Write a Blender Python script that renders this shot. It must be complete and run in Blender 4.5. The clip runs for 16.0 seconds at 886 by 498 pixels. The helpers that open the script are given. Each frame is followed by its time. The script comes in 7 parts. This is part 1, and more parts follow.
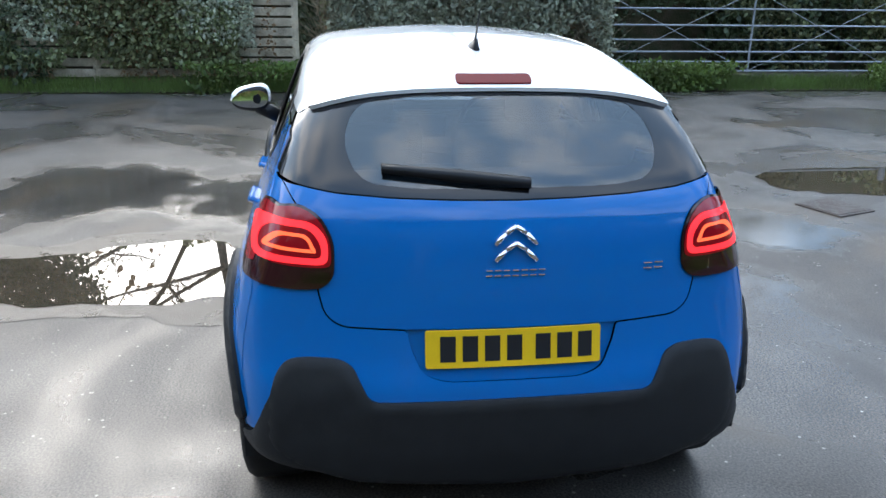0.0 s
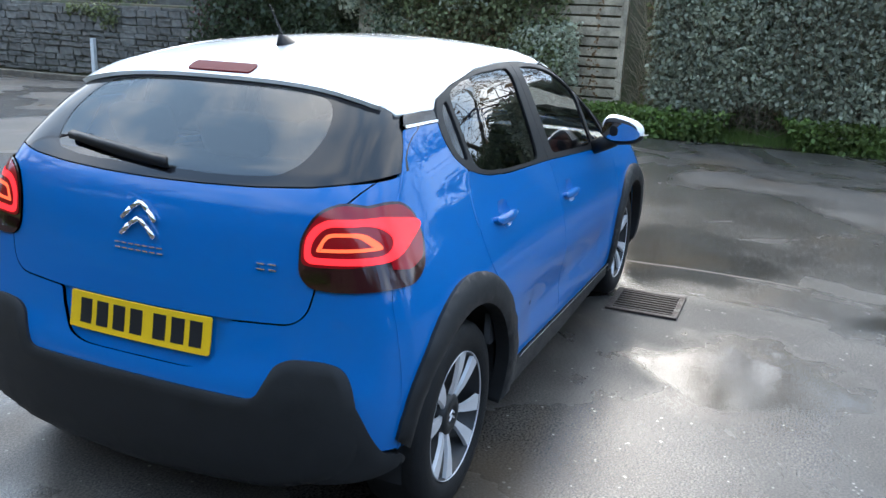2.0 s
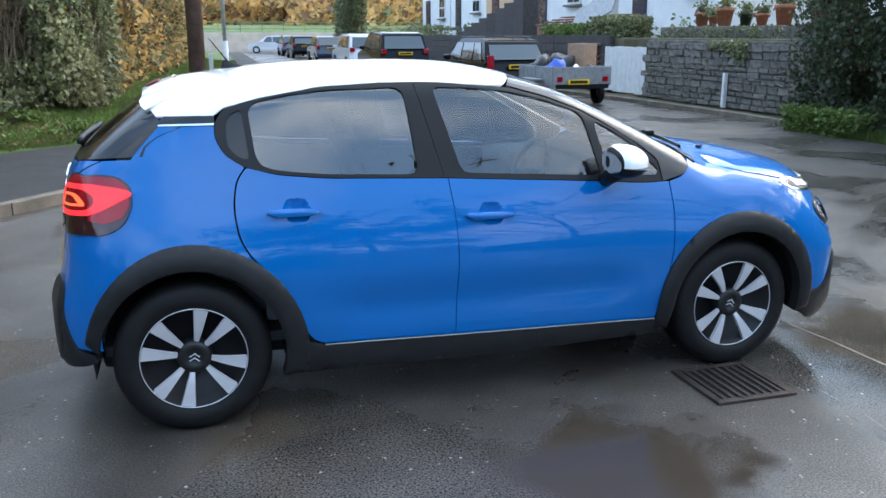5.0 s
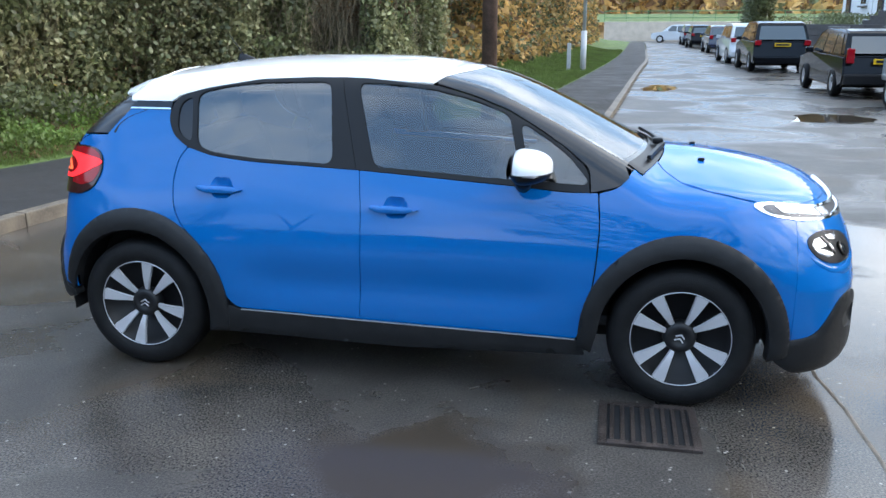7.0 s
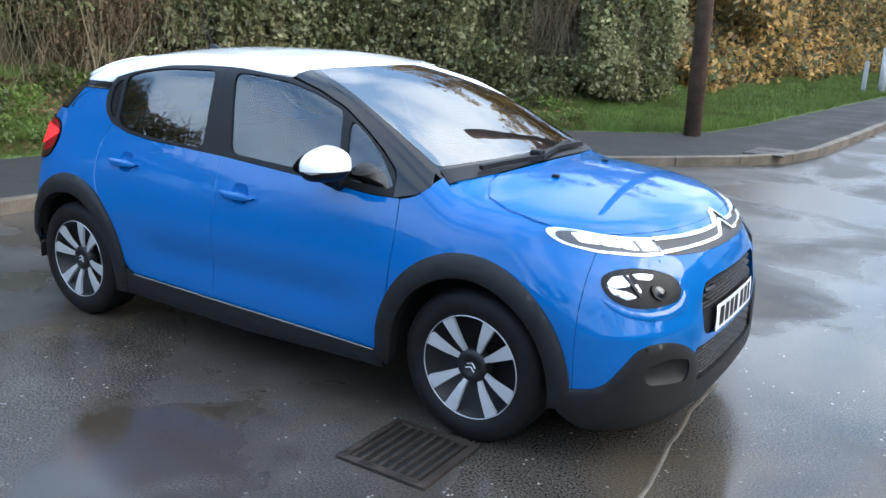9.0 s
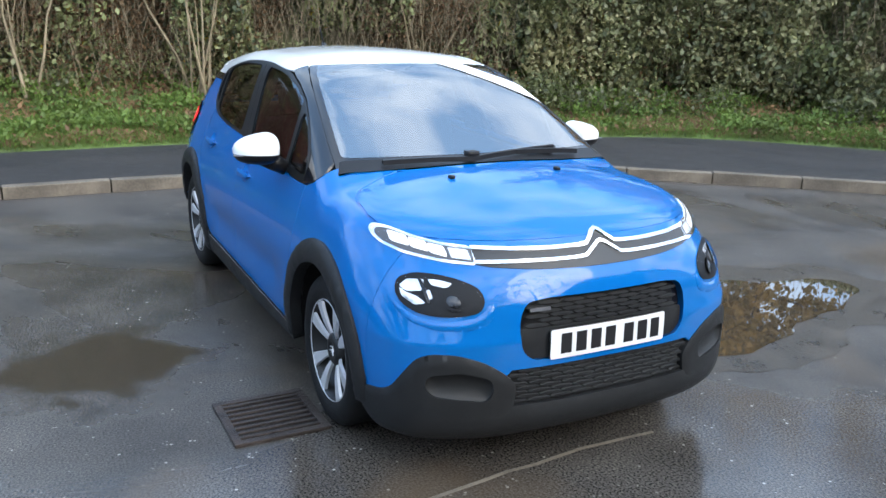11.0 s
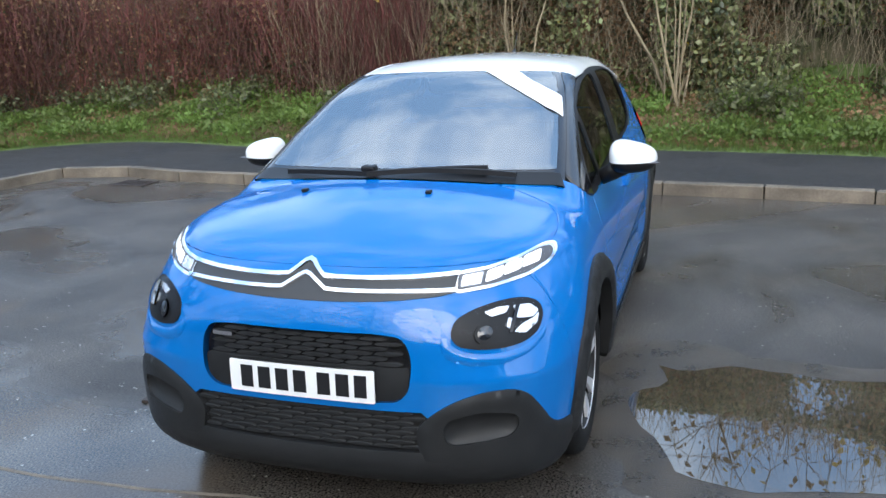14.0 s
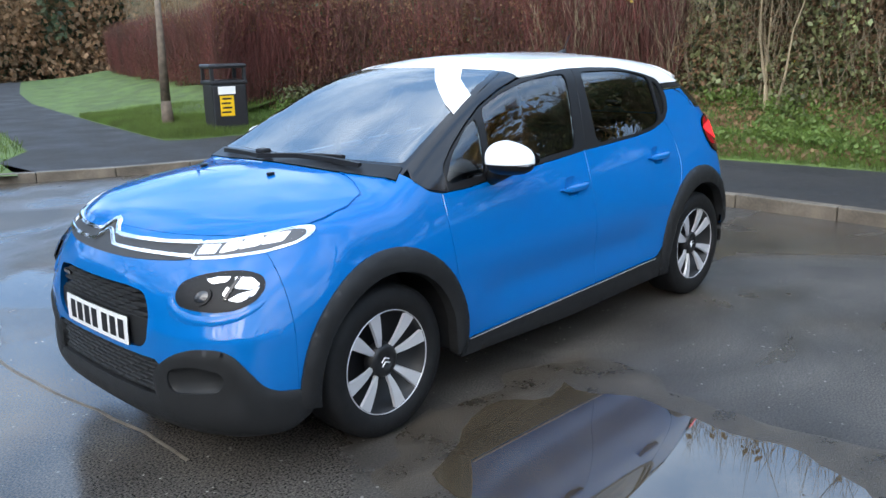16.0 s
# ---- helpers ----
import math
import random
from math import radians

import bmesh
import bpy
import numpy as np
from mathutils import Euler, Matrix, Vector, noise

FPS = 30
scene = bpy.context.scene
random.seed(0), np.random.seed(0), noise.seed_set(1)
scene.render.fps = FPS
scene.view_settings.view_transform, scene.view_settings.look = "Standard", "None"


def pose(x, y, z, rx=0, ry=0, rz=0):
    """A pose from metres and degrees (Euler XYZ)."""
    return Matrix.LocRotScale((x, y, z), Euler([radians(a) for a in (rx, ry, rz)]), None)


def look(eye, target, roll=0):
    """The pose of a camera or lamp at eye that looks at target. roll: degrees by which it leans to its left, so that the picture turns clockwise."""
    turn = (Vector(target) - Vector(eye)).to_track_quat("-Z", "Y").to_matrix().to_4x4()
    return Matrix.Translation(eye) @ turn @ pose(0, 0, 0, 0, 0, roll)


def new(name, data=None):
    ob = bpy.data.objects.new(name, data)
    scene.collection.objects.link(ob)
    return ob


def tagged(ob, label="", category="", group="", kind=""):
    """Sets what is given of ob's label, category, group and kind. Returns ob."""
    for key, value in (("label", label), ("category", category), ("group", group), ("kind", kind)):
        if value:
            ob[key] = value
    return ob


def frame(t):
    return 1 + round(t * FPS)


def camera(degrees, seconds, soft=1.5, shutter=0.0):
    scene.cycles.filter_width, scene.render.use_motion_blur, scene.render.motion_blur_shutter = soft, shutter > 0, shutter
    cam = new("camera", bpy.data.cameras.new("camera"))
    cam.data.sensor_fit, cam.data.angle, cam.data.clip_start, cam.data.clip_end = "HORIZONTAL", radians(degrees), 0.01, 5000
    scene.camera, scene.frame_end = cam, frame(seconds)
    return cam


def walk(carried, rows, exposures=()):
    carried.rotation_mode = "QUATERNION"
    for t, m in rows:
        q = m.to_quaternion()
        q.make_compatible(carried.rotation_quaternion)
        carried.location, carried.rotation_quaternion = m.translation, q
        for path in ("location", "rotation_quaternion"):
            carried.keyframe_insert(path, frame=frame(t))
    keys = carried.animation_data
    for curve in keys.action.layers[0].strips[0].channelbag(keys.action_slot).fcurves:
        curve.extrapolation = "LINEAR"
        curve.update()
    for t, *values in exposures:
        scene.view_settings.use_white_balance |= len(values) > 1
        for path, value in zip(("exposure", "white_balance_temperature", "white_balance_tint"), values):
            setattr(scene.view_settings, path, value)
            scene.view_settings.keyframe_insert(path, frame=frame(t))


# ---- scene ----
cam = camera(55.5, 16.0)
PATH = [
    (0, (-2.723, 0.533, 1.698), (-0.843, 0.259, 1.075), 0.9),
    (0.5, (-2.796, -0.034, 1.69), (-0.897, -0.068, 1.064), 1.4),
    (1, (-2.723, -0.561, 1.655), (-0.827, -0.303, 1.073), 1.3),
    (1.5, (-2.609, -1.136, 1.638), (-0.765, -0.611, 1.068), 1.1),
    (2, (-2.332, -1.71, 1.577), (-0.553, -0.97, 1.038), 2.5),
    (2.5, (-2.007, -2.272, 1.541), (-0.451, -1.123, 1.033), -1.5),
    (3, (-1.678, -2.731, 1.558), (-0.293, -1.375, 1.065), -1.6),
    (3.2, (-1.511, -2.849, 1.525), (-0.189, -1.433, 1.027), -0.6),
    (5.3, (0.378, -4.296, 1.604), (0.781, -2.399, 1.116), -0.4),
    (5.5, (0.605, -4.338, 1.604), (0.911, -2.422, 1.119), -0.5),
    (6, (1.152, -4.491, 1.622), (1.227, -2.551, 1.14), -0.2),
    (6.5, (1.696, -4.464, 1.619), (1.542, -2.535, 1.117), -0.3),
    (7, (2.207, -4.358, 1.638), (1.827, -2.464, 1.12), -0.1),
    (7.5, (2.72, -4.217, 1.664), (2.12, -2.386, 1.13), -0.2),
    (8, (3.161, -3.948, 1.649), (2.448, -2.155, 1.123), 0.5),
    (8.2, (3.348, -3.876, 1.624), (2.589, -2.101, 1.101), 0.6),
    (10.3, (5.189, -2.499, 1.607), (3.658, -1.319, 1.093), 2.8),
    (10.5, (5.304, -2.345, 1.635), (3.728, -1.228, 1.118), 2.5),
    (11, (5.626, -1.914, 1.646), (3.918, -1.015, 1.12), 1.5),
    (11.5, (5.761, -1.389, 1.628), (3.959, -0.707, 1.093), 1.4),
    (12, (5.89, -0.811, 1.657), (4.011, -0.398, 1.111), 1.0),
    (12.5, (5.935, -0.287, 1.676), (4.018, -0.107, 1.136), 1.0),
    (13, (5.884, 0.227, 1.675), (3.956, 0.161, 1.145), 0.3),
    (13.5, (5.8, 0.744, 1.663), (3.907, 0.375, 1.134), -0.7),
    (14, (5.591, 1.261, 1.63), (3.756, 0.648, 1.122), -2.1),
    (14.5, (5.446, 1.813, 1.603), (3.697, 0.983, 1.099), -3.0),
    (15, (5.165, 2.245, 1.57), (3.513, 1.239, 1.06), -2.3),
    (15.5, (4.954, 2.743, 1.562), (3.422, 1.556, 1.068), -2.0),
    (16, (4.649, 3.157, 1.548), (3.249, 1.812, 1.07), -1.5),
]
walk(cam, [(t, look(eye, target, roll)) for t, eye, target, roll in PATH],
     exposures=[(0, 0.1), (1.5, 0.18), (2.8, 0.13), (6, 0.1), (8, 0.09), (11, 0.1), (13, -0.03), (15, -0.12), (16, -0.08)])

# ---- world and light ----
world = bpy.data.worlds.new("sky")
scene.world = world
world.use_nodes = True
wn, wl = world.node_tree.nodes, world.node_tree.links
sky = wn.new("ShaderNodeTexSky")
sky.sky_type, sky.sun_disc = "NISHITA", False
sky.sun_elevation, sky.sun_rotation = radians(30), radians(71)
sky.dust_density, sky.air_density = 4.0, 1.0
wcoord = wn.new("ShaderNodeTexCoord")
wnoise = wn.new("ShaderNodeTexNoise")
wnoise.inputs["Scale"].default_value, wnoise.inputs["Detail"].default_value = 4.2, 7.0
wramp = wn.new("ShaderNodeValToRGB")
wramp.color_ramp.elements[0].position, wramp.color_ramp.elements[0].color = 0.41, (9.8, 15.0, 22.5, 1)
wramp.color_ramp.elements[1].position, wramp.color_ramp.elements[1].color = 0.63, (27.2, 29.2, 32.2, 1)
wmix = wn.new("ShaderNodeMix")
wmix.data_type = "RGBA"
wmix.inputs["Factor"].default_value = 0.85
wl.new(wcoord.outputs["Generated"], wnoise.inputs["Vector"])
wl.new(wnoise.outputs["Fac"], wramp.inputs["Fac"])
wl.new(sky.outputs["Color"], wmix.inputs["A"])
wl.new(wramp.outputs["Color"], wmix.inputs["B"])
# the cloud is brighter round the hidden sun
SUN_WAY = Vector((0.812, 0.28, 0.51)).normalized()
wdot, wglow, wtint, wgain = wn.new("ShaderNodeVectorMath"), wn.new("ShaderNodeMapRange"), wn.new("ShaderNodeValToRGB"), wn.new("ShaderNodeVectorMath")
wdot.operation, wgain.operation = "DOT_PRODUCT", "MULTIPLY"
wdot.inputs[1].default_value = SUN_WAY
wglow.inputs["From Min"].default_value, wglow.inputs["From Max"].default_value = -1.0, 1.0
for k, (at, colour) in enumerate(((0.0, (0.76, 0.96, 1.16)), (0.55, (0.90, 1.0, 1.12)), (0.82, (1.30, 1.28, 1.24)), (1.0, (2.75, 2.55, 2.30)))):
    e = wtint.color_ramp.elements[k] if k < 2 else wtint.color_ramp.elements.new(at)
    e.position, e.color = at, (*colour, 1)
wl.new(wcoord.outputs["Generated"], wdot.inputs[0])
wl.new(wdot.outputs["Value"], wglow.inputs["Value"])
wl.new(wglow.outputs["Result"], wtint.inputs["Fac"])
wl.new(wmix.outputs["Result"], wgain.inputs[0])
wl.new(wtint.outputs["Color"], wgain.inputs[1])
wl.new(wgain.outputs["Vector"], wn["Background"].inputs["Color"])
wn["Background"].inputs["Strength"].default_value = 0.096
sun = new("sun", bpy.data.lights.new("sun", "SUN"))
sun.data.energy, sun.data.angle, sun.data.color = 1.8, radians(34), (1.0, 0.93, 0.83)
sun.rotation_euler = (-SUN_WAY).to_track_quat("-Z", "Y").to_euler()


# ---- materials ----
def material(name, base, rough=0.5, metal=0.0, vary=0.0, scale=8.0, bump=0.0, bump_scale=60.0, second=None, coat=0.0,
             trans=0.0, ior=1.45, random_value=0.0, rough_vary=0.0, emit=None, emit_strength=0.0, alpha=1.0, sheen=0.0):
    """A node material: base colour with noise at two scales, bump, roughness changes."""
    m = bpy.data.materials.new(name)
    m.use_nodes = True
    n, l = m.node_tree.nodes, m.node_tree.links
    b = n["Principled BSDF"]
    b.inputs["Roughness"].default_value, b.inputs["Metallic"].default_value = rough, metal
    b.inputs["Coat Weight"].default_value, b.inputs["Coat Roughness"].default_value = coat, 0.02
    b.inputs["Transmission Weight"].default_value, b.inputs["IOR"].default_value = trans, ior
    b.inputs["Alpha"].default_value = alpha
    b.inputs["Base Color"].default_value = (*base, 1)
    co = n.new("ShaderNodeTexCoord")
    out = None
    if vary or second or random_value:
        big, fine = n.new("ShaderNodeTexNoise"), n.new("ShaderNodeTexNoise")
        for t, s in ((big, scale), (fine, scale * 9)):
            t.inputs["Scale"].default_value, t.inputs["Detail"].default_value = s, 5.0
            l.new(co.outputs["Object"], t.inputs["Vector"])
        add = n.new("ShaderNodeMath")
        add.operation = "MULTIPLY_ADD"
        add.inputs[1].default_value = 0.45
        l.new(fine.outputs["Fac"], add.inputs[0])
        l.new(big.outputs["Fac"], add.inputs[2])
        ramp = n.new("ShaderNodeValToRGB")
        two = second or [c * (1 - vary) for c in base]
        ramp.color_ramp.elements[0].position, ramp.color_ramp.elements[0].color = 0.5, (*two, 1)
        ramp.color_ramp.elements[1].position, ramp.color_ramp.elements[1].color = 0.95, (*[min(1, c * (1 + vary * 0.5)) for c in base], 1)
        l.new(add.outputs[0], ramp.inputs["Fac"])
        out = ramp.outputs["Color"]
        if random_value:
            info, geo, hsv, mr = n.new("ShaderNodeObjectInfo"), n.new("ShaderNodeNewGeometry"), n.new("ShaderNodeHueSaturation"), n.new("ShaderNodeMath")
            mr.operation = "ADD"
            l.new(info.outputs["Random"], mr.inputs[0])
            l.new(geo.outputs["Random Per Island"], mr.inputs[1])
            rng = n.new("ShaderNodeMapRange")
            rng.inputs["From Max"].default_value = 2.0
            rng.inputs["To Min"].default_value, rng.inputs["To Max"].default_value = 1 - random_value, 1 + random_value
            l.new(mr.outputs[0], rng.inputs["Value"])
            l.new(rng.outputs["Result"], hsv.inputs["Value"])
            l.new(out, hsv.inputs["Color"])
            out = hsv.outputs["Color"]
        l.new(out, b.inputs["Base Color"])
        if rough_vary:
            rr = n.new("ShaderNodeMapRange")
            rr.inputs["From Min"].default_value, rr.inputs["From Max"].default_value = 0.45, 0.95
            rr.inputs["To Min"].default_value, rr.inputs["To Max"].default_value = max(0.02, rough - rough_vary), min(1, rough + rough_vary)
            l.new(add.outputs[0], rr.inputs["Value"])
            l.new(rr.outputs["Result"], b.inputs["Roughness"])
    if bump:
        bn, bp = n.new("ShaderNodeTexNoise"), n.new("ShaderNodeBump")
        bn.inputs["Scale"].default_value, bn.inputs["Detail"].default_value = bump_scale, 4.0
        bp.inputs["Strength"].default_value, bp.inputs["Distance"].default_value = bump, 0.02
        l.new(co.outputs["Object"], bn.inputs["Vector"])
        l.new(bn.outputs["Fac"], bp.inputs["Height"])
        l.new(bp.outputs["Normal"], b.inputs["Normal"])
    if emit:
        b.inputs["Emission Color"].default_value, b.inputs["Emission Strength"].default_value = (*emit, 1), emit_strength
    return m


def glass(name, tint, amount=0.6, rough=0.0):
    """Thin glass: a clear tinted pane with a sharp reflection."""
    m = bpy.data.materials.new(name)
    m.use_nodes = True
    n, l = m.node_tree.nodes, m.node_tree.links
    n.remove(n["Principled BSDF"])
    clear, gloss, fres, mix = n.new("ShaderNodeBsdfTransparent"), n.new("ShaderNodeBsdfGlossy"), n.new("ShaderNodeFresnel"), n.new("ShaderNodeMixShader")
    clear.inputs["Color"].default_value = (*tint, 1)
    gloss.inputs["Roughness"].default_value = rough
    fres.inputs["IOR"].default_value = amount
    l.new(fres.outputs[0], mix.inputs[0])
    l.new(clear.outputs[0], mix.inputs[1])
    l.new(gloss.outputs[0], mix.inputs[2])
    l.new(mix.outputs[0], n["Material Output"].inputs["Surface"])
    return m


def leafy(m, share=0.42):
    """Lets light through thin leaves."""
    n, l = m.node_tree.nodes, m.node_tree.links
    b, thin, mix = n["Principled BSDF"], n.new("ShaderNodeBsdfTranslucent"), n.new("ShaderNodeMixShader")
    l.new(b.inputs["Base Color"].links[0].from_socket, thin.inputs["Color"])
    mix.inputs[0].default_value = share
    l.new(b.outputs[0], mix.inputs[1])
    l.new(thin.outputs[0], mix.inputs[2])
    l.new(mix.outputs[0], n["Material Output"].inputs["Surface"])
    return m


def wet_asphalt():
    """Dark tarmac with pale chips, damp sheen in some places and drier, rougher in others."""
    m = material("wet_asphalt", (0.06, 0.06, 0.063), 0.3)
    n, l = m.node_tree.nodes, m.node_tree.links
    b, co = n["Principled BSDF"], n["Texture Coordinate"]

    def noise_at(scale, detail=4.0, dist=0.0):
        t = n.new("ShaderNodeTexNoise")
        t.inputs["Scale"].default_value, t.inputs["Detail"].default_value, t.inputs["Distortion"].default_value = scale, detail, dist
        l.new(co.outputs["Object"], t.inputs["Vector"])
        return t.outputs["Fac"]

    def ramp(src, a, ca, bb, cb):
        r = n.new("ShaderNodeValToRGB")
        r.color_ramp.elements[0].position, r.color_ramp.elements[0].color = a, ca
        r.color_ramp.elements[1].position, r.color_ramp.elements[1].color = bb, cb
        l.new(src, r.inputs["Fac"])
        return r.outputs["Color"]
    damp = ramp(noise_at(0.55, 7.0, 0.8), 0.44, (0, 0, 0, 1), 0.56, (1, 1, 1, 1))
    grit = ramp(noise_at(110.0, 8.0), 0.36, (0.020, 0.018, 0.017, 1), 0.74, (0.150, 0.136, 0.120, 1))
    patch = ramp(noise_at(1.7, 6.0), 0.3, (0.55, 0.53, 0.52, 1), 0.7, (1.2, 1.17, 1.13, 1))
    mul = n.new("ShaderNodeMix")
    mul.data_type, mul.blend_type = "RGBA", "MULTIPLY"
    mul.inputs["Factor"].default_value = 1.0
    l.new(grit, mul.inputs["A"])
    l.new(patch, mul.inputs["B"])
    vor = n.new("ShaderNodeTexVoronoi")
    vor.inputs["Scale"].default_value = 26.0
    l.new(co.outputs["Object"], vor.inputs["Vector"])
    chip = ramp(vor.outputs["Distance"], 0.13, (1, 1, 1, 1), 0.19, (0, 0, 0, 1))
    chips = n.new("ShaderNodeMix")
    chips.data_type = "RGBA"
    chips.inputs["B"].default_value = (0.32, 0.30, 0.27, 1)
    some = n.new("ShaderNodeMath")
    some.operation = "MULTIPLY"
    l.new(chip, some.inputs[0])
    l.new(ramp(noise_at(9.0, 2.0), 0.56, (0, 0, 0, 1), 0.62, (1, 1, 1, 1)), some.inputs[1])
    l.new(some.outputs[0], chips.inputs["Factor"])
    l.new(mul.outputs["Result"], chips.inputs["A"])
    # dried mud left by the water
    mud = n.new("ShaderNodeMix")
    mud.data_type = "RGBA"
    mud.inputs["B"].default_value = (0.085, 0.060, 0.038, 1)
    l.new(ramp(noise_at(0.8, 6.0, 0.5), 0.56, (0, 0, 0, 1), 0.70, (0.75, 0.75, 0.75, 1)), mud.inputs["Factor"])
    l.new(chips.outputs["Result"], mud.inputs["A"])
    l.new(mud.outputs["Result"], b.inputs["Base Color"])
    rough = ramp(damp, 0.0, (0.52, 0.52, 0.52, 1), 1.0, (0.24, 0.24, 0.24, 1))
    # spots where a film of water stands
    last = rough
    gritty = ramp(damp, 0.0, (0.34, 0.34, 0.34, 1), 1.0, (0.15, 0.15, 0.15, 1))
    for place, reach in (((1.6, -1.6, 0.0), 0.95), ((3.6, -1.0, 0.0), 1.5), ((3.8, 0.9, 0.0), 1.6), ((4.2, 2.3, 0.0), 1.6), ((2.6, -2.6, 0.0), 0.9)):
        far, wob, film = n.new("ShaderNodeVectorMath"), n.new("ShaderNodeMath"), n.new("ShaderNodeMix")
        far.operation, wob.operation, film.data_type = "DISTANCE", "MULTIPLY_ADD", "RGBA"
        far.inputs[1].default_value = place
        wob.inputs[1].default_value = 0.9
        l.new(co.outputs["Object"], far.inputs[0])
        l.new(noise_at(3.0, 6.0), wob.inputs[0])
        l.new(far.outputs["Value"], wob.inputs[2])
        fade = n.new("ShaderNodeMapRange")
        for key, value in (("From Min", 0.40 + reach * 0.40), ("From Max", 0.48 + reach * 0.60), ("To Min", 1.0), ("To Max", 0.0)):
            fade.inputs[key].default_value = value
        l.new(wob.outputs[0], fade.inputs["Value"])
        l.new(fade.outputs["Result"], film.inputs["Factor"])
        film.inputs["B"].default_value = (0.07, 0.07, 0.07, 1)
        l.new(last, film.inputs["A"])
        last = film.outputs["Result"]
        still = n.new("ShaderNodeMix")
        still.data_type = "RGBA"
        still.inputs["B"].default_value = (0.035, 0.035, 0.035, 1)
        l.new(film.inputs["Factor"].links[0].from_socket, still.inputs["Factor"])
        l.new(gritty, still.inputs["A"])
        gritty = still.outputs["Result"]
        if place[0] < 2:
            # silt under the shallow water
            silt = n.new("ShaderNodeMix")
            silt.data_type = "RGBA"
            silt.inputs["B"].default_value = (0.046, 0.036, 0.027, 1)
            l.new(film.inputs["Factor"].links[0].from_socket, silt.inputs["Factor"])
            l.new(mud.outputs["Result"], silt.inputs["A"])
            l.new(silt.outputs["Result"], b.inputs["Base Color"])
    l.new(last, b.inputs["Roughness"])
    bp = n.new("ShaderNodeBump")
    bp.inputs["Distance"].default_value = 0.007
    l.new(gritty, bp.inputs["Strength"])
    l.new(noise_at(130.0, 8.0), bp.inputs["Height"])
    l.new(bp.outputs["Normal"], b.inputs["Normal"])
    b.inputs["Specular IOR Level"].default_value = 0.46
    return m


M_ASPHALT = wet_asphalt()
M_PAVE = material("footway_tarmac", (0.024, 0.022, 0.021), 0.75, vary=0.4, scale=1.2, bump=0.5, bump_scale=110, rough_vary=0.2)
M_KERB = material("kerb_concrete", (0.145, 0.118, 0.088), 0.6, vary=0.5, scale=5, bump=0.4, bump_scale=90, random_value=0.22)
M_WATER = material("puddle_water", (0.055, 0.042, 0.028), 0.015, vary=0.3, scale=3, ior=1.6)
M_WATER.node_tree.nodes["Principled BSDF"].inputs["Specular IOR Level"].default_value = 0.85
M_EARTH = material("earth", (0.10, 0.075, 0.05), 0.9, vary=0.5, scale=3, bump=0.8, bump_scale=25, second=(0.045, 0.06, 0.02))
M_TURF = material("turf", (0.09, 0.14, 0.03), 0.85, vary=0.4, scale=2.0, bump=0.8, bump_scale=60, second=(0.05, 0.07, 0.02))
M_GRASS = material("grass_blades", (0.16, 0.25, 0.055), 0.55, vary=0.3, scale=1.2, random_value=0.45, second=(0.10, 0.13, 0.03))
M_PAINT = material("blue_car_paint", (0.0, 0.122, 0.40), 0.5, coat=0.9)
M_PAINT.node_tree.nodes["Principled BSDF"].inputs["Specular IOR Level"].default_value = 0.03
M_PAINT.node_tree.nodes["Principled BSDF"].inputs["Coat IOR"].default_value = 1.52
M_WHITE = material("white_car_paint", (0.88, 0.88, 0.87), 0.3, coat=1.0)
M_CLAD = material("black_cladding", (0.017, 0.0175, 0.0185), 0.45, vary=0.25, scale=14, bump=0.12, bump_scale=900, rough_vary=0.08)
M_CLAD.node_tree.nodes["Principled BSDF"].inputs["Specular IOR Level"].default_value = 0.32
M_GLOSSBLACK = material("gloss_black_trim", (0.010, 0.010, 0.012), 0.14, coat=0.1)
M_SATIN = material("satin_black_trim", (0.010, 0.010, 0.011), 0.42)
M_SATIN.node_tree.nodes["Principled BSDF"].inputs["Specular IOR Level"].default_value = 0.3
M_LINER = material("dark_liner", (0.008, 0.008, 0.009), 0.8)
M_RUBBER = material("tyre_rubber", (0.011, 0.011, 0.0115), 0.6, vary=0.3, scale=20, bump=0.2, bump_scale=200)
M_RUBBER.node_tree.nodes["Principled BSDF"].inputs["Specular IOR Level"].default_value = 0.25
M_ALLOY = material("machined_alloy", (0.64, 0.64, 0.66), 0.33, metal=0.45)
M_DARKRIM = material("black_rim", (0.010, 0.010, 0.011), 0.45)
M_CHROME = material("chrome", (0.82, 0.83, 0.85), 0.08, metal=1.0)
M_GREYPL = material("grey_plastic", (0.10, 0.10, 0.11), 0.5)
M_GLASS = glass("tinted_glass", (0.66, 0.74, 0.76), 2.1)
M_SCREEN = glass("windscreen_glass", (0.45, 0.58, 0.64), 4.0)
M_REARGLASS = glass("rear_window_glass", (0.36, 0.44, 0.47), 2.05)
M_PRIVACY = glass("privacy_glass", (0.25, 0.30, 0.32), 2.3)
M_CLEAR = glass("clear_lens", (0.92, 0.94, 0.95), 1.4)
M_LAMPGLASS = glass("headlamp_glass", (0.92, 0.93, 0.95), 1.07)
M_REDLENS = material("red_lens", (0.30, 0.004, 0.010), 0.12, coat=0.3)
M_REDGLOW = material("lit_red_guide", (0.9, 0.02, 0.02), 0.2, emit=(1.0, 0.03, 0.045), emit_strength=1.25)
M_AMBERGLOW = material("lit_orange_guide", (0.9, 0.1, 0.02), 0.2, emit=(1.0, 0.13, 0.06), emit_strength=1.3)
M_DRL = material("lit_white_lamp", (0.9, 0.9, 0.9), 0.2, emit=(1.0, 0.98, 0.93), emit_strength=0.5)
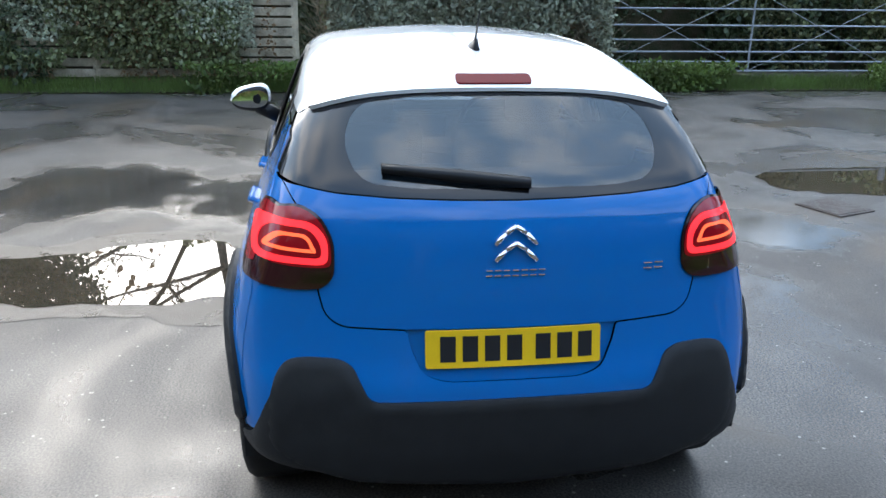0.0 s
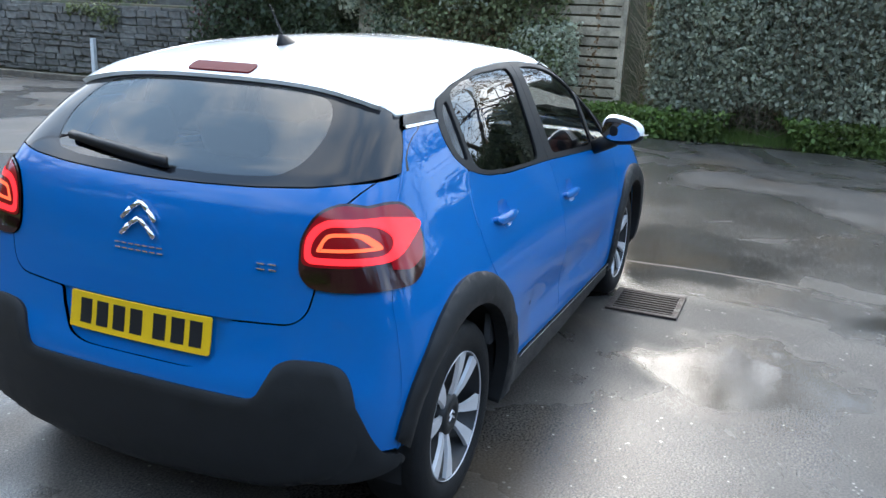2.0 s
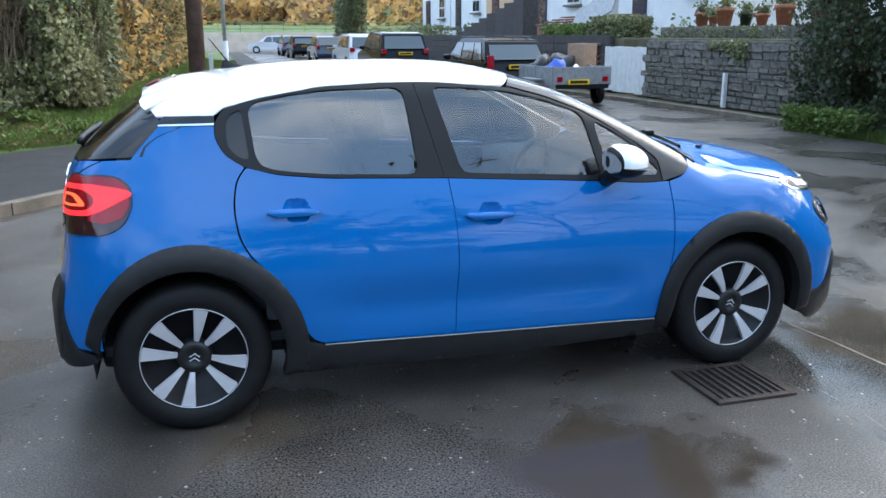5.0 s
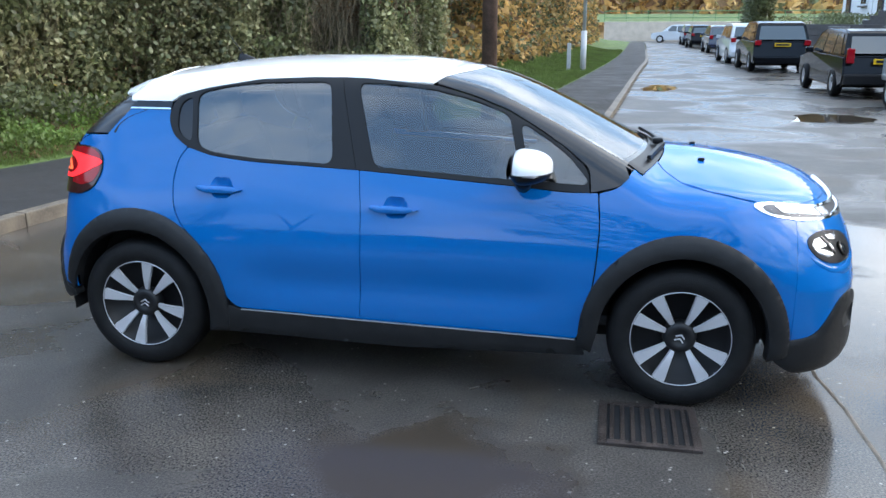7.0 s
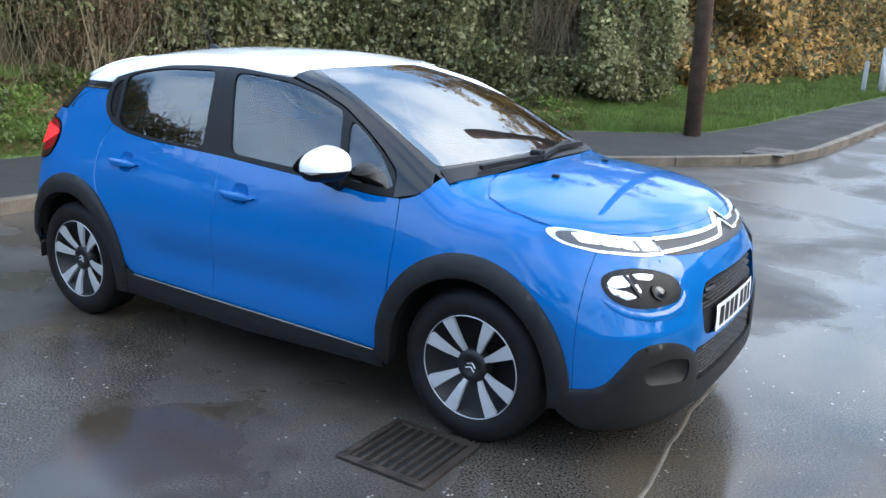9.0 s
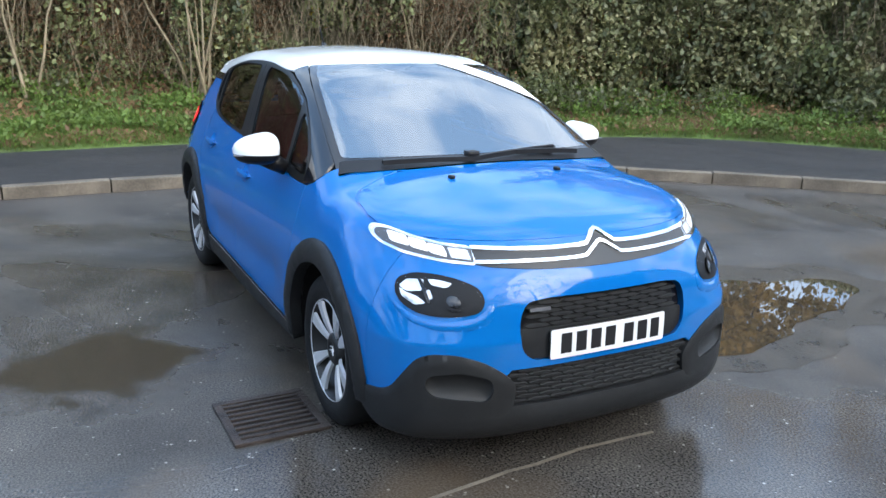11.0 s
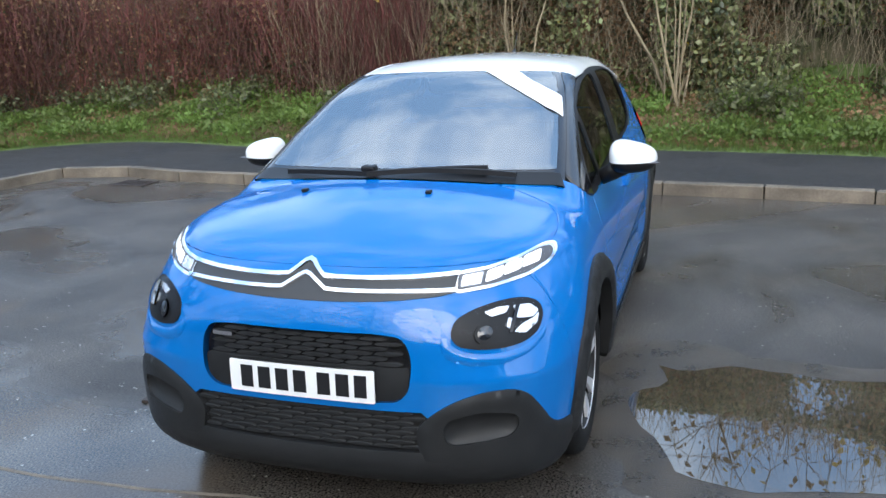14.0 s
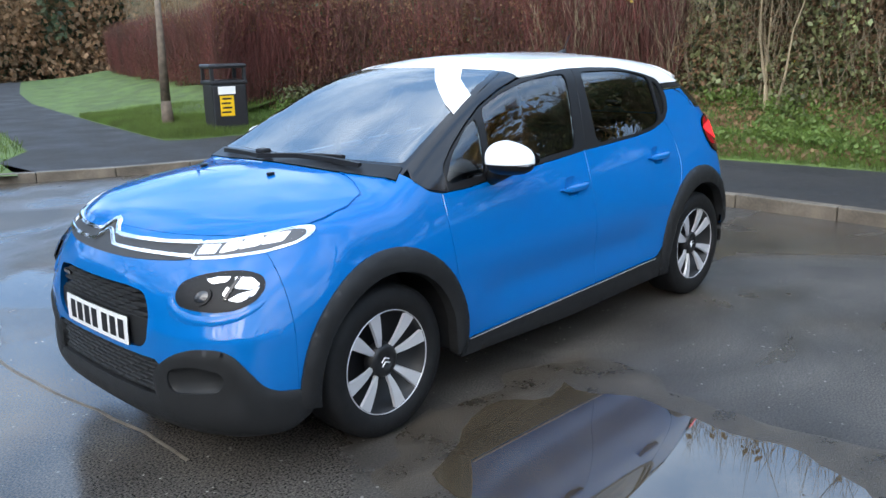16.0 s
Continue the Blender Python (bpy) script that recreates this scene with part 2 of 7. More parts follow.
M_SMOKE = material("smoked_lens", (0.03, 0.006, 0.008), 0.08, coat=0.6)
M_MIRROR = material("mirror_glass", (0.85, 0.87, 0.9), 0.02, metal=1.0)
M_YELLOW = material("yellow_plate", (0.78, 0.48, 0.012), 0.35, vary=0.06, scale=12)
M_PLATEW = material("white_plate", (0.78, 0.78, 0.78), 0.35, vary=0.04, scale=12)
M_INK = material("black_ink", (0.01, 0.01, 0.012), 0.5)
M_SEAT = material("grey_seat_cloth", (0.055, 0.057, 0.062), 0.9, vary=0.2, scale=40)
M_DASH = material("dashboard_plastic", (0.035, 0.036, 0.04), 0.6)
M_HEADLINER = material("pale_headlining", (0.45, 0.45, 0.44), 0.9)
M_PAPER = material("white_paper", (0.8, 0.8, 0.8), 0.8)


# ---- mesh helpers ----
def link_mesh(name, me, mat, parent=None, label="", smooth=True):
    ob = new(name, me)
    if mat:
        me.materials.append(mat)
    if smooth:
        me.polygons.foreach_set("use_smooth", [True] * len(me.polygons))
    if parent:
        ob.parent = parent
    if label:
        ob["label"] = label
    return ob


def raw(name, verts, faces, mat, parent=None, label="", smooth=False):
    me = bpy.data.meshes.new(name)
    me.from_pydata([tuple(map(float, v)) for v in verts], [], [tuple(map(int, f)) for f in faces])
    me.update()
    return link_mesh(name, me, mat, parent, label, smooth)


def part(name, bm, mat, parent=None, label="", smooth=False):
    me = bpy.data.meshes.new(name)
    bmesh.ops.recalc_face_normals(bm, faces=bm.faces)
    bm.to_mesh(me)
    bm.free()
    return link_mesh(name, me, mat, parent, label, smooth)


def thing(name, label, category, m=None, group="", kind=""):
    ob = new(name)
    ob.empty_display_size = 0.2
    if m is not None:
        ob.matrix_world = m
    return tagged(ob, label, category, group, kind)


def box_bm(bm, cx, cy, cz, sx, sy, sz, bevel=0.0, m=None):
    """A bevelled box of full sizes sx, sy, sz, added to bm."""
    r = bmesh.ops.create_cube(bm, size=1.0, matrix=(m or Matrix()) @ Matrix.Translation((cx, cy, cz)) @ Matrix.Diagonal((sx, sy, sz, 1)))
    if bevel:
        edges = {e for v in r["verts"] for e in v.link_edges}
        bmesh.ops.bevel(bm, geom=list(edges), offset=bevel, segments=2, affect="EDGES", profile=0.6)
    return bm


def box(name, c, s, mat, parent=None, bevel=0.01, m=None, label=""):
    return part(name, box_bm(bmesh.new(), *c, *s, bevel, m), mat, parent, label)


def rod_bm(bm, a, b, r0, r1=None, seg=10):
    """A tapered rod from a to b."""
    a, b = Vector(a), Vector(b)
    m = Matrix.Translation((a + b) / 2) @ (b - a).to_track_quat("Z", "Y").to_matrix().to_4x4()
    bmesh.ops.create_cone(bm, cap_ends=True, segments=seg, radius1=r0, radius2=r0 if r1 is None else r1, depth=(b - a).length, matrix=m)
    return bm


def lathe(name, prof, mat, parent=None, seg=48, axis="y", m=None, label=""):
    """Turns a profile of (along, radius) round an axis."""
    verts, faces, k = [], [], len(prof)
    for i in range(seg):
        a = 2 * math.pi * i / seg
        for h, r in prof:
            p = (r * math.cos(a), h, r * math.sin(a)) if axis == "y" else (r * math.cos(a), r * math.sin(a), h)
            verts.append((m @ Vector(p)) if m else p)
    for i in range(seg):
        j = (i + 1) % seg
        for q in range(k - 1):
            f = (i * k + q, i * k + q + 1, j * k + q + 1, j * k + q)
            faces.append(f if axis == "y" else f[::-1])
    return raw(name, verts, faces, mat, parent, label, True)


# ---- outlines, sheets, and the blue car's body surface ----
from mathutils.geometry import delaunay_2d_cdt


def smooth_curve(pts, passes=2, n=600):
    """A soft curve through a few (position, value) pairs, as dense tables."""
    a = np.array(pts, float)
    xs = np.linspace(a[0, 0], a[-1, 0], n)
    h = np.diff(a[:, 0])
    d = np.diff(a[:, 1]) / h
    m = np.r_[d[0], (d[:-1] * h[1:] + d[1:] * h[:-1]) / (h[1:] + h[:-1]), d[-1]]
    for i in range(1, len(m) - 1):
        if d[i - 1] * d[i] <= 0:
            m[i] = 0
    k = np.clip(np.searchsorted(a[:, 0], xs) - 1, 0, len(h) - 1)
    t = (xs - a[k, 0]) / h[k]
    ys = (2 * t**3 - 3 * t**2 + 1) * a[k, 1] + (t**3 - 2 * t**2 + t) * h[k] * m[k] + (-2 * t**3 + 3 * t**2) * a[k + 1, 1] + (t**3 - t**2) * h[k] * m[k + 1]
    for _ in range(passes):
        ys = np.convolve(np.pad(ys, 7, mode="edge"), np.ones(15) / 15, "valid")
    return lambda v: np.interp(v, xs, ys)


TOP = smooth_curve([(-0.65, 1.28), (-0.2, 1.365), (-0.07, 1.402), (0.1, 1.428), (0.3, 1.455), (0.5, 1.473), (0.8, 1.481), (1.08, 1.48), (1.3, 1.468),
                    (1.5, 1.435), (1.67, 1.392), (1.97, 1.27), (2.27, 1.122), (2.42, 1.052), (2.6, 1.034), (2.8, 1.01), (3.0, 0.972), (3.2, 0.918), (3.45, 0.84)], 1)
REAR = smooth_curve([(0.1, -0.44), (0.2, -0.52), (0.3, -0.57), (0.45, -0.583), (0.55, -0.573), (0.62, -0.552), (0.7, -0.538), (0.8, -0.528), (0.9, -0.515), (1.0, -0.497), (1.06, -0.475),
                     (1.11, -0.44), (1.2, -0.338), (1.3, -0.212), (1.345, -0.16), (1.40, -0.10), (1.46, -0.02), (1.6, 0.17)], 1)
FRONT = smooth_curve([(0.1, 3.14), (0.16, 3.24), (0.22, 3.31), (0.3, 3.335), (0.45, 3.335), (0.6, 3.332), (0.7, 3.325), (0.78, 3.295), (0.85, 3.25), (0.92, 3.205), (1.0, 3.14), (1.2, 2.96), (1.6, 2.54)], 1)
SIDE = smooth_curve([(0.1, 0.80), (0.22, 0.822), (0.32, 0.838), (0.45, 0.85), (0.6, 0.85), (0.72, 0.838), (0.8, 0.82), (0.88, 0.796), (0.96, 0.766), (1.02, 0.742),
                     (1.1, 0.714), (1.2, 0.677), (1.3, 0.637), (1.4, 0.594), (1.5, 0.545), (1.6, 0.485)], 2)
PLAN = smooth_curve([(-0.7, -0.13), (-0.4, -0.052), (-0.2, -0.02), (0.15, -0.006), (0.5, 0.0), (2.2, 0.0), (2.6, 0.0), (2.9, -0.012), (3.15, -0.055), (3.45, -0.12)])


def smax(a, b, k):
    return np.maximum(a, b) + np.maximum(k - np.abs(a - b), 0) ** 2 / (4 * k)


def body(x, y, z):
    """Below zero inside the body, above zero outside."""
    y = np.abs(y)
    flare = 0.018 * np.exp(-((x - 0.0) / 0.34) ** 2) + 0.018 * np.exp(-((x - 2.54) / 0.34) ** 2)
    upper = np.clip((z - 1.0) / 0.3, 0, 1)
    wide = SIDE(z) + PLAN(x) + flare * np.clip((0.95 - z) / 0.3, 0, 1) - upper * (0.02 * np.clip((0.5 - x) / 0.5, 0, 1) + 0.03 * np.clip((x - 1.5) / 0.7, 0, 1))
    hollow = 0.019 * np.exp(-((z - 0.47) / 0.09) ** 2) * np.clip((x - 0.5) / 0.2, 0, 1) * np.clip((2.05 - x) / 0.2, 0, 1)
    side = y - (wide - hollow)
    low = np.clip((0.82 - z) / 0.24, 0, 1)
    rear = (REAR(z) + (1 - low) * 0.17 * y**2 + low * (0.08 * y**2 + 0.16 * y**4)) - x
    low = np.clip((0.86 - z) / 0.3, 0, 1)
    front = x - (FRONT(z) - (1 - low) * (0.30 * y**2 + 0.6 * y**4) - low * (0.06 * y**2 + 0.42 * y**4))
    top = z - (TOP(x) - 0.15 * y**2)
    f = smax(side, np.maximum(rear, front), 0.14)
    return smax(smax(f, top, 0.10), np.maximum(rear, front), 0.03)


def solve(u, v, plane, lo=None, hi=None):
    """The point of the surface over (u, v): side gives y from (x, z), rear and front x from (y, z), top z from (x, y),
    the diagonals the bumper corners from (along, z)."""
    u, v = np.asarray(u, float), np.asarray(v, float)
    a, b = {"side": (0.0, 1.1), "rear": (1.2, -0.9), "front": (1.6, 3.7), "top": (0.5, 1.8), "rear_diagonal": (0.2, 1.4), "front_diagonal": (0.2, 1.5)}[plane]
    a, b = np.full(u.shape, a), np.full(u.shape, b)
    at = {"side": lambda w: (u, w, v), "rear": lambda w: (w, u, v), "front": lambda w: (w, u, v), "top": lambda w: (u, v, w),
          "rear_diagonal": lambda w: ((u - w) * 0.7071, (u + w) * 0.7071, v), "front_diagonal": lambda w: (2.4 + (w - u) * 0.7071, (w + u) * 0.7071, v)}[plane]
    for _ in range(34):
        c = (a + b) / 2
        inside = body(*at(c)) < 0
        a, b = np.where(inside, c, a), np.where(inside, b, c)
    return np.stack(at((a + b) / 2), -1)


def normals(p):
    e = 0.006
    g = np.stack([body(*(p + d).T) - body(*(p - d).T) for d in e * np.eye(3)], -1)
    return g / np.maximum(np.linalg.norm(g, axis=-1, keepdims=True), 1e-9)


def fillet(pts, r, seg=5):
    """Rounds each corner of a closed outline; a corner may bring its own radius as a third number."""
    out, n = [], len(pts)
    for i in range(n):
        p, a, b = (np.array(pts[j % n][:2], float) for j in (i, i - 1, i + 1))
        rr = pts[i][2] if len(pts[i]) > 2 else r
        da, db = np.linalg.norm(a - p), np.linalg.norm(b - p)
        t = min(rr, 0.49 * da, 0.49 * db)
        if t < 1e-4:
            out.append(p)
            continue
        s, e = p + (a - p) / da * t, p + (b - p) / db * t
        out += [(1 - k) ** 2 * s + 2 * k * (1 - k) * p + k**2 * e for k in np.linspace(0, 1, seg)]
    return np.array(out)


def densify(poly, step):
    out = []
    for p, q in zip(poly, np.roll(poly, -1, 0)):
        n = max(1, int(np.ceil(np.linalg.norm(q - p) / step)))
        out += [p + (q - p) * k / n for k in range(n)]
    keep = [out[0]]
    for p in out[1:]:
        if np.linalg.norm(p - keep[-1]) > 1e-4:
            keep.append(p)
    return np.array(keep)


def inside(poly, pts):
    x, y = pts[:, 0], pts[:, 1]
    res = np.zeros(len(pts), bool)
    for (x0, y0), (x1, y1) in zip(poly, np.roll(poly, -1, 0)):
        c = (y0 > y) != (y1 > y)
        with np.errstate(divide="ignore", invalid="ignore"):
            res ^= c & (x < (x1 - x0) * (y - y0) / (y1 - y0) + x0)
    return res


def shrink(poly, d):
    """Moves a closed outline inwards by d."""
    if not d:
        return poly
    area = 0.5 * np.sum(poly[:, 0] * np.roll(poly[:, 1], -1) - np.roll(poly[:, 0], -1) * poly[:, 1])
    t = np.roll(poly, -1, 0) - np.roll(poly, 1, 0)
    t /= np.maximum(np.linalg.norm(t, axis=1, keepdims=True), 1e-9)
    return poly + d * np.sign(area) * np.stack([-t[:, 1], t[:, 0]], -1)


def sheet2d(loops, step):
    """Triangles over the first outline without the others; gives points, triangles, and the rims as index lists."""
    pts, edges, rims = [], [], []
    for loop in loops:
        k = len(pts)
        pts += [tuple(p) for p in loop]
        edges += [(k + i, k + (i + 1) % len(loop)) for i in range(len(loop))]
    lo, hi = loops[0].min(0), loops[0].max(0)
    gx, gy = np.meshgrid(np.arange(lo[0], hi[0], step), np.arange(lo[1], hi[1], step))
    gx[1::2] += step / 2
    grid = np.stack([gx.ravel(), gy.ravel()], -1)
    ok = inside(loops[0], grid)
    for loop in loops[1:]:
        ok &= ~inside(loop, grid)
    grid = grid[ok]
    edge = np.array(pts)
    if len(grid):
        near = np.array([np.min(np.sum((edge - g) ** 2, 1)) for g in grid])
        grid = grid[near > (0.45 * step) ** 2]
        pts += [tuple(g) for g in grid]
    v, _, f, vo, _, _ = delaunay_2d_cdt([Vector(p) for p in pts], edges, [], 0, 1e-6)
    v = np.array([tuple(p) for p in v])
    f = np.array([t for t in f if len(t) == 3])
    c = v[f].mean(1)
    ok = inside(loops[0], c)
    for loop in loops[1:]:
        ok &= ~inside(loop, c)
    back = {o: i for i, os in enumerate(vo) for o in os}
    k = 0
    for loop in loops:
        rims.append([back[k + i] for i in range(len(loop))])
        k += len(loop)
    return v, f[ok], rims


def panel(name, outline, plane, mat, parent, side=1, off=0.0, thick=0.012, step=0.03, r=0.01, gap=0.0, holes=(), label="", dome=0.0, flip=0, edge=0.0):
    """A trimmed piece of the body surface with thickness. side: 1 as drawn, -1 mirrored; edge: a soft drop at the rim."""
    loops = [densify(shrink(fillet(outline, r), gap), step * 0.7)]
    loops += [densify(fillet(h, r), step * 0.7) for h in holes]
    v2, f, rims = sheet2d(loops, step)
    p = solve(v2[:, 0], v2[:, 1], plane)
    n = normals(p)
    lift = np.full(len(p), float(off))
    if dome or edge:
        rim = v2[rims[0]]
        dist = np.array([np.sqrt(np.min(np.sum((rim - q) ** 2, 1))) for q in v2])
        lift += dome * (1 - np.exp(-dist / 0.03)) - edge * np.exp(-dist / 0.008)
    p = p + n * lift[:, None]
    nn = n.copy()
    if dome or edge:
        nn = None
    verts, norm, faces = list(p), [], []
    a, b, c = p[f[:, 0]], p[f[:, 1]], p[f[:, 2]]
    wind = np.einsum("ij,ij->i", np.cross(b - a, c - a), n[f[:, 0]]) < 0
    faces = [tuple(t[::-1]) if w else tuple(t) for t, w in zip(f, wind)]
    for rim in rims:
        k, m = len(verts), len(rim)
        verts += [p[i] for i in rim] + [p[i] - n[i] * thick for i in rim]
        faces += [(k + i, k + (i + 1) % m, k + m + (i + 1) % m, k + m + i) for i in range(m)]
    verts = np.array(verts)
    if side < 0:
        verts = verts * (1, -1, 1)
        faces = [t[::-1] for t in faces]
    me = bpy.data.meshes.new(name)
    me.from_pydata(verts.tolist(), [], [tuple(map(int, t)) for t in faces])
    me.update()
    ob = link_mesh(name, me, mat, parent, label)
    if nn is not None:
        full = np.zeros((len(verts), 3))
        full[:len(nn)] = nn * ((1, -1, 1) if side < 0 else (1, 1, 1))
        k = len(nn)
        # rims keep a plain outward look of their own
        for rim in rims:
            m = len(rim)
            ring = verts[k:k + m]
            t = np.roll(ring, -1, 0) - np.roll(ring, 1, 0)
            o = np.cross(t, full[rim])
            o /= np.maximum(np.linalg.norm(o, axis=1, keepdims=True), 1e-9)
            mid = verts[:len(nn)].mean(0)
            if np.sum(np.einsum("ij,ij->i", o, ring - mid)) < 0:
                o = -o
            full[k:k + m] = full[k + m:k + 2 * m] = 0.75 * o + 0.66 * full[rim]
            k += 2 * m
        full /= np.maximum(np.linalg.norm(full, axis=1, keepdims=True), 1e-9)
        me.normals_split_custom_set_from_vertices(full.tolist())
    return ob


def both(name, outline, plane, mat, parent, **kw):
    return [panel(name, outline, plane, mat, parent, side=s, **kw) for s in (1, -1)]


def along(x0, x1, z0, z1, n=8):
    return [(x0 + (x1 - x0) * k / n, z0 + (z1 - z0) * k / n) for k in range(n + 1)]


def uv(points, src, dst):
    """Takes outline points of one projection over to another."""
    a = np.array(points, float)
    p = solve(a[:, 0], a[:, 1], src)
    i = {"side": (0, 2), "rear": (1, 2), "front": (1, 2), "top": (0, 1)}[dst]
    return [tuple(q) for q in p[:, i]]




# ---- ground, road, kerbs and verges ----
M_BARK = material("bark", (0.13, 0.10, 0.075), 0.85, vary=0.5, scale=9, bump=0.6, bump_scale=40)
M_POLE = material("creosoted_pole", (0.14, 0.085, 0.06), 0.75, vary=0.5, scale=6, bump=0.4, bump_scale=60)
M_GALV = material("galvanised_steel", (0.30, 0.31, 0.32), 0.55, metal=0.4, vary=0.3, scale=9)
M_IRON = material("rusty_cast_iron", (0.060, 0.046, 0.040), 0.45, metal=0.4, vary=0.5, scale=14, bump=0.3, bump_scale=120, rough_vary=0.2)
M_LEAF = material("bramble_leaves", (0.18, 0.205, 0.092), 0.38, vary=0.4, scale=0.8, random_value=0.75, second=(0.13, 0.125, 0.06))
M_LEAFDARK = material("ivy_leaves", (0.085, 0.108, 0.056), 0.35, vary=0.4, scale=0.8, random_value=0.6, second=(0.028, 0.04, 0.018))
M_DRY = material("dry_leaves", (0.29, 0.175, 0.095), 0.8, vary=0.5, scale=0.7, random_value=0.6, second=(0.12, 0.08, 0.045))
M_YELLOWLEAF = material("yellow_leaves", (0.42, 0.30, 0.04), 0.6, vary=0.3, scale=0.6, random_value=0.4)
M_ORANGE = material("autumn_leaves", (0.56, 0.34, 0.12), 0.7, vary=0.5, scale=0.25, random_value=0.5, second=(0.18, 0.14, 0.05))
M_HILL = material("autumn_hillside", (0.48, 0.31, 0.15), 0.9, vary=0.5, scale=0.12, second=(0.20, 0.16, 0.07))
M_REDTWIG = material("red_stems", (0.16, 0.045, 0.04), 0.6, vary=0.4, scale=0.7, random_value=0.5, second=(0.07, 0.035, 0.025))
M_REDDRY = material("russet_leaves", (0.17, 0.075, 0.04), 0.75, vary=0.4, scale=0.8, random_value=0.6)
M_GREYLEAF = material("grey_green_leaves", (0.47, 0.48, 0.34), 0.6, vary=0.35, scale=0.8, random_value=0.5)
M_OLIVE = material("olive_bramble_leaves", (0.36, 0.36, 0.19), 0.5, vary=0.4, scale=0.8, random_value=0.6, second=(0.22, 0.19, 0.10))
M_TWIG = material("pale_stems", (0.24, 0.19, 0.12), 0.7, vary=0.4, scale=2, random_value=0.5)
M_STONE = material("rubble_stone", (0.15, 0.138, 0.118), 0.8, vary=0.5, scale=7, bump=0.7, bump_scale=50, random_value=0.4)
M_MORTAR = material("mortar", (0.17, 0.155, 0.135), 0.9, vary=0.4, scale=10, bump=0.5)
M_FENCE = material("weathered_fence_boards", (0.44, 0.36, 0.25), 0.8, vary=0.5, scale=5, bump=0.4, bump_scale=50, random_value=0.35)
M_RENDER = material("white_render", (0.74, 0.73, 0.70), 0.8, vary=0.08, scale=2, bump=0.1)
M_BRICK = material("red_brick", (0.24, 0.105, 0.07), 0.85, vary=0.4, scale=12, bump=0.3, random_value=0.3)
M_SLATE = material("slate_roof", (0.09, 0.10, 0.12), 0.6, vary=0.3, scale=6)
M_TERRA = material("terracotta", (0.45, 0.17, 0.09), 0.75, vary=0.3, scale=12)
M_DARKBRICK = material("dark_brick", (0.06, 0.052, 0.048), 0.85, vary=0.4, scale=10, bump=0.4, random_value=0.3)
M_BIN = material("black_bin_plastic", (0.018, 0.018, 0.02), 0.4, vary=0.2, scale=20)
M_WHITEPAINT = material("white_painted_wood", (0.66, 0.66, 0.64), 0.6, vary=0.15, scale=6)
M_WINDOW = material("dark_window_glass", (0.05, 0.06, 0.065), 0.05, coat=0.3, ior=1.6)
M_CARD = material("cardboard", (0.36, 0.23, 0.15), 0.85, vary=0.2, scale=10)
M_TARP = material("blue_tarpaulin", (0.03, 0.09, 0.40), 0.5)
M_NAVY = material("navy_car_paint", (0.008, 0.012, 0.04), 0.25, coat=1.0)
M_BLACKCAR = material("black_car_paint", (0.005, 0.0055, 0.007), 0.14)
M_BLACKCAR.node_tree.nodes["Principled BSDF"].inputs["Specular IOR Level"].default_value = 0.25
M_SILVER = material("pale_car_paint", (0.62, 0.64, 0.66), 0.3, coat=1.0)

for m in (M_LEAF, M_LEAFDARK, M_DRY, M_YELLOWLEAF, M_ORANGE, M_GRASS, M_REDDRY, M_GREYLEAF, M_OLIVE):
    leafy(m)

KERB = [(6.5, -24), (6.0, -16), (4.8, -12), (3.0, -9.3), (0.95, -7.65), (-0.4, -6.95), (-1.6, -6.6), (-2.6, -6.6), (-3.0, -6.2), (-2.9, -5.4), (-2.6, -4.4), (-2.63, -3.5), (-2.67, -2.0), (-2.7, -0.5), (-2.62, 1.0), (-2.48, 2.4), (-2.3, 3.3),
        (-1.85, 3.7), (-1.4, 4.4), (-0.75, 5.2), (0.0, 6.1), (0.8, 6.9), (1.5, 7.6), (2.05, 8.6), (2.2, 11), (2.55, 17), (3.1, 26.6), (3.6, 33.4), (3.95, 47), (4.6, 70)]
EDGE = [(-12.0, -42), (-5.6, -25), (-3.2, -14.7), (-2.2, -10.0), (-2.1, -9.3), (-3.2, -9.2), (-4.4, -8.7), (-5.2, -7.7), (-5.2, -6.3), (-4.85, -5.4), (-4.75, -3.9), (-4.75, -2.4), (-4.85, -1.0), (-4.85, 0.4), (-4.75, 1.7), (-4.5, 3.1), (-4.1, 4.5), (-3.7, 6.2),
        (-3.0, 7.3), (-1.6, 8.5), (-0.2, 9.4), (0.45, 10.4), (0.85, 15.5), (1.5, 24), (2.1, 33), (2.6, 44), (3.3, 70)]
RKERB = [(9.8, -24), (9.8, 4), (9.95, 6.5), (10.3, 8.6), (10.3, 11.6), (10.2, 14.6), (9.7, 20), (9.5, 30), (9.6, 45), (10.2, 70)]


def resample(pts, step):
    a = np.array(pts, float)
    # one round of corner cutting keeps the bends soft
    b = [a[0]]
    for p, q in zip(a, a[1:]):
        b += [p * 0.75 + q * 0.25, p * 0.25 + q * 0.75]
    a = np.array(b + [a[-1]])
    d = np.r_[0, np.cumsum(np.linalg.norm(np.diff(a, axis=0), axis=1))]
    s = np.arange(0, d[-1], step)
    return np.stack([np.interp(s, d, a[:, 0]), np.interp(s, d, a[:, 1])], -1)


def left_of(line):
    t = np.gradient(line, axis=0)
    return np.stack([-t[:, 1], t[:, 0]], -1) / np.linalg.norm(t, axis=1, keepdims=True)


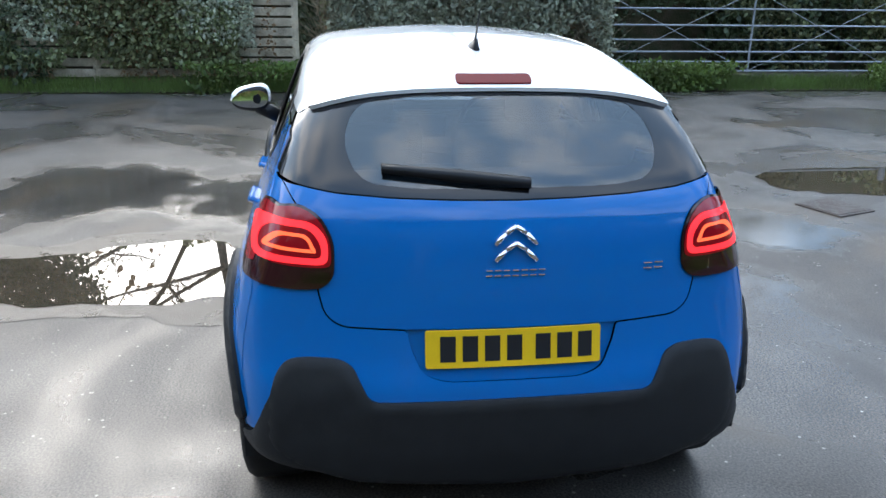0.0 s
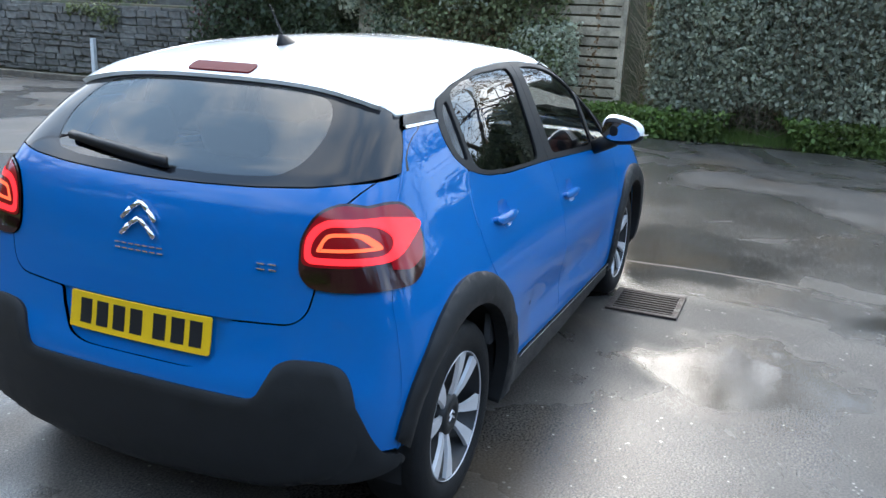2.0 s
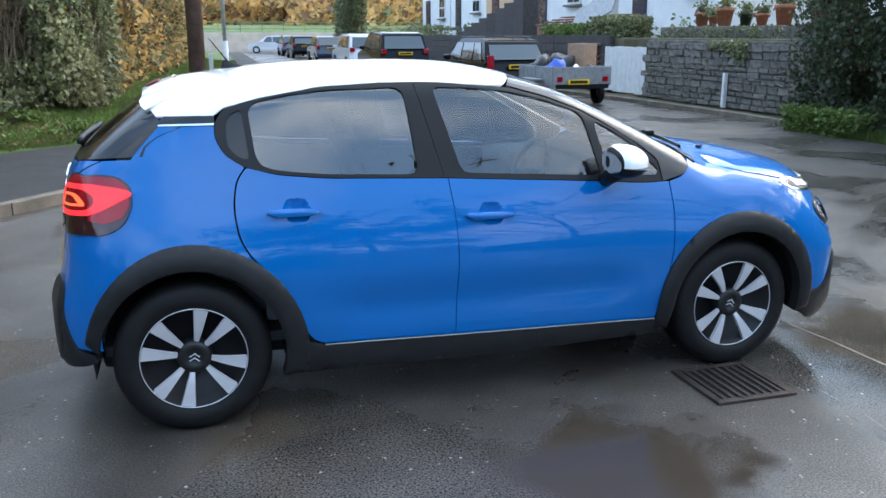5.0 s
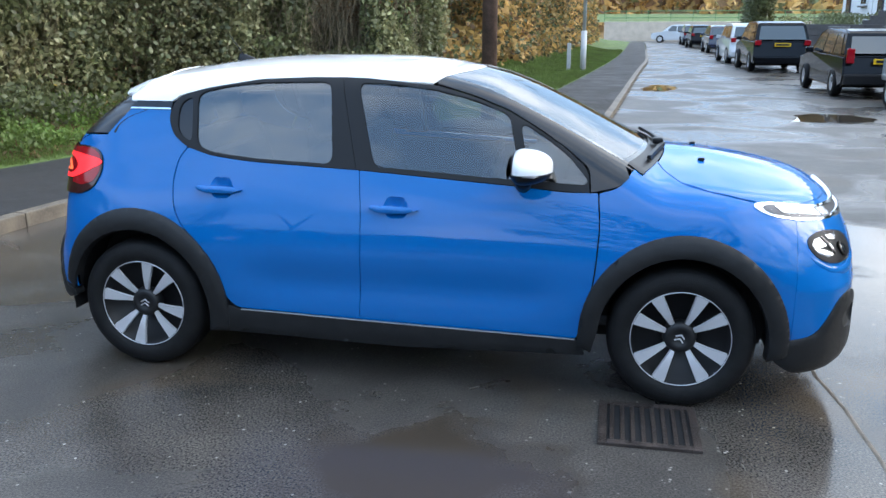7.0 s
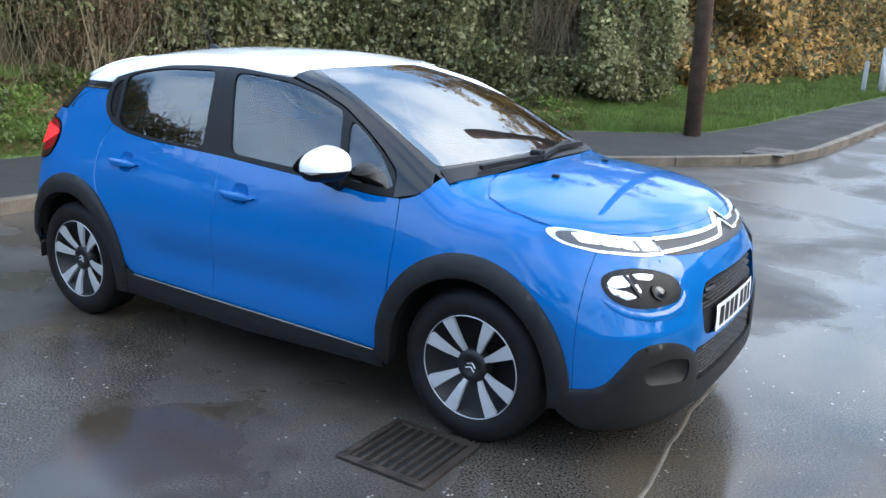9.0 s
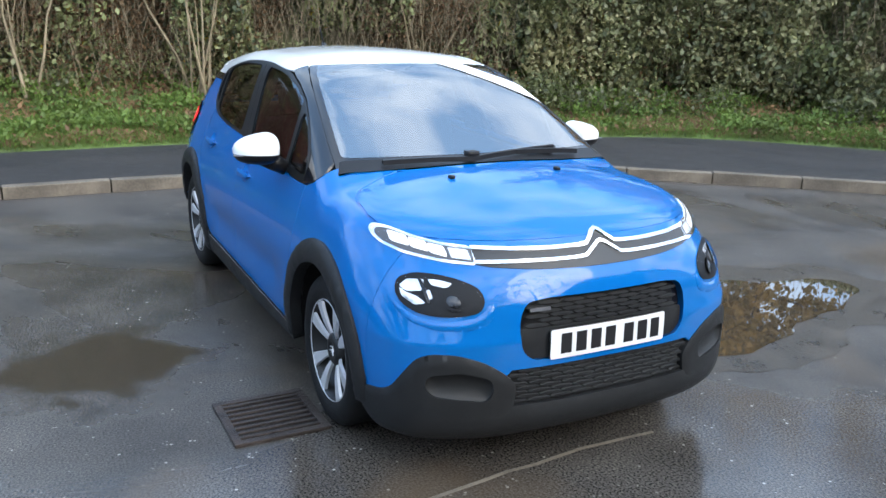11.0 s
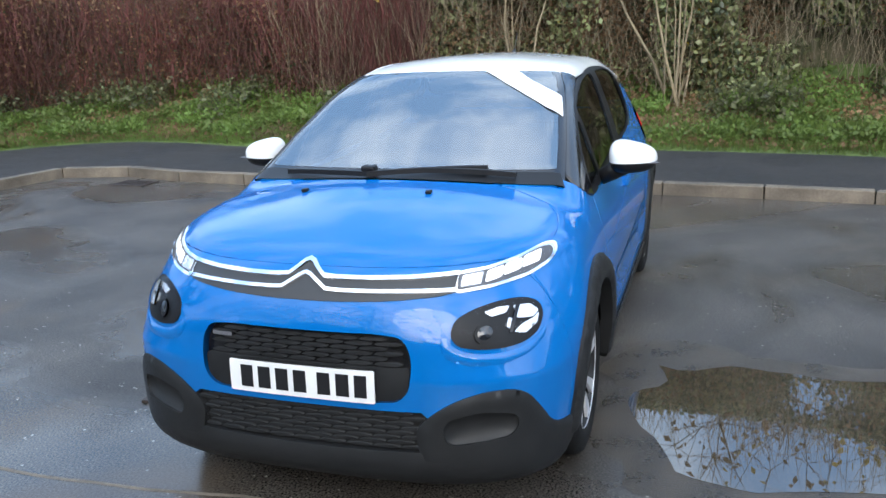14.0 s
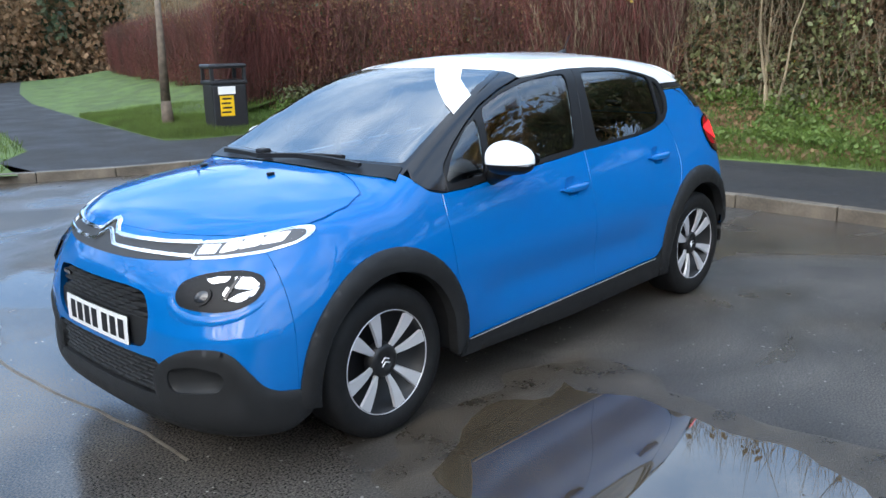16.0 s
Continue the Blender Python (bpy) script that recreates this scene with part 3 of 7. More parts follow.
def flat(name, outline, z, mat, step, label="", kind="structure", parent=None, wave=0.0):
    v, f, _ = sheet2d([np.array(outline, float)], step)
    zz = z + (np.array([noise.noise((x * 0.35, y * 0.35, 0)) for x, y in v]) * wave if wave else np.zeros(len(v)))
    f = [tuple(t) if np.cross(v[t[1]] - v[t[0]], v[t[2]] - v[t[0]]) > 0 else tuple(t[::-1]) for t in f]
    ob = raw(name, np.c_[v, zz], f, mat, parent, "", True)
    return tagged(ob, label, "", "", kind) if kind else ob


tagged(raw("ground", [(-400, -400, -0.06), (400, -400, -0.06), (400, 500, -0.06), (-400, 500, -0.06)], [(0, 1, 2, 3)], M_EARTH), "dull earth and rough grass", kind="structure")
kerb_line, edge_line, right_line = resample(KERB, 0.915), resample(EDGE, 0.5), resample(RKERB, 0.915)
flat("road", list(map(tuple, kerb_line)) + list(map(tuple, right_line[::-1])), 0.0, M_ASPHALT, 2.5, "wet worn asphalt turning area and road")
inner_kerb = kerb_line + left_of(kerb_line) * 0.10
south = [(0.6, -9.0), (-0.2, -10.1), (-2.6, -20), (-8.5, -42)]
flat("pavement", [tuple(p) for p in inner_kerb if not (p[0] > 1.0 and p[1] < -7.7)] + [tuple(p) for p in edge_line[::-1]] + south[::-1], 0.105, M_PAVE, 1.5, "dark damp tarmac footway")
flat("grass_island", south + [(-9, -60), (14, -60), (6.4, -24), (5.9, -16), (4.7, -12), (2.9, -9.35), (0.9, -7.5)], 0.11, M_TURF, 1.5, "low wet grass")
flat("right_verge", [tuple(p + np.array([0.1, 0])) for p in right_line] + [(60, 70), (60, -24)], 0.006, M_EARTH, 4.0, "muddy verge with rough grass")

kerb = thing("kerb", "row of worn concrete kerb stones", "kerb", kind="structure")
bm = box_bm(bmesh.new(), 0, 0, 0, 0.905, 0.125, 0.2, 0.012)
kerb_mesh = part("kerb_stone", bm, M_KERB, kerb).data
bpy.data.objects.remove(bpy.data.objects["kerb_stone"])
for line, n in ((kerb_line, 300), (right_line, 90)):
    for a, b in zip(line[:-1], line[1:]):
        if b[1] > 48 or b[1] < -14 or (line is right_line and b[1] < 7.5):
            continue
        o = new("kerb_stone", kerb_mesh)
        o.parent = kerb
        side = np.array([-(b - a)[1], (b - a)[0]]) / np.linalg.norm(b - a)
        c = (a + b) / 2 + side * (0.055 if line is kerb_line else -0.055)
        h = 0.018 if line is kerb_line else 0.0
        o.location = (c[0], c[1], h + random.uniform(-0.004, 0.004))
        o.rotation_euler = (random.uniform(-0.02, 0.02), random.uniform(-0.006, 0.006), math.atan2((b - a)[1], (b - a)[0]))
        o.scale = (np.linalg.norm(b - a) / 0.915, 1, 1)

# bank of turf that rises behind the footway
nrm = left_of(edge_line)
for _ in range(6):
    nrm = (np.roll(nrm, 1, 0) + nrm + np.roll(nrm, -1, 0)) / 3
nrm /= np.linalg.norm(nrm, axis=1, keepdims=True)
BANK_D = np.array([0.0, 0.12, 0.5, 1.0, 1.6, 2.2, 3.0, 4.0, 5.5, 8.0, 16.0, 60.0])
BANK_H = np.array([0.10, 0.14, 0.18, 0.24, 0.38, 0.62, 1.0, 1.45, 1.9, 2.3, 2.8, 4.0])


def bank(i, d):
    """A place on the bank: station along the footway's edge, metres behind it."""
    j = np.clip(np.asarray(i, float), 0, len(edge_line) - 1.001)
    k = j.astype(int)
    t = (j - k)[:, None]
    p = edge_line[k] * (1 - t) + edge_line[k + 1] * t
    n = nrm[k] * (1 - t) + nrm[k + 1] * t
    q = p + n * np.asarray(d)[:, None]
    flatter = np.clip((q[:, 1] - 7) / 5, 0, 1) * 0.55 + np.clip((-8.5 - q[:, 1]) / 3, 0, 1) * 0.75
    h = np.interp(d, BANK_D, BANK_H)
    wob = 0.06 * np.sin(q[:, 0] * 2.1 + 1.3 * q[:, 1]) * np.clip(np.asarray(d) / 1.5, 0, 1)
    return np.c_[q, 0.11 + (h - 0.11) * (1 - flatter) + wob]


ii, dd = np.meshgrid(np.arange(len(edge_line)), BANK_D, indexing="ij")
v = bank(ii.ravel(), dd.ravel())
m, k = ii.shape
tagged(raw("grass_bank", v, [(a * k + b, (a + 1) * k + b, (a + 1) * k + b + 1, a * k + b + 1) for a in range(m - 1) for b in range(k - 1)], M_TURF, smooth=True), "green turf bank behind the footway", kind="structure")

rng = np.random.default_rng(5)


def leaves(name, c, size, mat, label, long=1.6, droop=0.6, kind="stuff", parent=None):
    """Many small folded leaves, one object: c are places, size their width."""
    n = len(c)
    a = rng.normal(size=(n, 3))
    a[:, 2] -= droop
    a /= np.linalg.norm(a, axis=1, keepdims=True)
    b = np.cross(a, rng.normal(size=(n, 3)))
    b /= np.maximum(np.linalg.norm(b, axis=1, keepdims=True), 1e-6)
    up = np.cross(a, b)
    s = (np.asarray(size) * rng.uniform(0.6, 1.4, n))[:, None]
    tip, left, right, mid = c + a * s * long, c + b * s * 0.5 + a * s * long * 0.5 + up * s * 0.15, c - b * s * 0.5 + a * s * long * 0.5 + up * s * 0.15, c
    v = np.stack([mid, left, tip, right], 1).reshape(-1, 3)
    me = bpy.data.meshes.new(name)
    me.vertices.add(4 * n)
    me.vertices.foreach_set("co", v.ravel())
    me.loops.add(6 * n)
    me.polygons.add(2 * n)
    idx = (np.arange(n)[:, None] * 4 + np.array([0, 1, 2, 0, 2, 3])).ravel()
    me.loops.foreach_set("vertex_index", idx.astype(np.int32))
    me.polygons.foreach_set("loop_start", np.arange(0, 6 * n, 3, dtype=np.int32))
    me.update(calc_edges=True)
    me.validate()
    ob = link_mesh(name, me, mat, parent, "", False)
    return tagged(ob, label, "", "", kind)


def stems(name, a, b, w, mat, label, kind="stuff"):
    """Many thin three-sided stems from a to b in one object."""
    n = len(a)
    d = b - a
    s = np.cross(d, rng.normal(size=(n, 3)))
    s /= np.maximum(np.linalg.norm(s, axis=1, keepdims=True), 1e-6)
    t = np.cross(d, s)
    t /= np.maximum(np.linalg.norm(t, axis=1, keepdims=True), 1e-6)
    w = np.asarray(w).reshape(-1, 1) * np.ones((n, 1))
    ring = [s, -0.5 * s + 0.87 * t, -0.5 * s - 0.87 * t]
    v = np.stack([a + r * w for r in ring] + [b + r * w * 0.4 for r in ring], 1).reshape(-1, 3)
    f = (np.arange(n)[:, None, None] * 6 + np.array([[0, 1, 4, 3], [1, 2, 5, 4], [2, 0, 3, 5]])).reshape(-1, 4)
    me = bpy.data.meshes.new(name)
    me.vertices.add(len(v))
    me.vertices.foreach_set("co", v.ravel())
    me.loops.add(f.size)
    me.polygons.add(len(f))
    me.loops.foreach_set("vertex_index", f.ravel().astype(np.int32))
    me.polygons.foreach_set("loop_start", np.arange(0, f.size, 4, dtype=np.int32))
    me.update(calc_edges=True)
    return tagged(link_mesh(name, me, mat, None, "", False), label, "", "", kind)


LATTICE = np.random.default_rng(3).uniform(-1, 1, (32, 32, 32))


def clumpy(p, scale, cutoff):
    """True where a soft three-dimensional noise lies over the cutoff."""
    q = np.asarray(p) * scale
    k = np.floor(q).astype(int)
    t = q - k
    t = t * t * (3 - 2 * t)
    out = np.zeros(len(q))
    for a in (0, 1):
        for b in (0, 1):
            for c in (0, 1):
                w = (t[:, 0] if a else 1 - t[:, 0]) * (t[:, 1] if b else 1 - t[:, 1]) * (t[:, 2] if c else 1 - t[:, 2])
                out += w * LATTICE[(k[:, 0] + a) % 32, (k[:, 1] + b) % 32, (k[:, 2] + c) % 32]
    return out > cutoff


# stations of the edge that lie near the car
st_y = edge_line[:, 1]
near = np.where((st_y > -41) & (st_y < 13))[0]
i0, i1 = near.min(), near.max()


def in_hedge(n, y0, y1, d0, d1, h0, h1):
    k = np.where((st_y > y0) & (st_y < y1))[0]
    i, d = rng.uniform(k.min(), k.max(), n), rng.uniform(d0, d1, n)
    d = d + 2.2 * np.clip((-9.3 - np.interp(i, np.arange(len(st_y)), st_y)) / 2, 0, 1)
    p = bank(i, d)
    low = 1 - 0.0 * np.clip((p[:, 1] - 2.5) / 1.5, 0, 1) * np.clip((12.5 - p[:, 1]) / 1.5, 0, 1)
    p[:, 2] += h0 + (h1 - h0) * low * rng.uniform(0, 1, n) ** 0.9
    return p


# grass of the verge
n = 90000
p = bank(rng.uniform(np.where(st_y > -16)[0].min(), i1, n), np.abs(rng.normal(0, 1, n)) * 1.1 + 0.02)
p2 = np.c_[rng.uniform(-7, 5, 20000), rng.uniform(-26, -7.9, 20000), np.full(20000, 0.11)]
p2 = p2[inside(np.array(south + [(-9, -60), (14, -60), (6.4, -24), (5.9, -16), (4.7, -12), (2.9, -9.35), (0.9, -7.5)]), p2[:, :2])]
for nm, q, w in (("verge_grass", p, 0.0035), ("island_grass", p2, 0.006)):
    tip = q + np.c_[rng.normal(0, 0.035, len(q)), rng.normal(0, 0.035, len(q)), rng.uniform(0.04, 0.13, len(q))]
    stems(nm, q, tip, w, M_GRASS, "long wet green grass")

n = 60000
p = bank(rng.uniform(np.where(st_y > 8)[0].min(), np.where(st_y < 45)[0].max(), n), rng.uniform(0.02, 3.4, n))
stems("far_verge_grass", p, p + np.c_[rng.normal(0, 0.04, n), rng.normal(0, 0.04, n), rng.uniform(0.05, 0.13, n)], 0.008, M_GRASS, "long wet green grass along the road")

# the hedge: an added earth sheet for its shaded inside, leaves, dry leaves, stems
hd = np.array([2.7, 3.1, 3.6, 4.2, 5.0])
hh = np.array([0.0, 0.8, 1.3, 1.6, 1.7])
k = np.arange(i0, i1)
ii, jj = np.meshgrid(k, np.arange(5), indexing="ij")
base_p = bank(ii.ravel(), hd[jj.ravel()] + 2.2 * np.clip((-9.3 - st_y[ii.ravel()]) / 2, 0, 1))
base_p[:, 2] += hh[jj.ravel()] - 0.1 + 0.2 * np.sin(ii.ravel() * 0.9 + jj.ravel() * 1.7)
tagged(raw("hedge_shade_sheet", base_p, [(a * 5 + b, (a + 1) * 5 + b, (a + 1) * 5 + b + 1, a * 5 + b + 1) for a in range(len(k) - 1) for b in range(4)], M_EARTH, smooth=True), "brown earth sheet standing in for the shaded depth of the hedge", kind="structure")
for mat, nm, y0, y1, count, size, cutoff, label in ((M_LEAF, "bramble_hedge", -3.6, 13, 130000, 0.052, -0.08, "dense green bramble and holly hedge"), (M_LEAFDARK, "ivy_hedge", -3.6, 13, 60000, 0.05, 0.0, "dark ivy in the hedge"),
                                                 (M_DRY, "dry_hedge", -40, 13, 210000, 0.038, -0.1, "dry brown leaves in the hedge"), (M_YELLOWLEAF, "yellow_hedge_leaves", -4, 13, 2200, 0.055, 0.0, "a few yellow leaves in the hedge"),
                                                 (M_REDDRY, "russet_hedge_leaves", -40, 0.5, 60000, 0.04, -0.05, "russet dead leaves in the hedge"), (M_LEAFDARK, "red_hedge_leaves", -40, -3.2, 30000, 0.04, 0.1, "scattered dark leaves among red stems")):
    q = in_hedge(count, y0, y1, 1.9, 3.25, 0.02, 2.0)
    q = q[clumpy(q, 1.1 if nm != "dry_hedge" else 0.8, cutoff)]
    leaves(nm, q, size, mat, label)
for mat, nm, y0, y1, count, size, cutoff, label in ((M_LEAFDARK, "tall_scrub", -9, 5.5, 80000, 0.07, -0.12, "tall dark evergreen scrub behind the hedge"), (M_DRY, "tall_dry_scrub", -40, 5.5, 100000, 0.06, -0.05, "tall dry scrub behind the hedge"),
                                                 (M_LEAF, "tall_green_scrub", -5, 5.5, 65000, 0.065, 0.0, "tall green scrub behind the hedge")):
    q = in_hedge(count, y0, y1, 3.0, 5.0, 0.6, 3.7)
    leaves(nm, q[clumpy(q, 0.9, cutoff)], size, mat, label)
a = in_hedge(14000, -40, 5, 2.8, 4.8, 0.4, 3.8)
stems("tall_scrub_stems", a, a + np.c_[rng.normal(0, 0.2, 14000), rng.normal(0, 0.2, 14000), rng.uniform(0.4, 1.1, 14000)], 0.006, M_TWIG, "bare stems of tall scrub")
q = in_hedge(60000, 4.6, 13, 1.75, 2.7, 0.25, 2.0)
leaves("pale_bramble", q[clumpy(q, 1.2, 0.2)], 0.055, M_OLIVE, "pale olive bramble leaves on the hedge face")
leaves("green_bramble", q[clumpy(q + 5.0, 1.2, 0.0)] + (0.03, 0.0, 0.02), 0.06, M_LEAF, "green bramble leaves on the hedge face")
q = in_hedge(36000, -9, 9, 1.0, 2.7, 0.0, 0.45)
leaves("bank_weeds", q[clumpy(q, 1.5, 0.22)], 0.05, M_LEAF, "low weeds and bramble at the hedge foot", droop=-0.2)
q = in_hedge(80000, -9, 9, 0.15, 2.5, 0.0, 0.2)
leaves("bank_plants", q[clumpy(q, 2.2, 0.05)], 0.04, M_GRASS, "coarse green plants in the grass bank", droop=-0.5)
q = in_hedge(30000, -9, 9, 0.1, 2.4, 0.0, 0.08)
leaves("fallen_leaves", q, 0.045, M_DRY, "fallen brown leaves on the bank")
for nm, y0, y1, count, mat, w, label in (("red_hedge_stems", -40, -2.8, 52000, M_REDTWIG, 0.006, "thicket of bare dark red stems"), ("brown_hedge_stems", -6, 13, 9000, M_TWIG, 0.005, "pale bare stems in the hedge")):
    a = in_hedge(count, y0, y1, 1.8, 3.4, 0.0, 1.6)
    b = a + np.c_[rng.normal(0, 0.16, count), rng.normal(0, 0.16, count), rng.uniform(0.25, 0.8, count)]
    stems(nm, a, b, w, mat, label)


def shrub(i, d, h, count, label):
    """A many-stemmed bare shrub that stands on the bank."""
    at = Vector(bank([i], [d])[0])
    t = thing("bare_shrub", label, "shrub", Matrix.Translation(at))
    for _ in range(count):
        bm, p = bmesh.new(), Vector((random.gauss(0, 0.08), random.gauss(0, 0.08), -0.05))
        v = Vector((random.gauss(0, 0.22), random.gauss(0, 0.22), 1.0))
        r = random.uniform(0.012, 0.028)
        for s in range(5):
            q = p + v * h / 5
            rod_bm(bm, p, q, r, r * 0.75, 6)
            p, r = q, r * 0.75
            v += Vector((random.gauss(0, 0.1), random.gauss(0, 0.1), 0))
        part("stem", bm, M_TWIG, t)


for y, d, h, c in ((0.3, 1.9, 3.2, 9), (3.6, 2.3, 3.0, 12), (-1.6, 2.0, 2.6, 7), (6.3, 2.2, 3.0, 8), (-5.2, 2.2, 2.8, 8)):
    shrub(int(np.argmin(np.abs(st_y - y) + 10 * (edge_line[:, 0] > 0))), d, h, c, "bare pale many-stemmed shrub in the hedge")


def tree(x, y, z, h, mat, label, count=9000, spread=0.3, leaf=0.12):
    """Tapered trunk, limbs and a loose crown."""
    t = thing("tree", label, "tree", Matrix.Translation((x, y, z)))
    bm, ends = bmesh.new(), []

    def grow(p, v, r, n, level):
        for s in range(n):
            q = p + v
            rod_bm(bm, p, q, r, r * 0.82, 7)
            p, r = q, r * 0.82
            v = (v + Vector((random.gauss(0, 0.12), random.gauss(0, 0.12), random.gauss(0.02, 0.06))) * v.length)
            if level < 2 and s > 0:
                for _ in range(2 if level else 3):
                    w = v.length * 0.8 * (Vector((random.gauss(0, 1), random.gauss(0, 1), random.uniform(0.1, 0.9))).normalized())
                    grow(p.copy(), w, r * 0.55, 3, level + 1)
            if level > 0:
                ends.append(p.copy())
    grow(Vector((0, 0, -0.2)), Vector((0, 0, h / 5)), h * 0.022, 4, 0)
    part("trunk", bm, M_BARK, t, smooth=True)
    e = np.array([tuple(q) for q in ends])
    a = np.repeat(e, 7, 0)
    tw = stems("twigs", a, a + rng.normal(0, h * 0.06, a.shape) + (0, 0, h * 0.03), h * 0.0016, M_BARK, "")
    tw.parent = t
    if count:
        c = e[rng.integers(0, len(e), count)] + rng.normal(0, h * spread * 0.16, (count, 3))
        leaves("crown", c, leaf, mat, "", parent=t)


for x, y, h, mat, label, count in ((-7.0, 9.5, 4.2, M_ORANGE, "autumn tree with orange leaves behind the hedge", 5000), (-6.8, 12.5, 4.4, M_ORANGE, "autumn tree with orange leaves behind the hedge", 8000), (-6.5, 21.0, 5.0, M_ORANGE, "autumn tree with orange leaves behind the hedge", 14000), (-12.5, 5.5, 5.5, M_YELLOWLEAF, "half-bare tree with yellow leaves behind the hedge", 900),
                                   (-14.5, 1.5, 6.0, M_DRY, "nearly bare tree behind the hedge", 500), (-14.5, -6.0, 6.0, M_DRY, "nearly bare tree behind the hedge", 1500), (-6.0, 19.0, 5.5, M_ORANGE, "autumn tree with orange leaves behind the hedge", 14000), (14.5, -2.0, 7.5, M_DRY, "bare tree behind the gate", 600), (15.0, 3.0, 8.0, M_DRY, "bare tree behind the fence", 600), (15.5, -7.5, 8.0, M_DRY, "bare tree behind the gate", 600)):
    tree(x, y, 1.6 if x < 0 else 0.0, h, mat, label, count)

# road-side hedge farther along, and the wooded hillside
k = np.where((st_y > 12) & (st_y < 62))[0]
for mat, nm, count, size, label in ((M_LEAF, "far_hedge", 60000, 0.10, "green hedge along the road"), (M_ORANGE, "far_autumn_hedge", 70000, 0.12, "orange and brown bushes along the road"), (M_DRY, "far_dry_hedge", 24000, 0.10, "dry brown bushes along the road")):
    q = bank(rng.uniform(k.min(), k.max(), count), rng.uniform(2.2, 6.0, count))
    q[:, 2] += rng.uniform(0, 3.6, count) * (0.6 + 0.4 * np.sin(q[:, 1] * 0.7))
    leaves(nm, q[clumpy(q, 0.5, -0.45)], size, mat, label)
# earth sheet added within the far leaves as their shaded depth
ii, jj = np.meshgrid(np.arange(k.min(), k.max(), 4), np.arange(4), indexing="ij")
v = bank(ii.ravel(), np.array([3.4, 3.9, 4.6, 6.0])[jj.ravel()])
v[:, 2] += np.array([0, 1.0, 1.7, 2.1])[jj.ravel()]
tagged(raw("far_hedge_shade_sheet", v, [(a * 4 + b, a * 4 + 4 + b, a * 4 + 5 + b, a * 4 + 1 + b) for a in range(ii.shape[0] - 1) for b in range(3)], M_EARTH, smooth=True), "brown earth sheet standing in for the shaded depth of the far hedge", kind="structure")
xs, ys = np.meshgrid(np.linspace(-120, 160, 40), np.linspace(0, 1, 8), indexing="ij")
hill = np.c_[xs.ravel(), 95 + 60 * ys.ravel(), -0.1 + 11 * ys.ravel() ** 0.8 + 1.0 * np.sin(xs.ravel() * 0.13) * ys.ravel()]
tagged(raw("hillside", hill, [(a * 8 + b, a * 8 + 8 + b, a * 8 + 9 + b, a * 8 + 1 + b) for a in range(39) for b in range(7)], M_HILL, smooth=True), "wooded hillside beyond the road", kind="structure")
for mat, nm, count in ((M_ORANGE, "autumn_wood", 60000), (M_DRY, "brown_wood", 24000), (M_LEAF, "green_wood", 6000)):
    u, w = rng.uniform(-90, 110, count), rng.uniform(0, 1, count)
    q = np.c_[u, 94 + 60 * w, 0.3 + 11 * w**0.8 + rng.uniform(0, 3, count)]
    leaves(nm, q[clumpy(q, 0.12, -0.5)], 0.7, mat, "wooded hillside in autumn colours")

for x, y, h, mat, label, count in ((9.0, -42.0, 13.0, M_LEAFDARK, "tall dark evergreen beyond the turning area", 9000), (16.0, -32.0, 12.0, M_DRY, "tall bare tree beyond the turning area", 0), (20.0, -22.0, 12.0, M_DRY, "tall bare tree beyond the gate", 0)):
    tree(x, y, 0.0, h, mat, label, count, leaf=0.3)

u = rng.uniform(-60, 8, 70000)
q = np.c_[u, -46 - 8 * rng.uniform(0, 1, 70000), rng.uniform(0, 6, 70000)]
leaves("south_wood", q, 0.22, M_DRY, "brown wood beyond the footpath")
leaves("south_wood_green", q[clumpy(q + 3.0, 0.3, 0.1)] + 0.3, 0.3, M_LEAFDARK, "dark green bushes beyond the footpath")
tagged(raw("south_bank", [(-80, -52, -0.1), (20, -52, -0.1), (20, -60, 6.5), (-80, -60, 6.5), (20, -75, -0.1), (-80, -75, -0.1)], [(0, 1, 2, 3), (3, 2, 4, 5)], M_EARTH), "wooded bank beyond the footpath", kind="structure")

tagged(box("end_wall", (16, 79, 0.8), (30, 0.5, 1.9), material("pale_wall_render", (0.55, 0.46, 0.36), 0.85, vary=0.2, scale=1.5), None, 0.03), "pale tan retaining wall across the end of the road", kind="structure")
rail = thing("end_railing", "green metal railing above the end wall", "railing", Matrix.Translation((16, 79, 1.75)))
M_RAIL = material("green_railing", (0.10, 0.20, 0.08), 0.6)
for z in (0.35, 0.95):
    part("rail_bar", rod_bm(bmesh.new(), (-15, 0, z), (15, 0, z), 0.04, None, 6), M_RAIL, rail)
for k in range(16):
    part("rail_post", rod_bm(bmesh.new(), (-15 + 2 * k, 0, -0.05), (-15 + 2 * k, 0, 1.0), 0.035, None, 6), M_RAIL, rail)
tagged(raw("end_verge", [(-10, 79.3, 1.7), (60, 79.3, 1.7), (60, 95, 2.6), (-10, 95, 2.6)], [(0, 1, 2, 3)], M_TURF), "grass slope above the end wall", kind="structure")

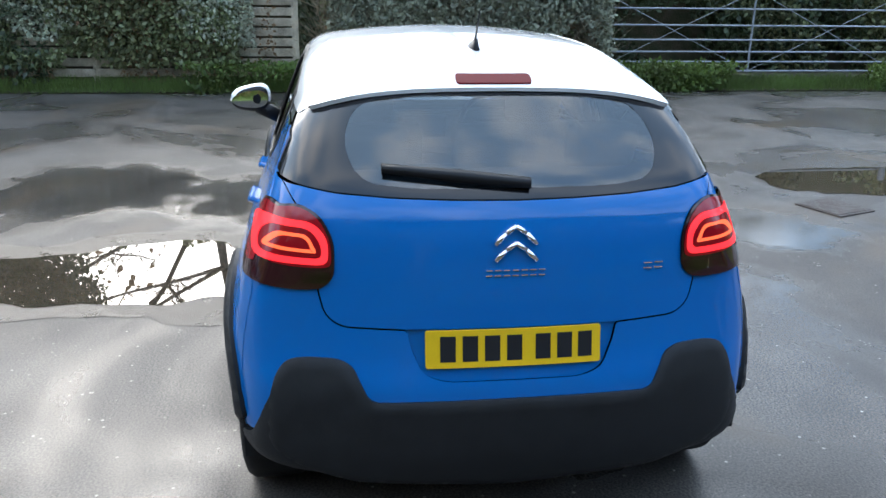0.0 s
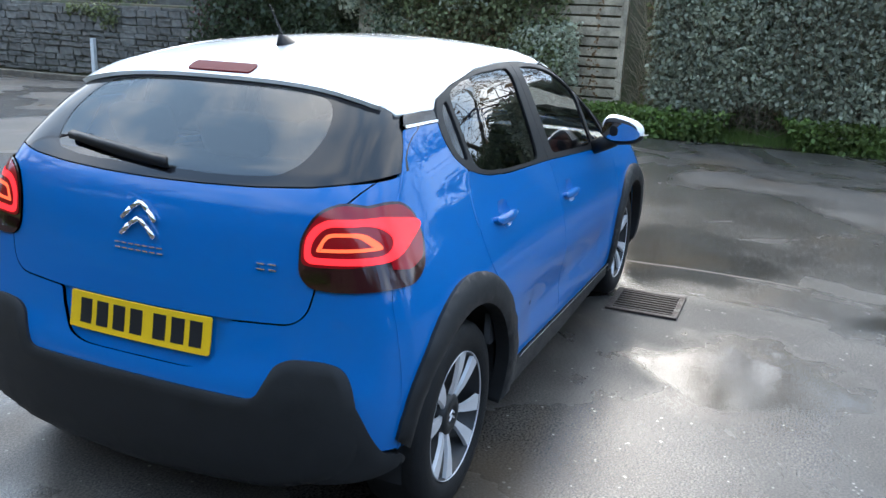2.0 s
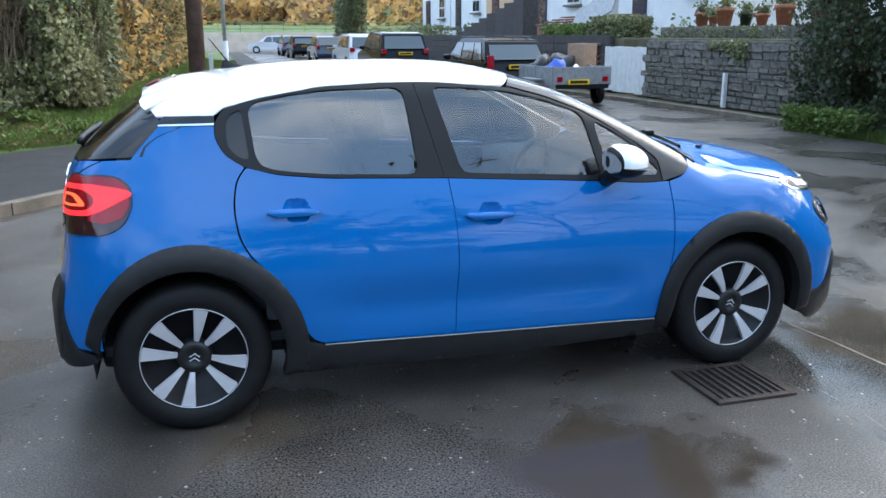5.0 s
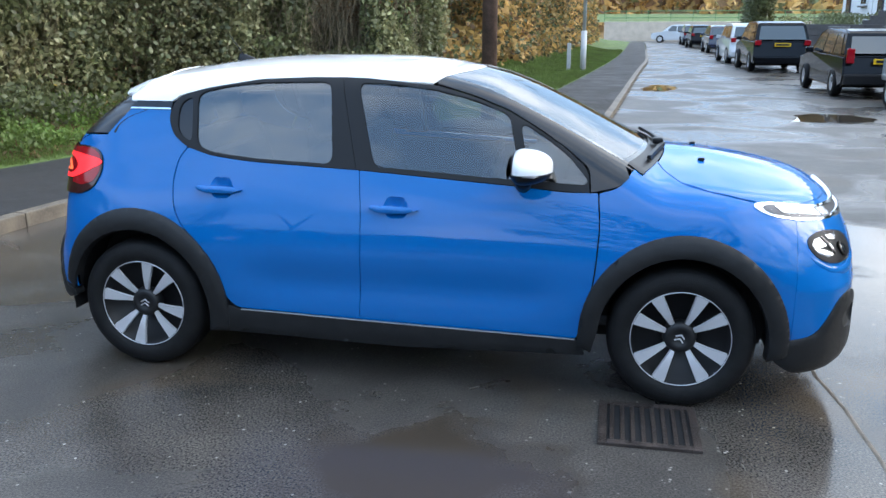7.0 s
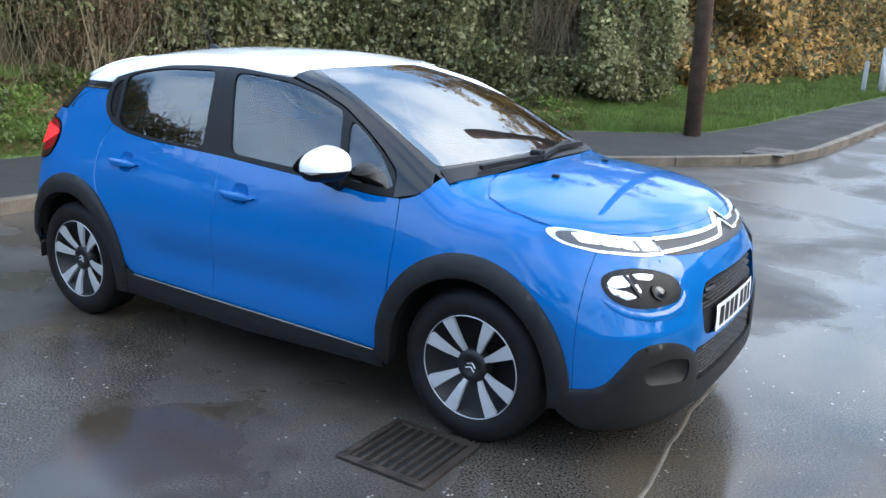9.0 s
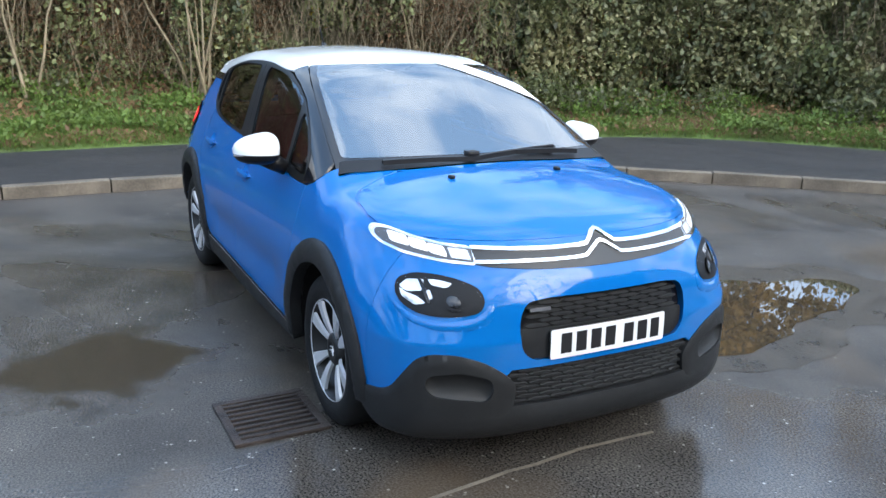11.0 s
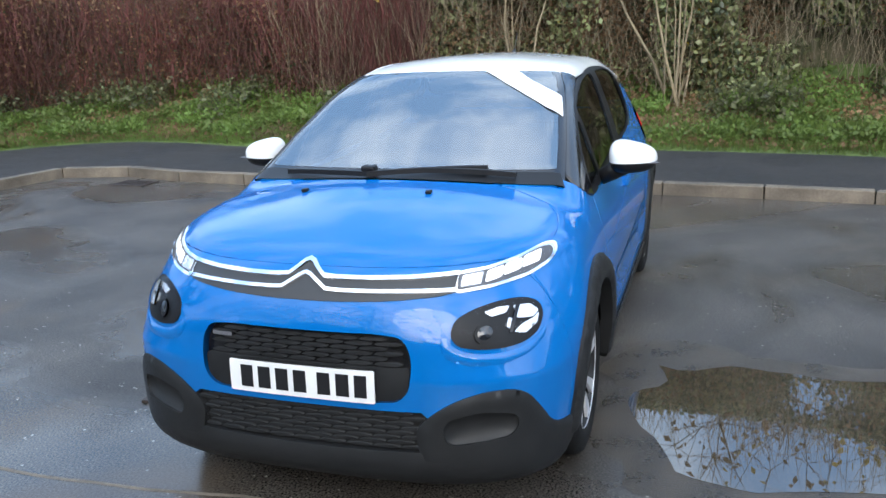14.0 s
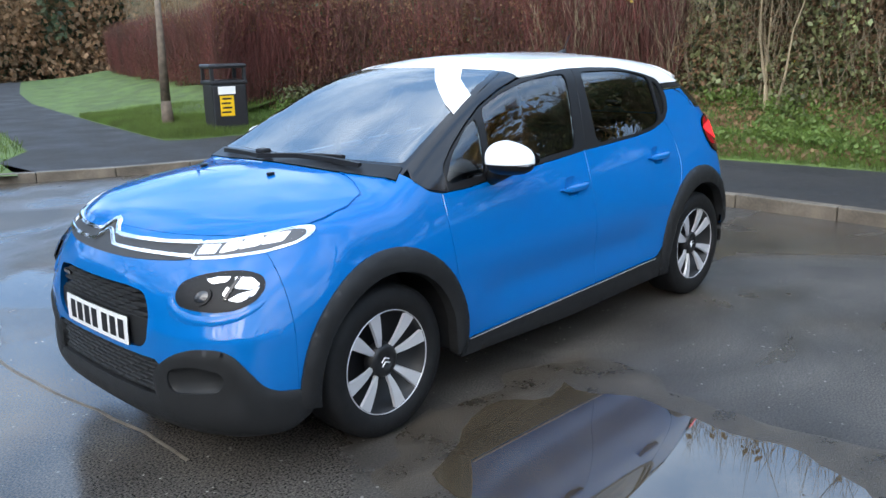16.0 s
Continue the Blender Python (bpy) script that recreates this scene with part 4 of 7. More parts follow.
# ---- right-hand side: fence, gate, hedges, stone wall ----
fence = thing("slat_fence", "weathered horizontal board fence overgrown with ivy", "fence", Matrix.Translation((10.45, 0, 0.07)))
for y in (0.9, 2.35, 3.8, 5.25):
    box("post", (0.05, y, 1.0), (0.1, 0.1, 2.1), M_FENCE, fence, 0.008)
box("backing_board", (0.09, 3.07, 1.0), (0.02, 4.4, 1.9), M_EARTH, fence, 0.0)
for b in range(3):
    for r in range(13):
        bm = box_bm(bmesh.new(), 0, 0, 0, 0.022, 1.42, 0.118, 0.004)
        bmesh.ops.rotate(bm, verts=bm.verts, cent=(0, 0, 0), matrix=Matrix.Rotation(radians(-9), 3, "Y") @ Matrix.Rotation(random.gauss(0, 0.008), 3, "X"))
        bmesh.ops.translate(bm, verts=bm.verts, vec=(random.gauss(0, 0.006), 0.9 + 1.45 * b + 0.725, 0.16 + 0.148 * r))
        part("slat", bm, M_FENCE, fence)


def wall_of_leaves(name, x0, x1, y0, y1, z0, z1, count, size, mat, label, cutoff=-0.1, scale=1.3):
    q = np.c_[rng.uniform(x0, x1, count), rng.uniform(y0, y1, count), z0 + (z1 - z0) * rng.uniform(0, 1, count)]
    leaves(name, q[clumpy(q, scale, cutoff)], size, mat, label)


wall_of_leaves("fence_ivy", 10.18, 10.42, 1.7, 5.4, 0.35, 2.4, 16000, 0.05, M_LEAF, "ivy that climbs over the fence", -0.1)
wall_of_leaves("fence_ivy_dry", 10.25, 10.40, 1.2, 5.4, 0.1, 2.3, 4000, 0.04, M_DRY, "dry ivy on the fence", 0.1)
wall_of_leaves("dark_bush", 10.10, 12.10, 4.4, 8.6, 0.1, 4.2, 65000, 0.055, M_LEAFDARK, "dark evergreen bush between fence and wall", -0.25)
wall_of_leaves("red_bush", 10.7, 11.6, 7.6, 9.2, 0.9, 2.6, 5000, 0.05, M_REDTWIG, "dark red-leaved shrub", -0.1)
wall_of_leaves("verge_bramble", 10.20, 11.80, -3.9, 0.5, 0.1, 2.8, 42000, 0.05, M_LEAF, "green bramble hedge beside the gate", -0.1)
wall_of_leaves("verge_dry", 10.20, 11.60, -3.9, 0.5, 0.1, 2.8, 14000, 0.045, M_DRY, "pale dry stems and leaves", 0.05)
wall_of_leaves("verge_grey", 9.95, 10.9, -3.9, 0.4, 0.2, 2.8, 70000, 0.045, M_GREYLEAF, "grey-green bramble and dead stalks beside the gate", -0.1, 0.9)
wall_of_leaves("fence_grey", 10.16, 10.42, 1.5, 5.6, 0.1, 2.3, 16000, 0.045, M_GREYLEAF, "grey-green creeper over the fence", 0.0, 0.9)
wall_of_leaves("verge_weeds", 9.75, 10.35, -9.5, 8.2, 0.0, 0.42, 42000, 0.045, M_GRASS, "green weeds along the verge", -0.25, 0.9)
n = 5000
q = np.c_[rng.uniform(10.1, 11.0, n), rng.uniform(-3.9, 0.6, n), rng.uniform(0.1, 2.2, n)]
stems("verge_stems", q, q + np.c_[rng.normal(0, 0.25, n), rng.normal(0, 0.25, n), rng.uniform(0.1, 0.7, n)], 0.006, M_TWIG, "pale dead stems in the bramble")
wall_of_leaves("gate_hedge", 12.4, 14.0, -12.5, 0.9, 0.0, 3.2, 60000, 0.07, M_LEAFDARK, "dark hedge behind the gate", -0.2)
wall_of_leaves("gate_hedge_light", 12.2, 13.0, -12.5, -3.0, 0.0, 3.0, 22000, 0.06, M_LEAF, "green leaves behind the gate", 0.1)
wall_of_leaves("south_hedge", 11.0, 14.0, -24, -9.6, 0.0, 3.2, 30000, 0.09, M_LEAF, "green hedge beside the road", -0.2)
n = 26000
q = np.c_[9.85 + 0.8 * rng.uniform(0, 1, n) ** 0.7, rng.uniform(-12, 8.4, n), np.full(n, 0.0)]
stems("right_verge_grass", q, q + np.c_[rng.normal(0, 0.05, n), rng.normal(0, 0.05, n), rng.uniform(0.05, 0.22, n)], 0.005, M_GRASS, "rough grass and weeds along the fence")
# plain earth ridge added behind the leaves, in place of shaded hedge depth
tagged(raw("hedge_backing", [(14.2, -40, -0.1), (14.2, 9, -0.1), (14.6, 9, 3.0), (14.6, -40, 3.0), (15.5, 9, -0.1), (15.5, -40, -0.1)], [(0, 1, 2, 3), (3, 2, 4, 5)], M_EARTH), "brown earth sheet standing in for the shaded depth of the hedge", kind="structure")

gate = thing("field_gate", "galvanised steel seven-bar field gate, closed", "gate", Matrix.Translation((10.7, 0, 0.1)))
for y in (-3.72, -9.28):
    part("gate_post", rod_bm(bmesh.new(), (0, y, -0.2), (0, y, 1.6), 0.055, 0.055, 12), M_GALV, gate)
for k, z in enumerate((0.12, 0.27, 0.43, 0.62, 0.85, 1.11, 1.40)):
    part("gate_bar", rod_bm(bmesh.new(), (0, -3.82, z), (0, -9.18, z), 0.015 if k < 6 else 0.020, None, 8), M_GALV, gate)
for y in (-3.82, -9.18, -6.5):
    part("gate_upright", rod_bm(bmesh.new(), (0, y, 0.10), (0, y, 1.42), 0.018, None, 8), M_GALV, gate)
for a, b in (((0, -3.82, 1.4), (0, -6.5, 0.12)), ((0, -9.18, 1.4), (0, -6.5, 0.12)), ((0, -3.82, 0.12), (0, -6.5, 1.4)), ((0, -9.18, 0.12), (0, -6.5, 1.4))):
    part("gate_brace", rod_bm(bmesh.new(), a, b, 0.006, None, 6), M_GALV, gate)

wall = thing("stone_wall", "rough grey rubble-stone retaining wall", "wall", kind="structure")
box("wall_core", (11.52, 11.9, 0.68), (0.36, 7.0, 1.36), M_MORTAR, wall, 0.0)
z = 0.04
while z < 1.36:
    h = random.uniform(0.09, 0.17)
    y = 8.4 + random.uniform(0, 0.1)
    while y < 15.3:
        w = random.uniform(0.14, 0.42)
        bm = box_bm(bmesh.new(), 0, 0, 0, 0.16, w - 0.02, min(h, 1.42 - z) - 0.02, 0.022)
        for vv in bm.verts:
            vv.co += Vector((random.gauss(0, 0.008), random.gauss(0, 0.013), random.gauss(0, 0.012)))
        ob = part("stone", bm, M_STONE, wall)
        ob.location = (11.33 + random.gauss(0, 0.012), y + w / 2, z + h / 2)
        y += w
    z += h
for k in range(12):
    ob = part("coping_stone", box_bm(bmesh.new(), 0, 0, 0, 0.42, 0.56, 0.07, 0.015), M_STONE, wall)
    ob.location = (11.48, 8.7 + 0.58 * k, 1.42)
tagged(box("garden_bed", (14.5, 12.2, 0.75), (6.4, 7.4, 1.5), M_EARTH, None, 0.05), "raised garden bed behind the stone wall", kind="structure")
tagged(box("garden_ledge", (12.2, 12.2, 1.62), (0.7, 7.2, 0.3), M_STONE, None, 0.03), "low stone ledge that carries flower pots", kind="structure")
wall_of_leaves("garden_plants", 11.6, 13.5, 8.6, 15.6, 1.42, 1.78, 7000, 0.05, M_LEAF, "low green garden plants", 0.12)
wall_of_leaves("wall_creeper", 11.18, 11.3, 11.2, 12.6, 0.5, 1.45, 1800, 0.05, M_LEAF, "small creeper on the wall", 0.0)


def pot(x, y, z, r, h, mat=None):
    p = thing("flower_pot", "terracotta flower pot with a green plant" if mat is None else "dark green plastic flower pot with a plant", "flower pot", Matrix.Translation((x, y, z)), group="garden pots")
    lathe("pot_body", [(0, 0.001), (0, r * 0.7), (h * 0.8, r * 0.95), (h * 0.8, r * 1.08), (h, r * 1.1), (h, r * 0.95), (h * 0.85, r * 0.9), (h * 0.85, 0.001)], mat or M_TERRA, p, 20, "z")
    c = rng.normal(0, 1, (260, 3)) * (r * 0.55, r * 0.55, r * 0.5) + (0, 0, h + r * 0.5)
    leaves("plant", c, 0.05, M_LEAF, "", parent=p)


for x, y, r, h, mat in ((11.75, 13.4, 0.2, 0.42, None), (11.75, 11.3, 0.2, 0.42, None), (11.75, 12.6, 0.15, 0.28, M_LEAFDARK), (11.8, 12.1, 0.14, 0.26, None), (11.8, 10.3, 0.2, 0.4, None), (11.8, 14.4, 0.17, 0.33, None), (11.85, 14.0, 0.12, 0.25, None), (11.8, 9.5, 0.17, 0.34, None)):
    pot(x + 0.35, y, 1.77, r, h, mat)
wp = thing("marker_post", "short white painted marker post beside the wall", "post", Matrix.Translation((11.2, 11.9, 0.05)))
box("post_body", (0, 0, 0.36), (0.09, 0.09, 0.74), M_WHITEPAINT, wp, 0.012)
wg = thing("white_board_gate", "white painted boarded gate beside the wall", "gate", Matrix.Translation((11.3, 16.6, 0.05)))
for k in range(9):
    box("board", (0, -1.0 + 0.25 * k, 0.62), (0.04, 0.243, 1.2 + random.uniform(-0.03, 0.03)), M_WHITEPAINT, wg, 0.006)
box("rail", (0.05, 0, 0.3), (0.05, 2.2, 0.1), M_WHITEPAINT, wg)
box("rail", (0.05, 0, 0.95), (0.05, 2.2, 0.1), M_WHITEPAINT, wg)

# terrace with steps, brick walls and houses
tagged(box("terrace", (26, 41, 0.75), (29.0, 48.0, 1.5), M_EARTH, None, 0.05), "raised front gardens", kind="structure")
bw = thing("brick_garden_wall", "dark brick retaining wall before the gardens", "wall", kind="structure")
for k in range(6):
    for j in range(24):
        ob = box("brick_course", (11.45, 17.6 + 1.9 * j + 0.95, 0.14 + 0.26 * k), (0.22, 1.88, 0.25), M_DARKBRICK, bw, 0.008)
steps = thing("garden_steps", "dark stone garden steps with a metal handrail", "steps", Matrix.Translation((11.7, 24.5, 0.05)))
for k in range(9):
    box("step", (0.28 * k, 0, 0.095 + 0.17 * k), (0.6, 2.6, 0.17), M_DARKBRICK, steps, 0.01)
part("handrail", rod_bm(bmesh.new(), (-0.2, -1.2, 1.0), (2.6, -1.2, 2.6), 0.025, None, 8), M_GALV, steps)
for k in range(4):
    part("baluster", rod_bm(bmesh.new(), (0.1 + 0.75 * k, -1.2, 0.1 + 0.4 * k), (0.1 + 0.75 * k, -1.2, 1.17 + 0.43 * k), 0.016, None, 8), M_GALV, steps)
bp = thing("brick_pier", "red brick pier and low wall with stone cap", "wall", Matrix.Translation((11.4, 18.8, 0.05)))
for k in range(16):
    for j in range(5):
        box("brick", (0, -0.56 + 0.225 * j + (0.11 if k % 2 else 0), 0.04 + 0.075 * k), (0.3, 0.215, 0.065), M_BRICK, bp, 0.004)
box("cap", (0, 0, 1.26), (0.42, 1.4, 0.08), M_STONE, bp, 0.02)


def house(x, y, w, d, z, wallmat, label, storeys=2):
    h = thing("terraced_house", label, "house", Matrix.Translation((x, y, z)))
    top = 2.8 * storeys
    box("wall", (d / 2, 0, top / 2 - 0.5), (d, w, top + 1.0), wallmat, h, 0.02)
    v = [(-0.3, -w / 2 - 0.1, top), (d + 0.3, -w / 2 - 0.1, top), (d / 2, -w / 2 - 0.1, top + 2.4), (-0.3, w / 2 + 0.1, top), (d + 0.3, w / 2 + 0.1, top), (d / 2, w / 2 + 0.1, top + 2.4)]
    raw("roof", v, [(0, 1, 2), (3, 5, 4), (0, 2, 5, 3), (1, 4, 5, 2), (0, 3, 4, 1)], M_SLATE, h)
    box("chimney", (d / 2, w / 2 - 0.6, top + 2.6), (0.6, 0.8, 1.6), M_BRICK, h, 0.02)
    for s in range(storeys):
        for yy in (-w * 0.26, w * 0.26):
            if s == 0 and yy > 0:
                dr = box("door", (-0.03, yy, 1.05), (0.1, 0.95, 2.1), M_NAVY, h, 0.01)
                box("step", (-0.4, yy, 0.0), (0.9, 1.3, 0.16), M_STONE, h, 0.02)
                continue
            win = box("window", (-0.03, yy, 1.55 + 2.7 * s), (0.08, 1.25, 1.35), M_WHITEPAINT, h, 0.01)
            for a in (-0.29, 0.29):
                for b in (-0.31, 0.31):
                    box("pane", (-0.078, yy + a, 1.55 + 2.7 * s + b), (0.012, 0.5, 0.54), M_WINDOW, win, 0.0)
            box("sill", (-0.12, yy, 0.84 + 2.7 * s), (0.2, 1.45, 0.08), M_STONE, win, 0.01)
    return h


M_CREAM = material("cream_render", (0.62, 0.40, 0.24), 0.8, vary=0.1, scale=2)
house(15.5, 30.5, 6.4, 8, 1.9, M_RENDER, "white rendered terraced house with a slate roof")
house(15.8, 37.4, 6.6, 8, 1.9, M_CREAM, "peach rendered terraced house with a slate roof")
house(16.0, 44.5, 6.6, 8, 1.9, M_RENDER, "white rendered terraced house with a slate roof")
house(16.2, 52.0, 6.6, 8, 1.7, M_RENDER, "white rendered terraced house with a slate roof")
house(16.0, 22.5, 7.0, 8, 2.0, M_RENDER, "white rendered terraced house with a slate roof")
house(18.5, 13.0, 7.0, 8, 2.0, M_RENDER, "low white rendered house above the garden", 1)
sw = thing("stepped_garden_wall", "dark stepped stone garden wall before the houses", "wall", Matrix.Translation((12.2, 25.5, 1.45)))
for k in range(9):
    box("wall_step", (0, 0.5 + k, 0.72 - 0.085 * k), (0.6, 1.0, 1.50 - 0.17 * k), M_DARKBRICK, sw, 0.015)
shed = thing("brick_outhouse", "low brick outhouse with a rusty tiled roof", "shed", Matrix.Translation((12.0, 22.0, 1.45)))
box("wall", (0.6, 0, 0.15), (1.2, 4.8, 0.5), M_BRICK, shed, 0.01)
for k in range(4):
    box("roof_course", (0.15 + 0.32 * k, 0, 0.45 + 0.09 * k), (0.36, 5.0, 0.05), M_BRICK, shed, 0.01, Matrix.Rotation(radians(0), 4, "Y"))
sheet = tagged(box("roofing_sheet", (0, 0, 0), (0.04, 3.0, 0.9), M_GALV, None, 0.005), "grey metal sheet that leans on the outhouse", "metal sheet")
sheet.matrix_world = Matrix.Translation((12.2, 20.4, 2.28)) @ Matrix.Rotation(radians(-14), 4, "X") @ Matrix.Rotation(radians(25), 4, "Y")
wall_of_leaves("garden_shrubs", 11.5, 12.6, 17.4, 19.4, 1.4, 2.1, 6000, 0.06, M_LEAF, "green shrubs beside the outhouse", -0.3)
wall_of_leaves("garden_bushes", 12.6, 15.0, 16.5, 60, 1.5, 2.1, 9000, 0.09, M_LEAF, "green garden bushes on the terrace", 0.12, 0.6)
wall_of_leaves("garden_grass", 11.5, 12.6, 19.5, 23, 1.45, 1.9, 6000, 0.06, M_GRASS, "grass slope in a front garden", -0.3)
wall_of_leaves("clipped_conifer", 10.6, 12.4, 56, 60, 0.2, 5.0, 14000, 0.12, M_LEAF, "tall clipped green conifer", -0.4)

# ---- street things ----
M_LAMPPOST = material("pale_lamp_post_paint", (0.50, 0.51, 0.52), 0.5, vary=0.2, scale=6)
pole = thing("telegraph_pole", "dark wooden telegraph pole on the verge", "pole", Matrix.Translation((0.2, 9.5, 0.1)))
part("pole_shaft", rod_bm(bmesh.new(), (0, 0, -0.3), (0, 0, 8.5), 0.13, 0.1, 20), M_POLE, pole, smooth=True)
lampp = thing("street_lamp", "grey steel street lamp post", "street lamp", Matrix.Translation((1.2, 23.2, 0.1)))
part("lamp_base", rod_bm(bmesh.new(), (0, 0, -0.2), (0, 0, 1.3), 0.095, 0.09, 16), M_LAMPPOST, lampp, smooth=True)
part("lamp_shaft", rod_bm(bmesh.new(), (0, 0, 1.3), (0, 0, 6.2), 0.06, 0.045, 14), M_LAMPPOST, lampp, smooth=True)
part("lamp_arm", rod_bm(bmesh.new(), (0, 0, 6.15), (1.0, 0, 6.35), 0.03, 0.025, 10), M_GALV, lampp)
box("lamp_head", (1.2, 0, 6.34), (0.6, 0.22, 0.12), M_GREYPL, lampp, 0.04)
sp = thing("marker_post", "short grey metal marker post on the verge", "post", Matrix.Translation((0.75, 23.2, 0.1)))
box("post_body", (0, 0, 0.45), (0.12, 0.06, 0.95), M_LAMPPOST, sp, 0.015)

bin_ = thing("litter_bin", "black plastic litter bin with a yellow notice on the grass", "litter bin", Matrix.Translation((-3.45, -9.75, 0.1)) @ Matrix.Rotation(radians(-14), 4, "Z"))
box("bin_body", (0, 0, 0.42), (0.60, 0.54, 0.84), M_BIN, bin_, 0.03)
box("bin_plinth", (0, 0, 0.03), (0.54, 0.48, 0.06), M_IRON, bin_, 0.01)
box("bin_rim", (0, 0, 0.87), (0.65, 0.58, 0.07), M_BIN, bin_, 0.02)
for a in (-0.28, 0.28):
    for b in (-0.25, 0.25):
        box("canopy_leg", (a, b, 1.0), (0.06, 0.06, 0.24), M_BIN, bin_, 0.01)
box("canopy", (0, 0, 1.14), (0.66, 0.6, 0.07), M_BIN, bin_, 0.03)
box("notice", (0.06, 0.273, 0.48), (0.24, 0.006, 0.34), M_YELLOW, bin_, 0.0)
for k in range(4):
    box("notice_bar", (0.06 + 0.02 * (k % 2), 0.277, 0.60 - 0.075 * k), (0.16, 0.003, 0.028), M_INK, bin_, 0.0)
box("label_card", (0.05, 0.273, 0.74), (0.30, 0.006, 0.13), M_PAPER, bin_, 0.0)
tt = thing("young_tree", "young tree trunk on the grass beside the bin", "tree", Matrix.Translation((-3.4, -11.7, 0.1)))
bm = bmesh.new()
rod_bm(bm, (0, 0, -0.1), (0.02, 0.02, 0.5), 0.13, 0.09, 14)
rod_bm(bm, (0.02, 0.02, 0.5), (0.0, 0.05, 2.4), 0.09, 0.05, 12)
rod_bm(bm, (0.0, 0.05, 2.4), (0.3, 0.2, 3.8), 0.045, 0.02, 10)
rod_bm(bm, (0.0, 0.05, 2.2), (-0.4, -0.1, 3.6), 0.04, 0.02, 10)
part("trunk", bm, M_BARK, tt, smooth=True)


def grating(name, x, y, w, l, turn, bars, label, z=0.004):
    """An iron frame with bars over a flat black plate, the painted shade below: w across the bars' row, l along it."""
    g = thing(name, label, "drain cover", Matrix.Translation((x, y, z)) @ Matrix.Rotation(turn, 4, "Z"))
    for sx, sy, cx, cy in ((w, 0.035, 0, l / 2 - 0.017), (w, 0.035, 0, -l / 2 + 0.017), (0.035, l - 0.07, w / 2 - 0.017, 0), (0.035, l - 0.07, -w / 2 + 0.017, 0)):
        box("frame", (cx, cy, 0), (sx, sy, 0.02), M_IRON, g, 0.003)
    # thin black plate in place of the shaded hole under the bars
    box("pit_shade", (0, 0, -0.002), (w - 0.05, l - 0.05, 0.006), M_LINER, g, 0.0)
    for k in range(bars):
        c = -l / 2 + 0.035 + (l - 0.07) * (k + 0.5) / bars
        box("bar", (0, c, 0.003), (w - 0.07, (l - 0.07) / bars * 0.42, 0.014), M_IRON, g, 0.003)
    return g


grating("gully_grate", 2.415, -1.03, 0.40, 0.41, radians(90), 8, "rusty iron gully grate in the wet road")
grating("gully_grate", -2.14, 3.02, 0.30, 0.40, radians(8), 8, "rusty iron gully grate beside the kerb")
grating("gully_grate", -2.5, -5.2, 0.32, 0.46, radians(-3), 8, "rusty iron gully grate beside the kerb")


def cover(x, y, w, l, turn, label, z=0.004, n=2):
    c = thing("manhole_cover", label, "manhole cover", Matrix.Translation((x, y, z)) @ Matrix.Rotation(turn, 4, "Z"))
    box("cover_frame", (0, 0, 0), (w, l, 0.012), M_IRON, c, 0.003)
    for k in range(n):
        box("cover_plate", (0, -l / 2 + l * (k + 0.5) / n, 0.004), (w - 0.06, l / n - 0.03, 0.012), M_IRON, c, 0.003)


cover(-1.51, -2.92, 0.64, 0.70, radians(3), "rusty square iron manhole cover in the road")
tagged(raw("cross_street", [(-30, 68, 0.002), (60, 68, 0.002), (60, 78.8, 0.002), (-30, 78.8, 0.002)], [(0, 1, 2, 3)], M_ASPHALT), "wet cross street at the end of the road", kind="structure")
cover(1.62, 8.4, 0.52, 0.75, radians(-3), "pale iron inspection cover in the footway", 0.110)
cover(3.13, -3.4, 0.42, 0.40, radians(20), "small iron cover in the road", n=1)


seam = resample([(3.22, -1.9), (3.28, -1.5), (3.3, -1.05), (3.2, -0.1), (3.2, 0.4)], 0.12)
seam = seam + rng.normal(0, 0.004, seam.shape)
side = left_of(seam) * 0.006
k = len(seam)
tagged(raw("road_seam", [(*p, 0.001) for p in seam - side * 1.6] + [(*p, 0.006) for p in seam] + [(*p, 0.001) for p in seam + side * 1.6], [(j * k + i, j * k + i + 1, (j + 1) * k + i + 1, (j + 1) * k + i) for j in (0, 1) for i in range(k - 1)][::1], M_KERB, smooth=True), "worn seam between two strips of tarmac", kind="structure")
M_DAMP = material("damp_mud", (0.062, 0.050, 0.038), 0.32, vary=0.5, scale=5, bump=0.3, bump_scale=120, rough_vary=0.12)
mud_edge = resample([(1.4, 0.85), (1.38, 1.6), (1.38, 2.4), (1.6, 3.0), (2.1, 3.35), (2.65, 3.0), (2.8, 2.3), (2.95, 1.8), (2.95, 1.2), (2.7, 0.88), (2.1, 0.8), (1.4, 0.85)], 0.07)
mud_edge = mud_edge + np.array([[noise.noise((x * 4.1, y * 4.1, 1)), noise.noise((x * 4.1, y * 4.1, 7))] for x, y in mud_edge]) * 0.16
flat("muddy_rim", densify(mud_edge, 0.2), 0.002, M_DAMP, 0.4, "brown damp mud round the puddle")


def puddle(outline, label, z=0.004):
    a = resample(outline + [outline[0]], 0.09)
    j = np.array([[noise.noise((x * 3.1, y * 3.1, 1)), noise.noise((x * 3.1, y * 3.1, 7))] for x, y in a]) * 0.15
    v, f, _ = sheet2d([densify(a + j, 0.2)], 0.4)
    f = [tuple(t) if np.cross(v[t[1]] - v[t[0]], v[t[2]] - v[t[0]]) > 0 else tuple(t[::-1]) for t in f]
    return tagged(raw("puddle", np.c_[v, np.full(len(v), z)], f, M_WATER), label, "puddle", "", "")


